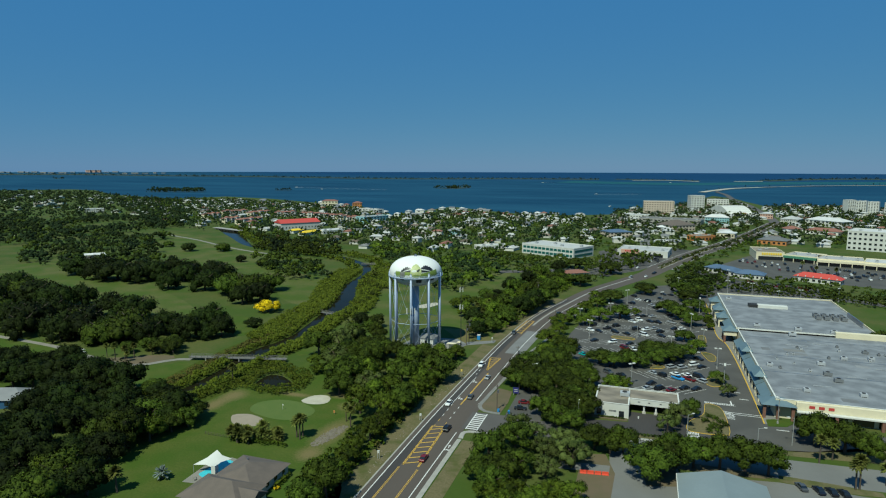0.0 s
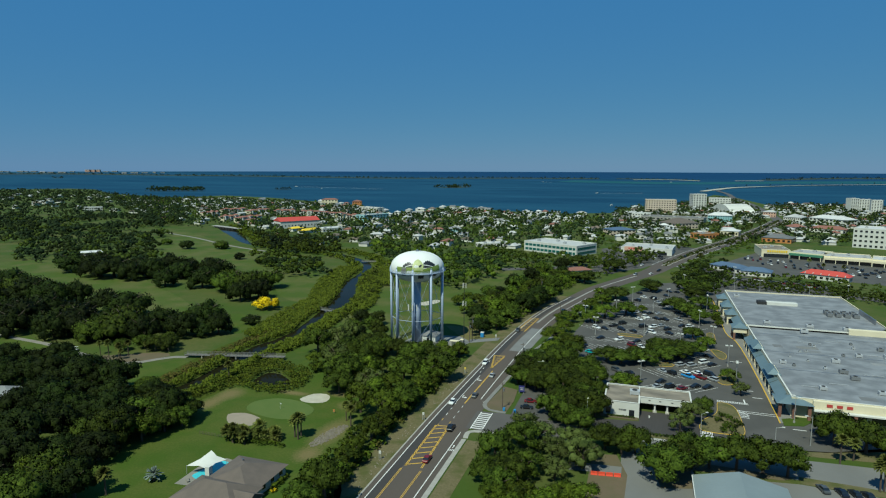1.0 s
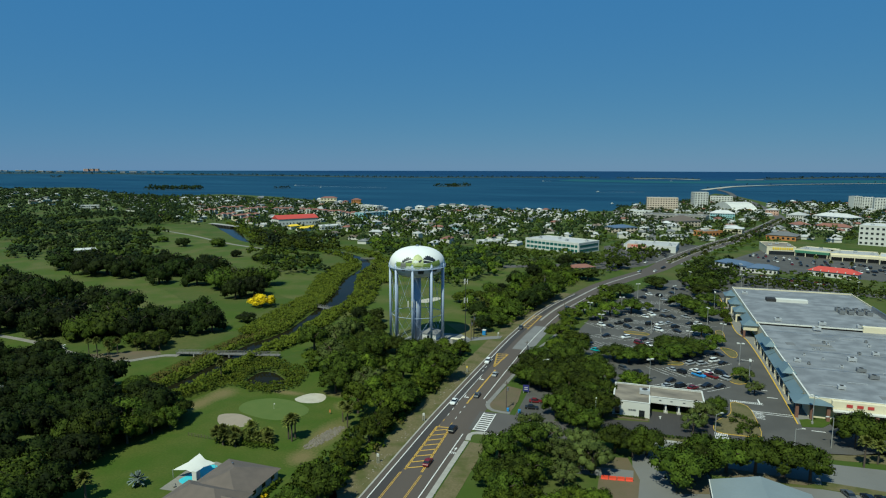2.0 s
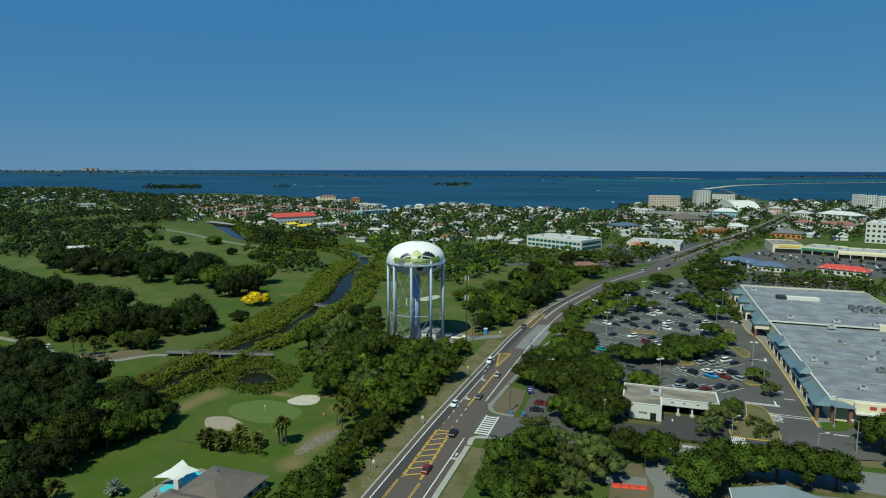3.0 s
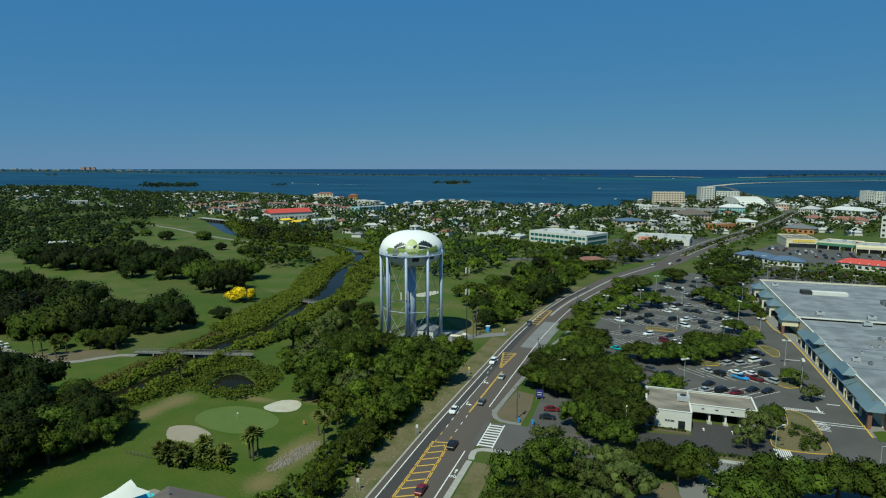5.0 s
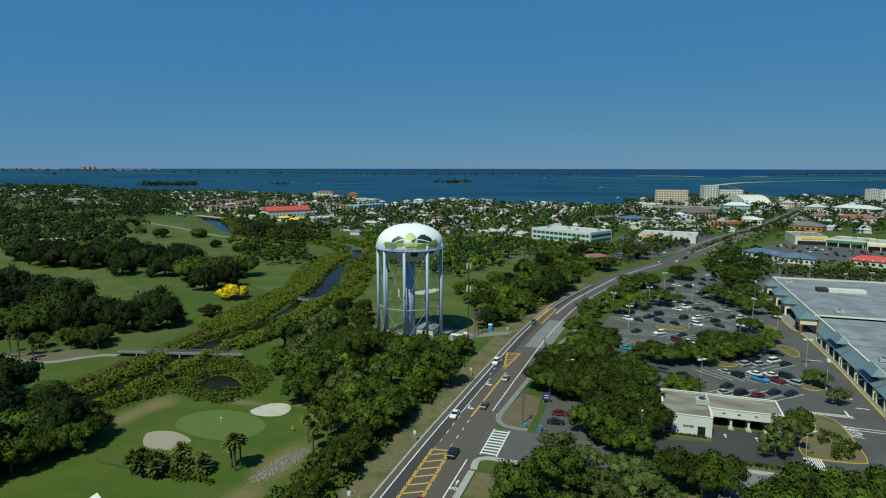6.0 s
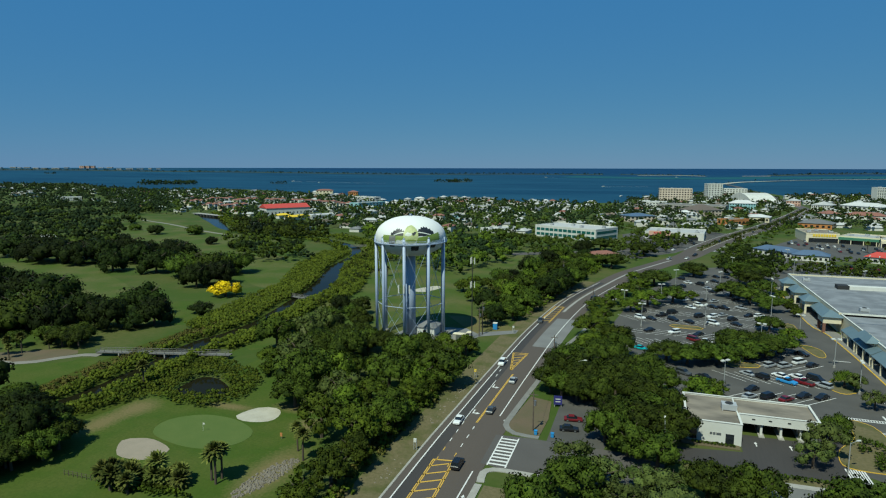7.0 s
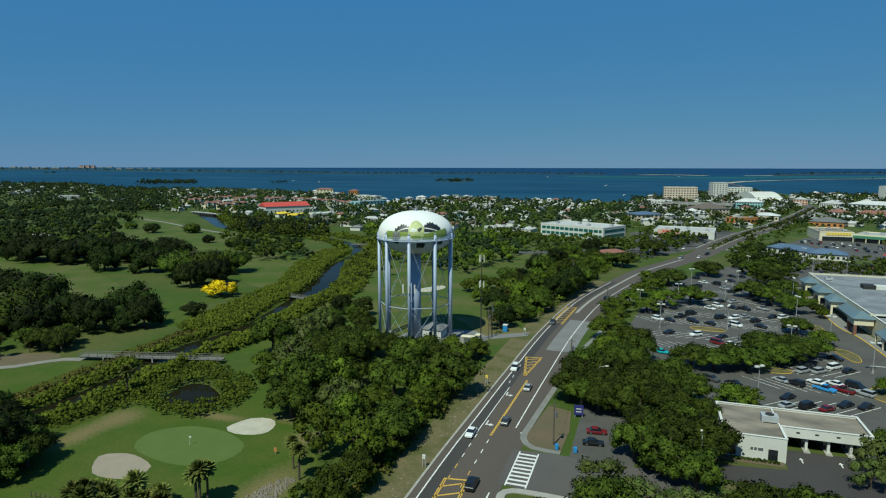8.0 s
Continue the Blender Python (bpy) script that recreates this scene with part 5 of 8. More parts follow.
def car(form, colour):
    """A car at the origin, nose along +x, and whether it is new."""
    if (form, colour) in CARS:
        return CARS[form, colour], False
    ln, w, bonnet, waist, top, c0, c1 = CAR_FORMS[form]
    name = "car_paint_" + colour.replace(" ", "_")
    lacquer = bpy.data.materials.get(name) or paint(name, CAR_PAINTS[colour], 0.25)
    words = {"pickup": "pickup truck", "suv": "sport utility car", "van": "van", "sedan": "sedan car"}[form]
    t = thing("car" if form == "sedan" else form, pose(0, 0, 0), f"{colour} {words} with dark windows standing on asphalt", "car", "cars")
    h, nose = w / 2, ln / 2
    sec = lambda x, z, k: [(x, -h * k, 0.28), (x, -h, 0.5), (x, -h * 0.99, z * 0.82), (x, -h * 0.9, z), (x, h * 0.9, z), (x, h * 0.99, z * 0.82), (x, h, 0.5), (x, h * k, 0.28)]
    part("body", loft([sec(nose, bonnet * 0.8, 0.7), sec(nose - 0.18, bonnet * 0.95, 0.9), sec(nose - c0 * ln, waist, 0.95), sec(nose - c1 * ln + 0.1, waist, 0.95), sec(-nose + 0.15, waist * 0.97, 0.9), sec(-nose, waist * 0.8, 0.7)]), lacquer, t)
    a, b = nose - c0 * ln, nose - c1 * ln
    front, back = 0.75, 0.5 if form == "sedan" else 0.2
    line = [(a, waist - 0.02), (a - front, top - 0.04), ((a + b) / 2, top), (b + back, top - 0.05), (b, waist - 0.02)]
    part("cabin_glass", loft([[(x, -h * (0.93 if z < top - 0.1 else 0.78), z), (x, h * (0.93 if z < top - 0.1 else 0.78), z), (x, h * 0.93, waist - 0.03), (x, -h * 0.93, waist - 0.03)] for x, z in line]), GLASS, t, "dark car windows")
    part("roof_panel", boxes((b + back, a - front, -h * 0.79, h * 0.79, top - 0.06, top + 0.02)), lacquer, t)
    if form == "pickup":
        part("bed", boxes((-nose + 0.15, b - 0.1, -h * 0.8, h * 0.8, waist, waist + 0.01)), DARK, t, "dark load bed")
    for x in (nose - 0.85, -nose + 0.9):
        for y in (-h + 0.1, h - 0.1):
            k = new("wheel", TYRE)
            k.parent, k.matrix_basis = t, pose(x, y, 0.34)
    CARS[form, colour] = t
    return t, True


def park(form, colour, x, y, heading, z=0.06):
    """Stands a car at a place, its nose turned to heading (degrees from +x)."""
    t, fresh = car(form, colour)
    m = pose(x, y, z, 0, 0, heading)
    if fresh:
        t.matrix_basis = m
    else:
        copy_thing(t, m)


FORMS = ("sedan", "sedan", "suv", "suv", "sedan", "pickup", "van")
TINTS = ("black", "black", "white", "white", "silver", "grey", "black", "dark red", "navy", "silver", "grey", "black", "black", "white", "black")
# double rows of angled stalls: the spine of each, from x to x, and which way its stalls slant
for y, xa, xb, slant in ((258, 2, 23, -1), (273, 0, 28, 1), (288.5, 6, 29, -1), (304.5, -30, 20, 1), (319, -30, 24, -1), (340, -32, 27, 1), (354, -30, 27, -1), (371, -28, 26, 1), (387, -24, 26, -1), (407, -14, 26, 1), (432, -2, 28, -1)):
    bm = bmesh.new()
    for k in range(int((xb - xa) / 3.3) + 1):
        x = xa + 3.3 * k
        for s in (-1, 1):
            q = [(x, y), (x + 0.26, y), (x + 0.26 - 4.4 * s * slant, y + 4.2 * s), (x - 4.4 * s * slant, y + 4.2 * s)]
            bm.faces.new([bm.verts.new((u, v, 0.066)) for u, v in (q if s > 0 else q[::-1])])
    tagged(part("stall_lines", bm, WHITE_LINE, None), "white painted stall lines on asphalt", "marking", "", "structure")
TONE = {"w": "white", "k": "black", "s": "silver", "r": "dark red", "n": "navy", "g": "grey"}
rng = random.Random(9)
for row in (((2.4, 350.6, "w"), (7, 355.3, "s"), (10, 348.2, "k"), (10.5, 339.8, "k"), (17.5, 357.8, "k"), (21.6, 358.2, "w"), (22.2, 351.6, "w"), (1.6, 338.6, "w"), (-26.8, 339.5, "w"), (-22.4, 339, "k"), (-13.7, 340, "k"), (-7.6, 338.3, "k"), (-2.7, 349.9, "k"), (-23.1, 319.4, "k"), (-13.9, 319.2, "w"), (-5.3, 318.8, "k"), (-7.5, 310.2, "r"), (-30.1, 304.8, "k"), (-3.4, 309.5, "w"), (24.5, 318, "r"), (25.5, 313, "w")),
            ((-5.2, 366.5, "w"), (-1.5, 372.5, "w"), (1.1, 383.4, "k"), (6.3, 383.9, "s"), (4.5, 371, "k"), (8.7, 370.1, "k"), (16.6, 372.8, "s"), (-7, 383.2, "w"), (7.7, 407.7, "k"), (5.9, 416.3, "s"), (16.5, 392.6, "k"), (17.7, 405.4, "s"), (13.7, 455.4, "k"), (18.7, 455.2, "n"), (11.5, 439.9, "k"), (-6.7, 418.3, "n"), (-6, 442.9, "k"), (-13.5, 353.5, "k"), (-26.6, 351.2, "k"), (-18, 346.6, "k"), (-11, 396, "g"), (-3, 431, "w"), (3, 428, "k")),
            ((13.8, 286.5, "s"), (18.3, 287.5, "s"), (23.6, 293.3, "w"), (26.8, 290.9, "k"), (26.4, 303.6, "k"), (16.4, 291.7, "k"), (5.7, 275.5, "s"), (9.3, 273.6, "k"), (14.9, 276.6, "w"), (19.6, 277, "w"), (20.4, 271.8, "r"), (24.4, 276.2, "k"), (25.2, 270.6, "s"), (4.9, 261.2, "k"), (3.5, 254.9, "s"), (8.3, 255.7, "k"), (12.7, 255.5, "r"), (17.8, 259.8, "k"), (22.4, 260.2, "k"), (-13, 270, "g"), (-7.5, 268, "k"), (9, 294, "k"), (-21, 291, "s"))):
    for x, y, c in row:
        slant = -42 if 264 < y < 280 or 297 < y < 313 or 326 < y < 346 or 362 < y < 379 or y > 396 else 44
        park(rng.choice(FORMS), TONE[c], x, y, slant + rng.choice((0, 180)) + rng.uniform(-3, 3))
park("sedan", "teal", -26, 293, -20)
park("pickup", "sky blue", 15.8, 271.3, -38)
for k, (x, y) in enumerate(((-41.7, 216.8), (-41.4, 223))):
    park("sedan", ("black", "dark red")[k], x, y, 8)
# traffic on the road
for form, colour, x, y, head in (("sedan", "white", -5.5, 573, 250), ("sedan", "black", 9.1, 550, 66), ("suv", "silver", -10.1, 520, 246), ("sedan", "white", -20, 622, 90), ("suv", "black", -12, 622, 90), ("sedan", "silver", -4, 618, 90), ("suv", "white", 6, 618, 90), ("sedan", "black", 12, 616, 90), ("sedan", "grey", -31.3, 534, 30), ("suv", "black", -62.2, 191, 90), ("sedan", "grey", -62.6, 222, 90), ("sedan", "silver", -61.8, 246, 90), ("suv", "white", -68.6, 261, 270), ("sedan", "white", -68.7, 213, 270),
                                 ("sedan", "dark red", -62.3, 168, 90), ("pickup", "grey", -66.0, 320, 272), ("suv", "black", -48.5, 372, 68), ("sedan", "white", -31, 440, 248), ("sedan", "black", 8, 545, 66), ("sedan", "white", 2, 528, 66), ("suv", "navy", 34, 640, 250)):
    park(form, colour, x, y, head, 0.1)
# cars along the kerb and in the plaza
for k, (x, y) in enumerate([(45.0, 186.2), (49.2, 185.6), (52.4, 185.8), (55.4, 185.8)]):
    park("sedan", ("grey", "navy", "black", "black")[k], x, y, 105, 0.1)
rng = random.Random(10)
for x, y in scatter([(83.6, 651), (101.7, 674), (146.1, 627), (194.2, 612), (181.8, 571), (135, 577), (93.9, 618), (74.8, 619)], 5.0, rng, cap=45):
    park(rng.choice(FORMS), rng.choice(TINTS), x, y, rng.choice((90, 270)))
for x, y in scatter([(57.9, 523), (79.5, 518), (114.4, 500), (117.5, 515), (81.8, 534)], 4.5, rng, cap=14):
    park("sedan", rng.choice(("red", "black", "grey", "white", "dark red")), x, y, 0)
for x, y in scatter([(-29.1, 662), (27.1, 673), (9.9, 610), (-20.3, 585)], 7, rng, cap=22):
    park(rng.choice(FORMS), rng.choice(TINTS), x, y, rng.choice((0, 90)))
for x, y in scatter([(163, 623), (194.8, 603), (183.4, 567), (147.1, 559)], 7, rng, cap=16):
    park(rng.choice(FORMS), rng.choice(TINTS), x, y, rng.choice((90, 270)))

for k in range(34):
    p, q = MAIN[-(k * 2 + 3)], MAIN[-(k * 2 + 2)]
    if p[1] < 480:
        break
    a = math.degrees(math.atan2(q[1] - p[1], q[0] - p[0]))
    side = rng.choice((-5.2, -2.0, 2.0, 5.2))
    if rng.random() < 0.75:
        park(rng.choice(FORMS), rng.choice(TINTS), p[0] + side * math.sin(math.radians(a)), p[1] - side * math.cos(math.radians(a)), a + (0 if side > 0 else 180), 0.1)

# ---- larger buildings of the town ----
TEAL_GLASS = shader("teal_glass", 0.15, 0.0, 0.6)[0]
TEAL_GLASS.node_tree.nodes["Principled BSDF"].inputs["Base Color"].default_value = (0.01, 0.09, 0.085, 1)
BEIGE_WALL = surface("beige_stucco", (0.58, 0.47, 0.37), (0.5, 0.4, 0.31), 0.1, 2, 0.85, bump=0.03)
AQUA_WALL = surface("aqua_stucco", (0.28, 0.5, 0.52), (0.22, 0.42, 0.44), 0.1, 2, 0.85, bump=0.03)
ORANGE_WALL = surface("orange_stucco", (0.5, 0.2, 0.06), (0.42, 0.16, 0.05), 0.1, 2, 0.85, bump=0.03)
BLUE_ROOF = surface("blue_metal_roof", (0.085, 0.13, 0.2), (0.065, 0.1, 0.15), 0.1, 1, 0.5)
GREEN_TRIM = paint("green_fascia", (0.06, 0.2, 0.12))


TAKEN = []


def open_ground(x, y):
    """Whether a place is clear of the larger buildings."""
    for m, w, d in TAKEN:
        p = m @ Vector((x, y, 0))
        if abs(p.x) < w and -9 < p.y < d:
            return False
    return True


def block(name, label, x, y, w, d, h, wall, roof, turn=0.0, storeys=1, bays=0, roof_form="flat", pane=None, sides=True, ridge=3.0):
    """A plain building: x, y is the middle of its front, which faces -y before it is turned."""
    TAKEN.append((pose(x, y, 0, 0, 0, turn).inverted(), w / 2 + 7, d + 7))
    t = thing(name, pose(x, y, 0, 0, 0, turn), label, "building", "larger buildings of the town")
    part("wall", boxes((-w / 2, w / 2, 0, d, -0.3, h)), wall, t)
    if roof_form == "flat":
        part("roof", boxes((-w / 2 + 0.3, w / 2 - 0.3, 0.3, d - 0.3, h, h + 0.08)), roof, t)
        part("parapet", boxes((-w / 2 - 0.1, w / 2 + 0.1, -0.1, 0.3, h - 0.4, h + 0.7), (-w / 2 - 0.1, w / 2 + 0.1, d - 0.3, d + 0.1, h - 0.4, h + 0.7), (-w / 2 - 0.1, -w / 2 + 0.3, 0.3, d - 0.3, h - 0.4, h + 0.7), (w / 2 - 0.3, w / 2 + 0.1, 0.3, d - 0.3, h - 0.4, h + 0.7)), wall, t)
        for k in range(2 + int(w / 25)):
            roof_unit(t, -w / 2 + w * (k + 0.6) / (2 + int(w / 25)), d * (0.35 + 0.3 * (k % 2)), h + 0.08, 3, 2.4, 1.6)
    else:
        part("roof", hip(-w / 2, w / 2, 0, d, h, h + ridge, 0.7, w >= d, roof_form == "gable"), roof, t)
    if bays:
        sh = h / storeys
        me = pane or window_mesh(w / bays * 0.5, sh * 0.4, 0.2)
        windows(t, me, [(-w / 2 + w * (b + 0.5) / bays, 0, sh * (s + 0.28)) for s in range(storeys) for b in range(bays)])
        if sides:
            n = max(1, int(d / (w / bays)))
            me2 = window_mesh(d / n * 0.42, sh * 0.4, 0.2)
            windows(t, me2, [(-w / 2, d * (b + 0.5) / n, sh * (s + 0.28)) for s in range(storeys) for b in range(n)], 270)
            windows(t, me2, [(w / 2, d * (b + 0.5) / n, sh * (s + 0.28)) for s in range(storeys) for b in range(n)], 90)
    return t


def front(x0, y0, x1, y1):
    """Middle, width and turn of a front that runs between two ground points."""
    return (x0 + x1) / 2, (y0 + y1) / 2, math.hypot(x1 - x0, y1 - y0), math.degrees(math.atan2(y1 - y0, x1 - x0))


def along(ends, name, label, d, h, wall, roof, **more):
    x, y, w, a = front(*ends[0], *ends[1])
    return block(name, label, x, y, w, d, h, wall, roof, a, **more)


# office with teal glass bands by the road
school = along(((-124.5, 639), (-67.1, 609)), "office_building", "long white two-storey office with teal glass bands", 36, 10, WHITE_WALL, ROOF_WHITE)
x, y, w, a = front(-124.5, 639, -67.1, 609)
for s in (1.6, 6.0):
    part("glass_band", boxes((-w / 2 + 1.5, w / 2 - 1.5, -0.15, 0.05, s, s + 2.4), (w / 2 - 0.05, w / 2 + 0.15, 2, 34, s, s + 2.4)), TEAL_GLASS, school, "teal glass band")
for k in range(13):
    part("mullion", boxes((-w / 2 + 1 + 4.9 * k, -w / 2 + 1.7 + 4.9 * k, -0.3, 0, 0.6, 9.0)), WHITE_WALL, school)
# red-roofed hall with yellow awnings: its long side runs along the water's edge
hall = along([(-494, 749), (-459, 797)], "meeting_hall", "white hall with a bright red gable roof among trees", 26, 10, WHITE_WALL, RED, bays=12, pane=window_mesh(1.3, 2.0, 0.15), roof_form="gable", ridge=5.0)
for k, ends in enumerate(([(-426.7, 701), (-419.7, 733)], [(-455.8, 720), (-449.1, 738)])):
    along(ends, "awning_building", "low building under bright yellow awnings", 12, 4.2, WHITE_WALL, YELLOW, roof_form="hip", ridge=2.0)
along([(-414.7, 728), (-396.1, 757)], "low_shop", "low pale flat-roofed building among trees", 20, 4.5, WHITE_WALL, ROOF_WHITE, bays=8)
# terracotta-roofed apartments
for k, ends in enumerate(([(-728, 876), (-720, 905)], [(-642, 815), (-632, 840)], [(-605, 808), (-597, 853)], [(-750, 949), (-723, 988)], [(-685, 944), (-675, 991)], [(-644, 959), (-615, 984)], [(-597, 963), (-552, 966)], [(-538, 945), (-493.8, 937)], [(-474.8, 909), (-441.1, 910)])):
    t = along(ends, "apartment_block", "cream apartment block with stepped terracotta tile roofs", 15, 7.6, CREAM_WALL, TERRACOTTA, storeys=3, bays=8, roof_form="hip", ridge=2.2, sides=False)
    x, y, w, a = front(*ends[0], *ends[1])
    for j in range(3):
        u, top = -w / 2 + w * (j + 0.5) / 3, 8.6 + 0.9 * ((j + k) % 2)
        part("bay_wall", boxes((u - w * 0.1, u + w * 0.1, -2.4, 6, 0, top)), WHITE_WALL, t, "white projecting bay")
        part("bay_roof", hip(u - w * 0.1, u + w * 0.1, -2.4, 6, top, top + 2.2, 0.5, False), TERRACOTTA, t)
        windows(t, window_mesh(w * 0.11, 1.5, 0.15), [(u, -2.4, z) for z in (1.0, 3.7, 6.4)])
# buildings by the water on the point
along([(-432.2, 891), (-412.1, 943)], "waterfront_hotel", "white and pale blue waterfront building", 20, 10, AQUA_WALL, ROOF_WHITE, storeys=3, bays=8)
along([(-544, 1101), (-492.4, 1073)], "apartment_block", "cream apartment block beside the bay", 16, 9, WHITE_WALL, ROOF_WHITE, storeys=3, bays=6)
for k, ends in enumerate(([(-733, 1284), (-698, 1297)], [(-628, 1236), (-609, 1243)])):
    along(ends, "villa", "large villa with a terracotta roof beside the bay", 16, 11, CREAM_WALL if k == 0 else ORANGE_WALL, TERRACOTTA, storeys=2, bays=5, roof_form="hip")
# hotel, tower block, arena and the town centre
along([(-6.2, 1268), (50.6, 1273)], "hotel", "six-storey pink-beige hotel with balconies", 18, 25, BEIGE_WALL, ROOF_WHITE, storeys=6, bays=12)
along([(91.1, 1437), (119, 1447)], "apartment_tower", "white eight-storey apartment tower by the bay", 20, 30, WHITE_WALL, ROOF_WHITE, storeys=8, bays=5)
along([(133, 1560), (180, 1556)], "waterfront_hotel", "white low waterfront building with a flat roof", 24, 17, WHITE_WALL, ROOF_WHITE, storeys=4, bays=8)


def arena(ends):
    x, y, w, a = front(*ends[0], *ends[1])
    t = thing("boat_storage_hall", pose(x, y, 0, 0, 0, a), "large white boat hall with a ribbed curved roof", "hall")
    bm, rows, deep = bmesh.new(), [], 80
    for k in range(15):
        v = k / 14
        z = 5 + 13 * math.sin(math.pi * v) ** 0.8
        rows.append([bm.verts.new(p) for p in ((-w / 2, deep * v, 0), (-w / 2, deep * v, z), (w / 2, deep * v, z), (w / 2, deep * v, 0))])
    for p, q in zip(rows, rows[1:]):
        for j in range(3):
            bm.faces.new((p[j], q[j], q[j + 1], p[j + 1]))
    bm.faces.new(rows[0])
    bm.faces.new(rows[-1][::-1])
    bmesh.ops.recalc_face_normals(bm, faces=bm.faces)
    part("vault", bm, WHITE_WALL, t)
    for k in range(1, 14):
        v = k / 14
        part("roof_rib", boxes((-w / 2 - 0.2, w / 2 + 0.2, deep * v - 0.3, deep * v + 0.3, 4, 5.25 + 13 * math.sin(math.pi * v) ** 0.8)), ROOF_WHITE, t)
    windows(t, window_mesh(w * 0.5, 5, 0.3), [(0, 0, 0.5)])


arena([(146, 1262), (190, 1278)])
along([(-12.4, 1055), (81.1, 1036)], "parking_deck", "long low pale parking deck", 40, 8, CONCRETE, STREET, storeys=2, bays=16)
along([(-28, 1132), (5.3, 1131)], "shop_row", "pale shops with a white flat roof", 30, 7, WHITE_WALL, ROOF_WHITE, storeys=2, bays=7)
along([(36, 930), (68, 956)], "brown_roofed_building", "beige building with a steep brown roof", 34, 8, BEIGE_WALL, BROWN_SHINGLE, storeys=2, bays=7, roof_form="hip", ridge=7)
along([(92, 1090), (128, 1088)], "aqua_building", "aqua three-storey building with white balconies", 20, 10, AQUA_WALL, ROOF_WHITE, storeys=3, bays=10, roof_form="hip", ridge=5)
along([(-43.8, 817), (-16.1, 834)], "shop_row", "beige shops with a blue roof", 26, 7, BEIGE_WALL, BLUE_ROOF, storeys=2, bays=6, roof_form="hip")
along([(61.9, 810), (83, 830)], "orange_building", "bright orange low building", 18, 6, ORANGE_WALL, TAN_ROOF, bays=5)
along([(88.3, 871), (109.2, 865)], "shop_row", "cream house with a pale hip roof", 20, 6, CREAM_WALL, ROOF_WHITE, bays=5, roof_form="hip")
market = along(((-27, 652), (22, 646)), "market_hall", "white store with a flat roof behind street trees", 40, 6, WHITE_WALL, ROOF_WHITE)
part("shopfront", boxes((-20, 2, -0.2, 0.02, 0.3, 3.2), (6, 20, -0.2, 0.02, 0.3, 3.2)), GLASS, market, "dark shop glass")
part("entrance", boxes((-21, -3, -1.6, -0.21, 3.4, 7.4)), PINK_WALL, market, "pinkish raised entrance wall")
for k in range(5):
    part("sign_bar", boxes((-17 + 2.2 * k, -15.4 + 2.2 * k, -1.75, -1.61, 5.0, 6.4)), RED, market, "red illegible shop sign")
# plaza of shops with signs
plaza = along([(105, 668), (130, 668)], "plaza_store", "cream plaza store with a yellow sign", 42, 7.4, CREAM_WALL, TAN_ROOF)
x, y, w, a = front(105, 668, 130, 668)
part("shopfront", boxes((-w / 2 + 2, w / 2 - 1, -0.2, 0.02, 0.3, 3.8)), GLASS, plaza, "dark shop glass")
for k in range(9):
    part("sign_bar", boxes((-w * 0.3 + k * 2.0, -w * 0.3 + 1.5 + k * 2.0, -0.35, -0.1, 5.2, 7.2)), YELLOW, plaza, "yellow illegible sign letter")
for k, (ends, trim) in enumerate((([(129.9, 668), (155, 654)], GREEN_TRIM), ([(153.3, 646), (189.2, 638)], CREAM_WALL), ([(188.1, 635), (230.1, 621)], CREAM_WALL))):
    t = along(ends, "plaza_shops", "low row of plaza shops under a long fascia", 30, 6.0, CREAM_WALL, ROOF_WHITE)
    x, y, w, a = front(*ends[0], *ends[1])
    part("fascia", boxes((-w / 2, w / 2, -3.2, -0.1, 3.6, 5.6)), trim, t)
    part("shopfront", boxes((-w / 2 + 1, w / 2 - 1, -0.2, 0.02, 0.3, 3.4)), GLASS, t, "dark shop glass")
    for j in range(int(w / 9) + 1):
        part("column", boxes((-w / 2 + 9 * j, -w / 2 + 9 * j + 0.6, -3.1, -2.5, 0, 3.6)), CREAM_WALL, t)
for ends in ([(50.6, 577), (71.9, 555)], [(71.2, 549), (92.1, 543)]):
    along(ends, "blue_roofed_shop", "low shop with a blue metal roof", 13, 4.0, WALL_PALE, BLUE_ROOF, roof_form="hip", ridge=3.0, bays=7)
diner = along([(115.1, 551), (144.2, 536)], "restaurant", "white restaurant with a red ribbed roof", 11, 4.2, WHITE_WALL, RED, roof_form="hip", ridge=3.2, bays=8)
x, y, w, a = front(115.1, 551, 144.2, 536)
for k in range(6):
    part("roof_rib", boxes((-w / 2 + w * (k + 0.5) / 6, -w / 2 + w * (k + 0.5) / 6 + 0.5, -0.75, 5, 4.25, 5.2)), WHITE_WALL, diner, "white roof rib")
along([(214, 786), (258, 766)], "medical_building", "white four-storey building with blue glass", 40, 21, WHITE_WALL, ROOF_WHITE, storeys=4, bays=10, pane=None)
along([(127.2, 809), (156.2, 797)], "orange_building", "orange house with a grey metal roof", 24, 5.5, ORANGE_WALL, ROOF_GREY, bays=6, roof_form="hip", ridge=4)
along([(194.5, 1226), (214.5, 1221)], "pink_house", "pink two-storey house with a pale roof", 16, 9, PINK_WALL, ROOF_WHITE, storeys=2, bays=5, roof_form="hip")
for ends in ([(205.9, 1112), (229.4, 1100)], [(242.9, 1115), (282.8, 1070)]):
    along(ends, "long_roofed_building", "long building with a pale hip roof", 26, 9, WALL_PALE, ROOF_WHITE, storeys=2, bays=9, roof_form="hip", ridge=5)
for ends in ([(190.7, 968), (209.7, 975)], [(209.9, 959), (250.1, 944)]):
    along(ends, "tile_roofed_building", "low building with a terracotta tile roof", 18, 5, WALL_PALE, TERRACOTTA, bays=8, roof_form="hip", ridge=4)
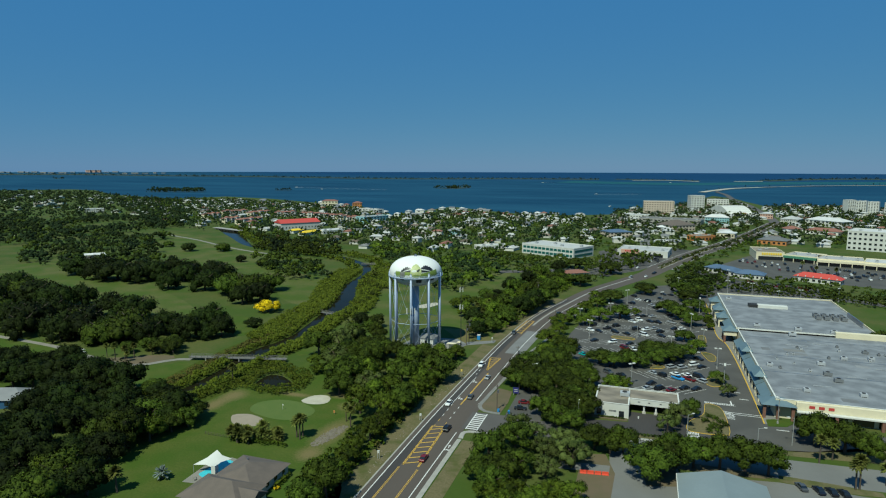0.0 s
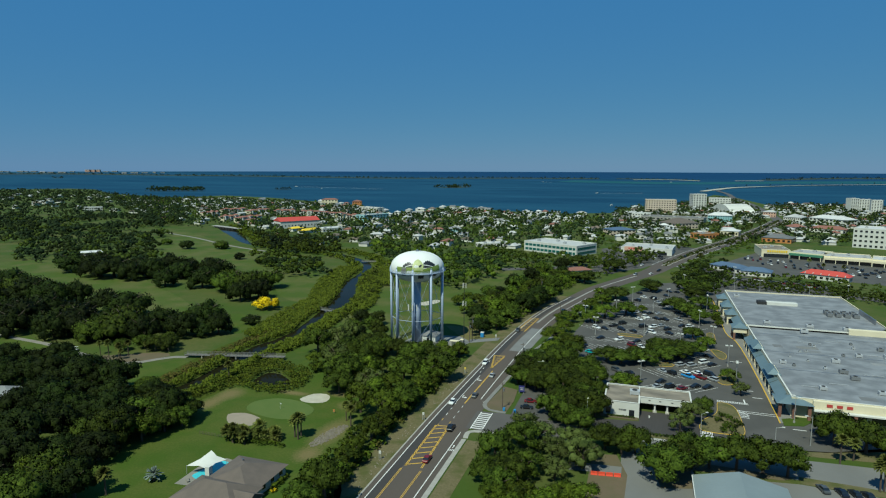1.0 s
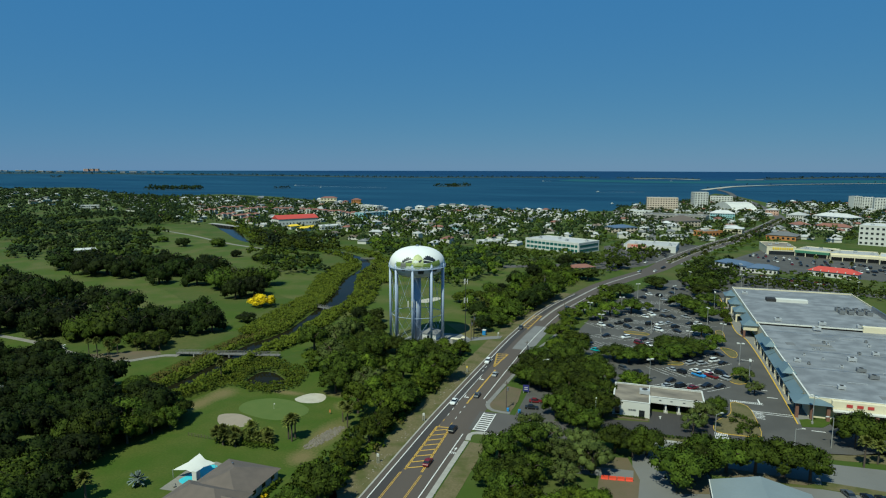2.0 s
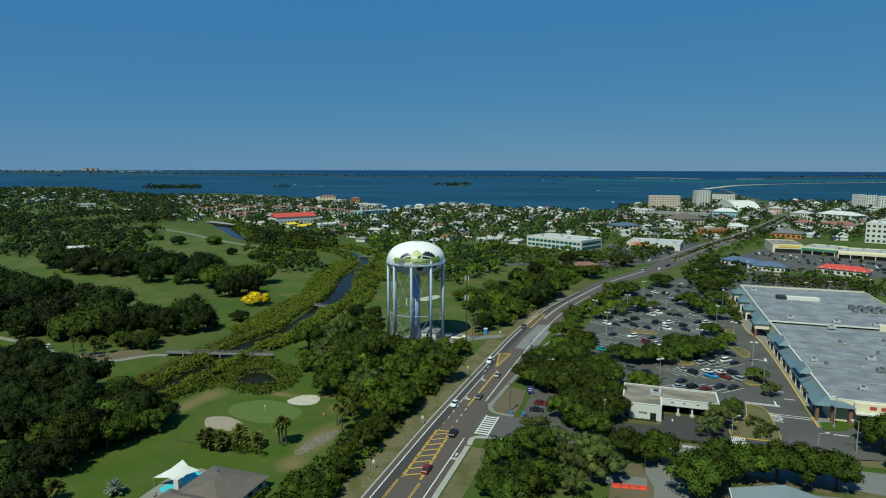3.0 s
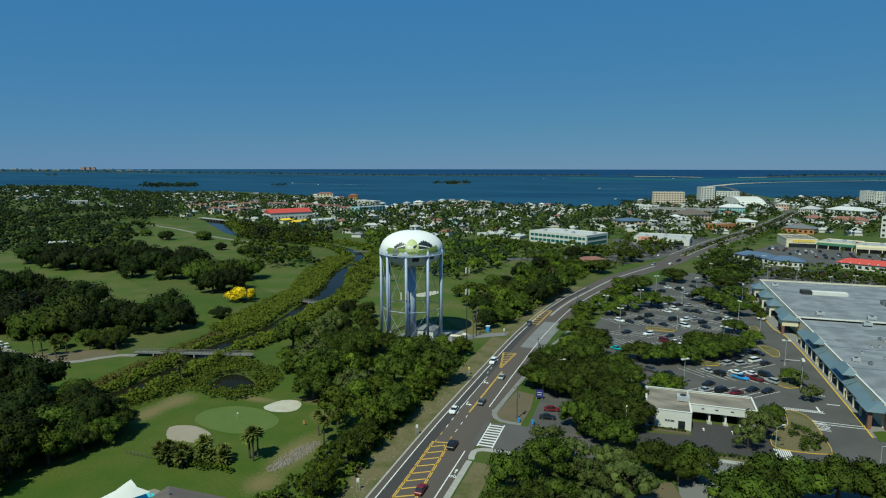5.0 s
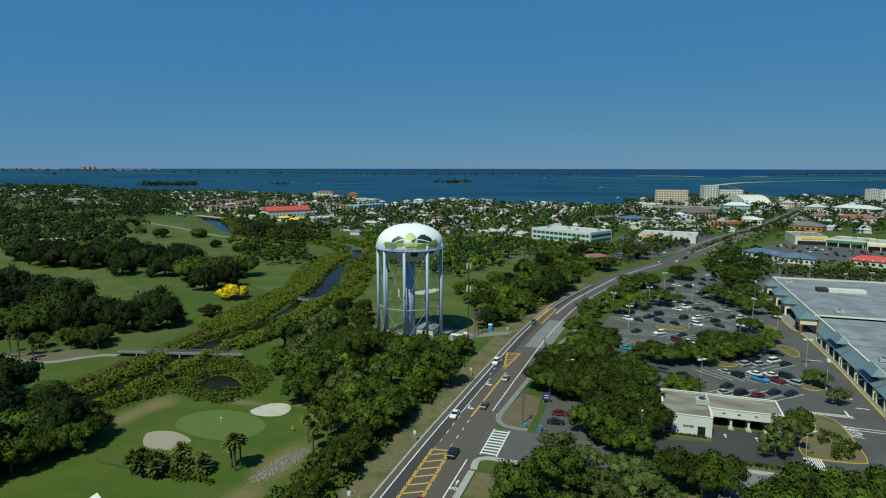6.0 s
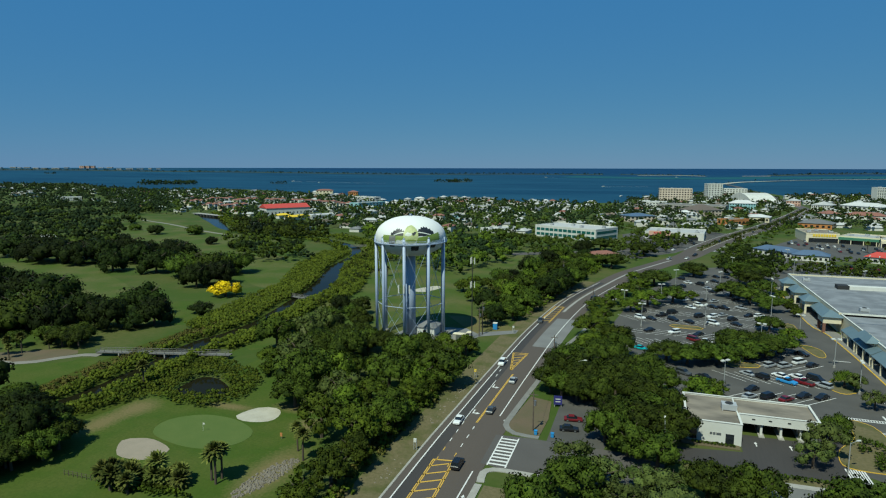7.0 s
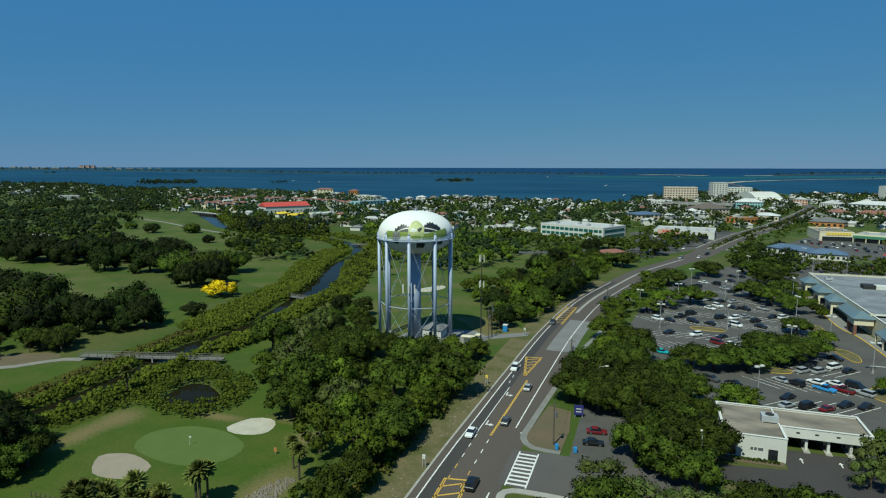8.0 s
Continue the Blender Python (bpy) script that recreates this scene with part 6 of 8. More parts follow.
for ends in ([(388, 1440), (404, 1446)], [(392, 1404), (407, 1396)], [(404, 1376), (420, 1369)], [(424, 1352), (441, 1345)]):
    along(ends, "condominium_tower", "white multi-storey condominium slab by the water", 16, 26, WHITE_WALL, ROOF_WHITE, storeys=9, bays=4, sides=False)
along([(-172.2, 644), (-145.9, 668)], "low_shop", "long low pale building among trees", 14, 4, WALL_PALE, ROOF_WHITE, bays=8)
along([(-247.5, 765), (-233.3, 771)], "villa", "pale blue two-storey house", 14, 7, AQUA_WALL, ROOF_GREY, storeys=2, bays=4, roof_form="hip")
along([(-59.5, 503), (-43.7, 514)], "low_shop", "low white building with a red roof edge", 12, 3.6, WHITE_WALL, TERRACOTTA, bays=5, roof_form="hip", ridge=2)
along([(-1050, 914), (-1027, 939)], "low_shop", "long white building among trees", 20, 7, WHITE_WALL, ROOF_WHITE, storeys=2, bays=9)
along([(-1400, 1080), (-1329, 1060)], "low_shop", "long white building among trees", 20, 6, WHITE_WALL, ROOF_WHITE, bays=9)
shelter = along([(-524, 453.3), (-512, 465.4)], "golf_shelter", "open shelter with a white metal roof on the golf course", 12, 0.2, CONCRETE, ROOF_WHITE)
part("canopy", hip(-10, 10, 0, 10, 3.2, 4.6, 0.6, True, True), ROOF_WHITE, shelter, "white metal gable roof")
for x in (-9, 0, 9):
    for y in (0.5, 9.5):
        part("post", boxes((x - 0.12, x + 0.12, y - 0.12, y + 0.12, 0, 3.2)), WHITE_WALL, shelter)

# ---- woods too far off to tell apart, and the town ----
def far_wood(name, spots, seed, radius, leaves, leaf, material, label, lift=None, lobes=5, tall=1.5, span=(0.6, 1.3)):
    """Many trees or bushes as one mesh."""
    rng = random.Random(seed)
    kinds = [crown_arrays(rng, 1.0, tall, lobes, leaves, leaf / radius, 1) for _ in range(6)]
    V, F, N, pick, n = [], [], [], [], 0
    kinds_of = len(material) if isinstance(material, tuple) else 1
    for x, y in spots:
        v, f, w = rng.choice(kinds)
        s, a = radius * rng.uniform(*span), rng.uniform(0, 6.28)
        c, d = math.cos(a) * s, math.sin(a) * s
        V.append(np.stack([v[:, 0] * c - v[:, 1] * d + x, v[:, 0] * d + v[:, 1] * c + y, v[:, 2] * s + (lift(x, y) if lift else 0.0)], 1))
        N.append(np.stack([(w[:, 0] * c - w[:, 1] * d) / s, (w[:, 0] * d + w[:, 1] * c) / s, w[:, 2]], 1))
        F += [[i + n for i in q] for q in f]
        n += len(V[-1])
        pick += [rng.randrange(kinds_of)] * len(f)
    me = leafy_mesh(name, np.concatenate(V), F, np.concatenate(N), material)
    me.polygons.foreach_set("material_index", pick)
    ob = new(name, me)
    return tagged(ob, label, "trees", "", "stuff")


def beside(line, near, far, gap, seed, side):
    """Seeded spots in a strip beside a line; side 1 is its left, -1 its right."""
    rng, out = random.Random(seed), []
    for (ax, ay), (bx, by) in zip(line, line[1:]):
        d = Vector((bx - ax, by - ay))
        count = d.length * (far(ay) - near) / (gap * gap)
        for _ in range(int(count + rng.random())):
            t, w = rng.random(), near + (far(ay) - near) * rng.random()
            n = Vector((-d.y, d.x)).normalized() * w * side
            out.append((ax + d.x * t + n.x, ay + d.y * t + n.y))
    return out


def dry_land(x, y):
    """Whether a place beside the creek stands clear of the water."""
    return not any(inside(x + dx, y + dy, CREEK_WATER) for dx in (-0.7, 0.7) for dy in (-1.0, 0.6))


HALL_VIEW = [(-505, 752), (-462, 806), (-425, 780), (-460, 705)]
FLATS_VIEW = [(-755, 850), (-600, 775), (-545, 900), (-435, 870), (-435, 915), (-600, 985), (-755, 990)]


def off_creek(x, y):
    """Whether a place is clear of the broad upper creek and the view on to it."""
    if inside(x, y, HALL_VIEW) or inside(x, y, FLATS_VIEW) and math.sin(x * 12.9 + y * 7.82) > -0.2:
        return False
    return all((x - u) ** 2 + (y + 12 - v) ** 2 > 26 ** 2 for u, v in UPPER_CREEK if u < -430)


WOODS = (OAK, OAK, HAZE_TINTED_LEAVES, BRIGHT)
# mangroves along the creek
far_wood("mangrove_bank", [p for p in beside(CREEK_LINE, 4.6, lambda y: 9 if y < 240 else 14 if y < 320 else 22 if y < 400 else 30, 1.85, 41, -1) if dry_land(*p)], 61, 2.3, 34, 0.22, MANGROVE, "bright green mangrove thicket along the creek", lobes=7, tall=1.4, span=(0.75, 1.25))
far_wood("mangrove_bank", [p for p in beside(CREEK_LINE, 4.8, lambda y: 9 if y < 260 else 24, 1.9, 42, 1) if dry_land(*p)], 62, 2.3, 34, 0.22, MANGROVE, "green mangrove thicket along the creek", lobes=7, tall=1.35, span=(0.75, 1.25))
far_wood("brush_bank", [p for p in beside(CREEK_LINE, 8, lambda y: 17 if y < 290 else 12, 1.9, 43, 1) if dry_land(*p)], 63, 1.9, 32, 0.22, BROWN_BRUSH, "brownish brush along the creek bank", lobes=4, tall=1.0, span=(0.7, 1.25))
far_wood("mangrove_bank", [p for p in beside(UPPER_CREEK, 7, lambda y: 16, 4, 44, 1) + beside(UPPER_CREEK, 7, lambda y: 22, 4, 45, -1) if dry_land(*p) and off_creek(p[0], p[1] + 14)], 64, 3.0, 34, 0.6, MANGROVE, "green mangrove thicket along the creek", lobes=4, tall=1.2)
POND_FLAT = [(-169, 184), (-163, 184.5), (-158.5, 195), (-154.5, 202.5), (-145, 199.8), (-135, 199.8), (-129.8, 208), (-132.5, 220), (-139, 226), (-149, 231), (-158, 235), (-167, 230), (-168, 205)]
POND_VIEW = [(-152.5, 204.6), (-154.2, 216), (-153, 220.4), (-147.5, 220.8), (-138.6, 215.4), (-136, 210.7), (-141.6, 205)]
far_wood("mangrove_bank", scatter(POND_FLAT, 1.65, random.Random(46), lambda x, y: not inside(x, y, POND_VIEW)), 65, 1.9, 40, 0.2, (MANGROVE, MANGROVE, BRIGHT), "bright green mangrove thicket round a pond", lobes=7, tall=1.3, span=(0.75, 1.2))
far_wood("mangrove_bank", scatter([(-192, 386), (-224, 459), (-208, 467), (-181, 395), (-170, 340), (-152, 302), (-166, 310), (-178, 345)], 3.4, random.Random(48), dry_land), 66, 3.0, 40, 0.32, (MANGROVE, BRIGHT, OAK), "green mangrove thicket along the creek", lobes=6, tall=1.3)
FAR_A = [(-1217, 764), (-788, 854), (-620, 703), (-541, 557), (-418.4, 443.1), (-381.3, 373.3), (-414.6, 346.3), (-481.3, 366.2), (-523, 323.8)]
VIEW = [(-529, 454.3), (-513, 468.5), (-445.9, 409.6), (-466.9, 402.2)]
clumped = lambda x, y: math.sin(x / 31 + 1.3 * math.sin(y / 70)) + math.sin(y / 42 + x / 120) > -0.75 and y > 400 - (x + 440) * 0.1 and open_ground(x, y) and not inside(x, y, VIEW) and off_creek(x, y)
far_wood("far_woods", scatter(FAR_A, 12, random.Random(71), clumped, cap=1400), 1, 8, 46, 0.95, (HAZE_TINTED_LEAVES, DEEP, HAZE_TINTED_LEAVES, OAK), "distant dark green woods", lobes=8, tall=1.15, span=(0.5, 1.3))
for k, zone in enumerate(([(-348.5, 486.1), (-336.2, 510), (-273.6, 476.7), (-240.6, 427.8), (-274.8, 415.9)], [(-313.4, 638), (-256.7, 605), (-196.5, 580), (-143, 578), (-108.3, 509), (-119.8, 449.1), (-133, 405.3), (-151.3, 433.2), (-189.3, 445.7), (-229.9, 528)], [(-466.5, 613), (-445.7, 653), (-377.1, 645), (-325.8, 606), (-295, 537), (-351.9, 534), (-436.2, 583)])):
    far_wood("far_woods", scatter(zone, 10, random.Random(74 + k), off_creek, cap=400), 4 + k, 7.0, 110, 0.7, WOODS, "dark green woods behind the fairways", lobes=8)
TOWN_W = [(-2405, 1519), (-1861, 1626), (-1106, 1239), (-650, 738), (-1246, 783)]
far_wood("far_woods", scatter(TOWN_W, 20, random.Random(77), cap=1400), 8, 8, 26, 1.4, (HAZE_TINTED_LEAVES, HAZE_TINTED_LEAVES, DEEP), "distant dark green woods")
TOWN = [(-1395, 1306), (-1090, 1391), (-732, 1256), (-539, 1126), (-428.4, 985), (-390.5, 1040), (-377.6, 1186), (-246, 1122), (-68.5, 1079), (-43.8, 957), (-47.9, 679), (-77.2, 622), (-129.4, 650), (-158.6, 593), (-262.5, 603), (-338.1, 629), (-349.6, 598), (-447.3, 620), (-650, 738), (-959, 936)]
far_wood("far_woods", scatter(TOWN, 12.5, random.Random(72), lambda x, y: open_ground(x, y) and off_creek(x, y), cap=2800), 2, 7.0, 20, 1.1, (HAZE_TINTED_LEAVES, OAK, HAZE_TINTED_LEAVES, DEEP), "distant trees between houses")
TOWN_E = [(-51.9, 954), (-62, 1240), (-50, 1360), (-12, 1455), (64.9, 1560), (183.4, 1916), (214.3, 1742), (225.8, 1467), (290, 1625), (350, 1635), (450, 1620), (540, 1565), (640, 1525), (700, 1420), (272.3, 668), (251, 785), (150.1, 803), (94.5, 795), (57.4, 716), (-25.6, 713)]
SQUARES = [[(108.1, 758), (340.8, 841), (266.4, 652), (89.9, 624)]]
near_road = lambda x, y: all(math.hypot(x - u, y - v) > 19 for u, v in MAIN[::2]) and all(math.hypot(x - u, y - v) > 16 for u, v in FAR_ROAD) and open_ground(x, y) and not any(inside(x, y, q) for q in SQUARES)
far_wood("far_woods", scatter(TOWN_E, 12.5, random.Random(73), near_road, cap=2400), 3, 6.3, 22, 1.0, (HAZE_TINTED_LEAVES, OAK, HAZE_TINTED_LEAVES, DEEP), "distant trees between houses")
RIM = [(-63, 551), (-43, 613), (-30.4, 685), (20.5, 636), (-12.8, 507), (-41.2, 476.5)]
far_wood("far_woods", scatter(RIM, 9, random.Random(78), near_road), 9, 5.5, 50, 0.8, OAK, "green trees beside the road bend", lobes=7)
HEDGEROW = [(57.6, 483.3), (70.2, 478.9), (110.8, 468.6), (147.3, 450.7), (181.8, 439), (192.7, 466.4), (157.9, 485), (118.8, 505), (74.7, 513)]
far_wood("hedgerow", scatter(HEDGEROW, 5.0, random.Random(79)), 10, 3.6, 60, 0.6, OAK, "dark green hedgerow behind the shopping centre", lobes=6)
far_wood("far_woods", scatter([(20.9, 493.2), (52.2, 530), (61.6, 502), (45.7, 456.9), (23.1, 449.1)], 9, random.Random(80)), 11, 5, 110, 0.55, (OAK, DEEP), "dark green trees at the end of the car park", lobes=10, tall=1.0)
MEDIAN = [p for p in MAIN if 575 < p[1] < 1130]
setting("verge", ribbon(MEDIAN, 2.0, 2.0, 0.085), VERGE, "planted grass median between the carriageways")
for off in (-10.6, -2.3, 2.3, 10.6):
    stripe(MEDIAN, off, 0.35, 0.11, WHITE_LINE, "white edge line")
far_wood("median_shrubs", beside(MEDIAN, 0.1, lambda y: 1.4, 2.6, 98, 1) + beside(MEDIAN, 0.1, lambda y: 1.4, 2.6, 99, -1), 24, 1.9, 30, 0.4, OAK, "dark green shrubs along the road median", lobes=4, tall=1.5)
far_wood("far_woods", beside([p for p in MAIN if 560 < p[1] < 1100], 11, lambda y: 22, 14, 81, 1) + beside([p for p in MAIN if 600 < p[1] < 1100], 11, lambda y: 20, 16, 82, -1), 12, 4.5, 50, 0.7, OAK, "street trees along the main road", lobes=6)
SUBURB_EDGE = [(-158.5, 616), (-113.7, 601), (-71.3, 576), (-62.2, 544), (-93, 493.3), (-115.8, 532)]
far_wood("far_woods", scatter(SUBURB_EDGE, 9, random.Random(87), open_ground), 16, 6, 90, 0.65, OAK, "dark green trees below the office", lobes=8)
CROSSING = [(-51, 720), (-30.3, 750), (30.4, 772), (51.6, 714), (127.8, 858), (152.4, 816), (110.3, 735), (55.3, 621), (29.9, 612), (27.3, 682), (-27.5, 686)]
far_wood("far_woods", scatter(CROSSING, 11, random.Random(88), near_road), 17, 4.6, 60, 0.6, OAK, "green trees round the crossroads", lobes=7, tall=1.15)
PLAZA_GREEN = [(50.1, 530), (67.7, 520), (106.3, 516), (140, 503), (168.3, 484.7), (175.7, 507), (145.9, 525), (109.9, 535), (70.4, 542)]
far_wood("hedgerow", scatter(PLAZA_GREEN, 8, random.Random(89), open_ground), 18, 3.8, 70, 0.55, OAK, "green trees and shrubs in the plaza", lobes=6)
far_wood("far_woods", scatter([(28.1, 571), (47.2, 613), (65.8, 612), (58.9, 522), (40.9, 479.3), (24.3, 469.2), (17.9, 508)], 7.5, random.Random(90)), 19, 5, 120, 0.5, (OAK, DEEP), "dark green trees at the end of the car park", lobes=9, tall=1.05)
far_wood("undergrowth", beside([p for p in MAIN if 110 < p[1] < 240], 14.5, lambda y: 19, 2.3, 91, 1), 20, 1.8, 60, 0.33, (BRIGHT, OAK, BROWN_BRUSH), "scrubby green undergrowth beside the road verge", lobes=5, tall=1.1)
BUSHES = [(-82.9, 317.7), (-83, 351.8), (-77.7, 424.2), (-60.1, 489), (-50.8, 467.1), (-64.3, 382.1), (-72.5, 321.3)]
far_wood("undergrowth", scatter(BUSHES, 3.0, random.Random(83)), 13, 2.2, 60, 0.4, BRIGHT, "green undergrowth at the edge of the wood", lobes=5)
far_wood("undergrowth", scatter([(-85, 127.8), (-87, 146.8), (-88, 161), (-88.5, 174.1), (-91.5, 181.5), (-92, 163.6), (-90.5, 142.6), (-88.5, 126.8)], 3.2, random.Random(85)), 15, 1.9, 70, 0.36, BRIGHT, "green undergrowth at the edge of the wood", lobes=5)

def house_kind(wall, roof, label, w, d, h, gable):
    t = thing("house", pose(0, 0, 0), label, "house", "houses of the town")
    part("wall", boxes((-w / 2, w / 2, -d / 2, d / 2, -0.2, h)), wall, t)
    part("roof", hip(-w / 2, w / 2, -d / 2, d / 2, h - 0.1, h + d * 0.24, 0.6, True, gable), roof, t)
    windows(t, window_mesh(3.4, 1.4), [(x * w, -d / 2, h - 2.2) for x in (-0.2,)])
    return t


HOUSES = [house_kind(WALL_PALE, r, l, w, d, h, g) for r, l, w, d, h, g in (
    (ROOF_WHITE, "pale house with a white roof among trees", 16, 10, 3.2, False), (ROOF_GREY, "pale house with a grey roof among trees", 15, 10, 3.2, True),
    (ROOF_BROWN, "pale house with a brown roof among trees", 15, 11, 3.4, False), (ROOF_WHITE, "white two-storey house among trees", 12, 10, 6.0, False),
    (TERRACOTTA, "pale house with a terracotta roof among trees", 14, 11, 5.0, False), (ROOF_GREY, "long grey-roofed house among trees", 22, 10, 3.4, True))]




def settle(poly, gap, seed, cap, weights, keep=None):
    rng = random.Random(seed)
    for x, y in scatter(poly, gap, rng, lambda u, v: off_creek(u, v) and (not keep or keep(u, v)), cap=cap):
        plant(rng.choices(HOUSES, weights)[0], x, y, rng.uniform(0.85, 1.15), rng.choice((0, 90, 8, 98, 180, 270)))


settle([(-1251, 1425), (-959, 1410), (-577, 1176), (-428.4, 986), (-408.3, 1135), (-361.8, 1256), (-72.5, 1142), (-50.5, 1009), (-62.6, 784), (-146.5, 735), (-182.4, 682), (-303.7, 698), (-394.5, 735), (-534, 813), (-745, 845)], 31, 81, 115, (4, 3, 2, 2, 0.6, 2), open_ground)
settle([(-793, 1361), (-612, 1263), (-470, 1081), (-434.9, 1158), (-418.4, 1314), (-289.2, 1212), (-84.2, 1165), (-78.5, 1088), (-348.9, 1096), (-377.1, 1004), (-437.8, 982)], 21, 86, 38, (4, 1, 1, 4, 1, 0), open_ground)
settle(TOWN_E, 34, 82, 74, (4, 3, 2, 3, 1, 2), near_road)
settle([(-2059, 1382), (-1511, 1395), (-1062, 1208), (-787, 893), (-1470, 984)], 60, 83, 22, (4, 3, 1, 2, 0.5, 2))


def far_houses(spots, seed):
    """Small roofs too far off to tell apart, as one mesh."""
    rng = random.Random(seed)
    V, F, pick = [], [], []
    for x, y in spots:
        w, d, h, a = rng.uniform(5, 9), rng.uniform(4, 6), rng.choice((3.2, 3.4, 3.2, 5.6)), rng.choice((0.0, 1.57, 0.2, 1.4))
        c, s, n = math.cos(a), math.sin(a), len(V)
        shape = [(-w, -d, 0), (w, -d, 0), (w, d, 0), (-w, d, 0), (-w, -d, h), (w, -d, h), (w, d, h), (-w, d, h),
                 (-w - 0.6, -d - 0.6, h), (w + 0.6, -d - 0.6, h), (w + 0.6, d + 0.6, h), (-w - 0.6, d + 0.6, h), (-w + d * 0.7, 0, h + 2.1), (w - d * 0.7, 0, h + 2.1)]
        V += [(x + c * p - s * q, y + s * p + c * q, r) for p, q, r in shape]
        F += [[n + i for i in f] for f in ((0, 1, 5, 4), (1, 2, 6, 5), (2, 3, 7, 6), (3, 0, 4, 7), (8, 9, 13, 12), (9, 10, 13), (10, 11, 12, 13), (11, 8, 12))]
        pick += [0] * 4 + [rng.choice((1, 1, 2, 1, 1, 3, 1, 4))] * 4
    me = mesh_of("distant_houses", V, F, (WALL_PALE, ROOF_WHITE, ROOF_GREY, ROOF_BROWN, TERRACOTTA))
    me.polygons.foreach_set("material_index", pick)
    tagged(new("distant_houses", me), "small pale distant houses scattered among trees", "houses", "", "stuff")


far_houses(scatter(TOWN, 23, random.Random(92), lambda x, y: open_ground(x, y) and off_creek(x, y), cap=170) + scatter(TOWN_E, 23, random.Random(93), near_road, cap=240) + scatter(TOWN_W, 60, random.Random(94), cap=14), 95)

# ---- islands, causeway and boats ----
SHOAL = surface("island_scrub", (0.016, 0.03, 0.016), (0.026, 0.042, 0.02), 0.01, 0.1, 0.9, bump=0)
BEACH = surface("pale_beach_sand", (0.42, 0.38, 0.3), (0.3, 0.28, 0.22), 0.02, 0.2, 0.95, bump=0)
SHALLOW = surface("shallow_green_water", (0.012, 0.075, 0.095), (0.02, 0.09, 0.1), 0.003, 0.03, 0.7, bump=0, spec=0.06)


def strip(name, pts, half, rise, material, label):
    """A low flat island along a line on the water."""
    line = curve(pts, 60)
    ob = ribbon(line, half, half, 0.0)
    for v in ob.verts:
        v.co.z = sea_level(v.co.x, v.co.y) + rise
    return tagged(part(name, ob, material, None), label, "island", "", "structure"), line


def wooded(pts, half, gap, seed, size, label):
    _, line = strip("island", pts, half, 0.3, SHOAL, label)
    spots = beside(line, 0.5, lambda y: half * 0.9, gap, seed, 1) + beside(line, 0.5, lambda y: half * 0.9, gap, seed + 1, -1)
    far_wood("island_trees", spots, seed, size, 12, size * 0.22, HAZE_TINTED_LEAVES, "distant dark green island trees", sea_level, lobes=4, tall=1.2)


wooded([(-1738, 1785), (-1667, 1813), (-1601, 1840), (-1550, 1860)], 26, 13, 201, 15, "small wooded island in the bay")
wooded([(-1406, 2101), (-1351, 2124)], 16, 12, 202, 8, "small mangrove islet in the bay")
wooded([(-877, 2604), (-814, 2555), (-803, 2709)], 40, 20, 203, 11, "small wooded islet in the bay")
wooded([(-3185, 2588), (-3150, 2618)], 25, 18, 204, 8, "small mangrove islet in the bay")
wooded([(-3904, 2414), (-3754, 2696), (-3446, 3020), (-2972, 3240), (-2586, 3427), (-2068, 3558), (-1540, 3639), (-859, 3899), (-295.3, 3970)], 60, 34, 205, 8, "long low wooded barrier island")
wooded([(-193.7, 3993), (7.8, 3955), (272.4, 3851)], 40, 30, 206, 6, "low scrubby barrier island")
wooded([(619, 3897), (850, 4052), (1096, 4125), (1452, 4048)], 60, 34, 207, 8, "low scrubby barrier island")
strip("shoal", [(-459.6, 3609), (149.2, 3465), (712, 3636), (1464, 3687)], 130, 0.12, SHALLOW, "pale green shallow water over sandbanks")
strip("beach", [(-88.7, 3858), (103.8, 3896), (276.4, 3778)], 16, 0.9, BEACH, "pale sand beach on a barrier island")
strip("beach", [(461.6, 3807), (608, 3826)], 16, 0.9, BEACH, "pale sandbar off the coast")
strip("beach", [(193, 2501), (250.4, 2700), (363.5, 2984), (526, 3152), (747, 3324), (1072, 3433), (1397, 3516)], 14, 1.2, BEACH, "pale sandy causeway across the bay")
far_wood("island_trees", beside(curve([(219.2, 2629), (371.3, 3049), (537, 3218), (761, 3388), (1091, 3493)], 60), 2, lambda y: 14, 42, 208, 1), 208, 5, 12, 1.4, HAZE_TINTED_LEAVES, "distant trees along the causeway", sea_level, lobes=4)
strip("road", [(251.7, 2582), (325.4, 2848), (523, 3133), (742, 3304), (1067, 3415), (1386, 3488)], 5, 1.6, PALE_ASPHALT, "causeway road across the bay")


def shore_block(x, y, w, d, h, material, label):
    t = thing("waterfront_building", pose(x, y, sea_level(x, y), 0, 0, 18), label, "building", "far waterfront buildings")
    part("wall", boxes((-w / 2, w / 2, -d / 2, d / 2, -1, h)), material, t)
    part("roof", boxes((-w / 2 - 0.5, w / 2 + 0.5, -d / 2 - 0.5, d / 2 + 0.5, h, h + 1.2)), ROOF_WHITE, t)
    windows(t, window_mesh(w * 0.8, 1.6, 0.3), [(0, -d / 2, h * (k + 0.4) / max(1, int(h / 5))) for k in range(max(1, int(h / 5)))])


rng = random.Random(33)
for x, y in [(-3640, 3223), (-3620, 3246), (-3600, 3269)]:
    shore_block(x, y, 30, 18, 15, PINK_WALL, "distant pink apartment tower across the bay")
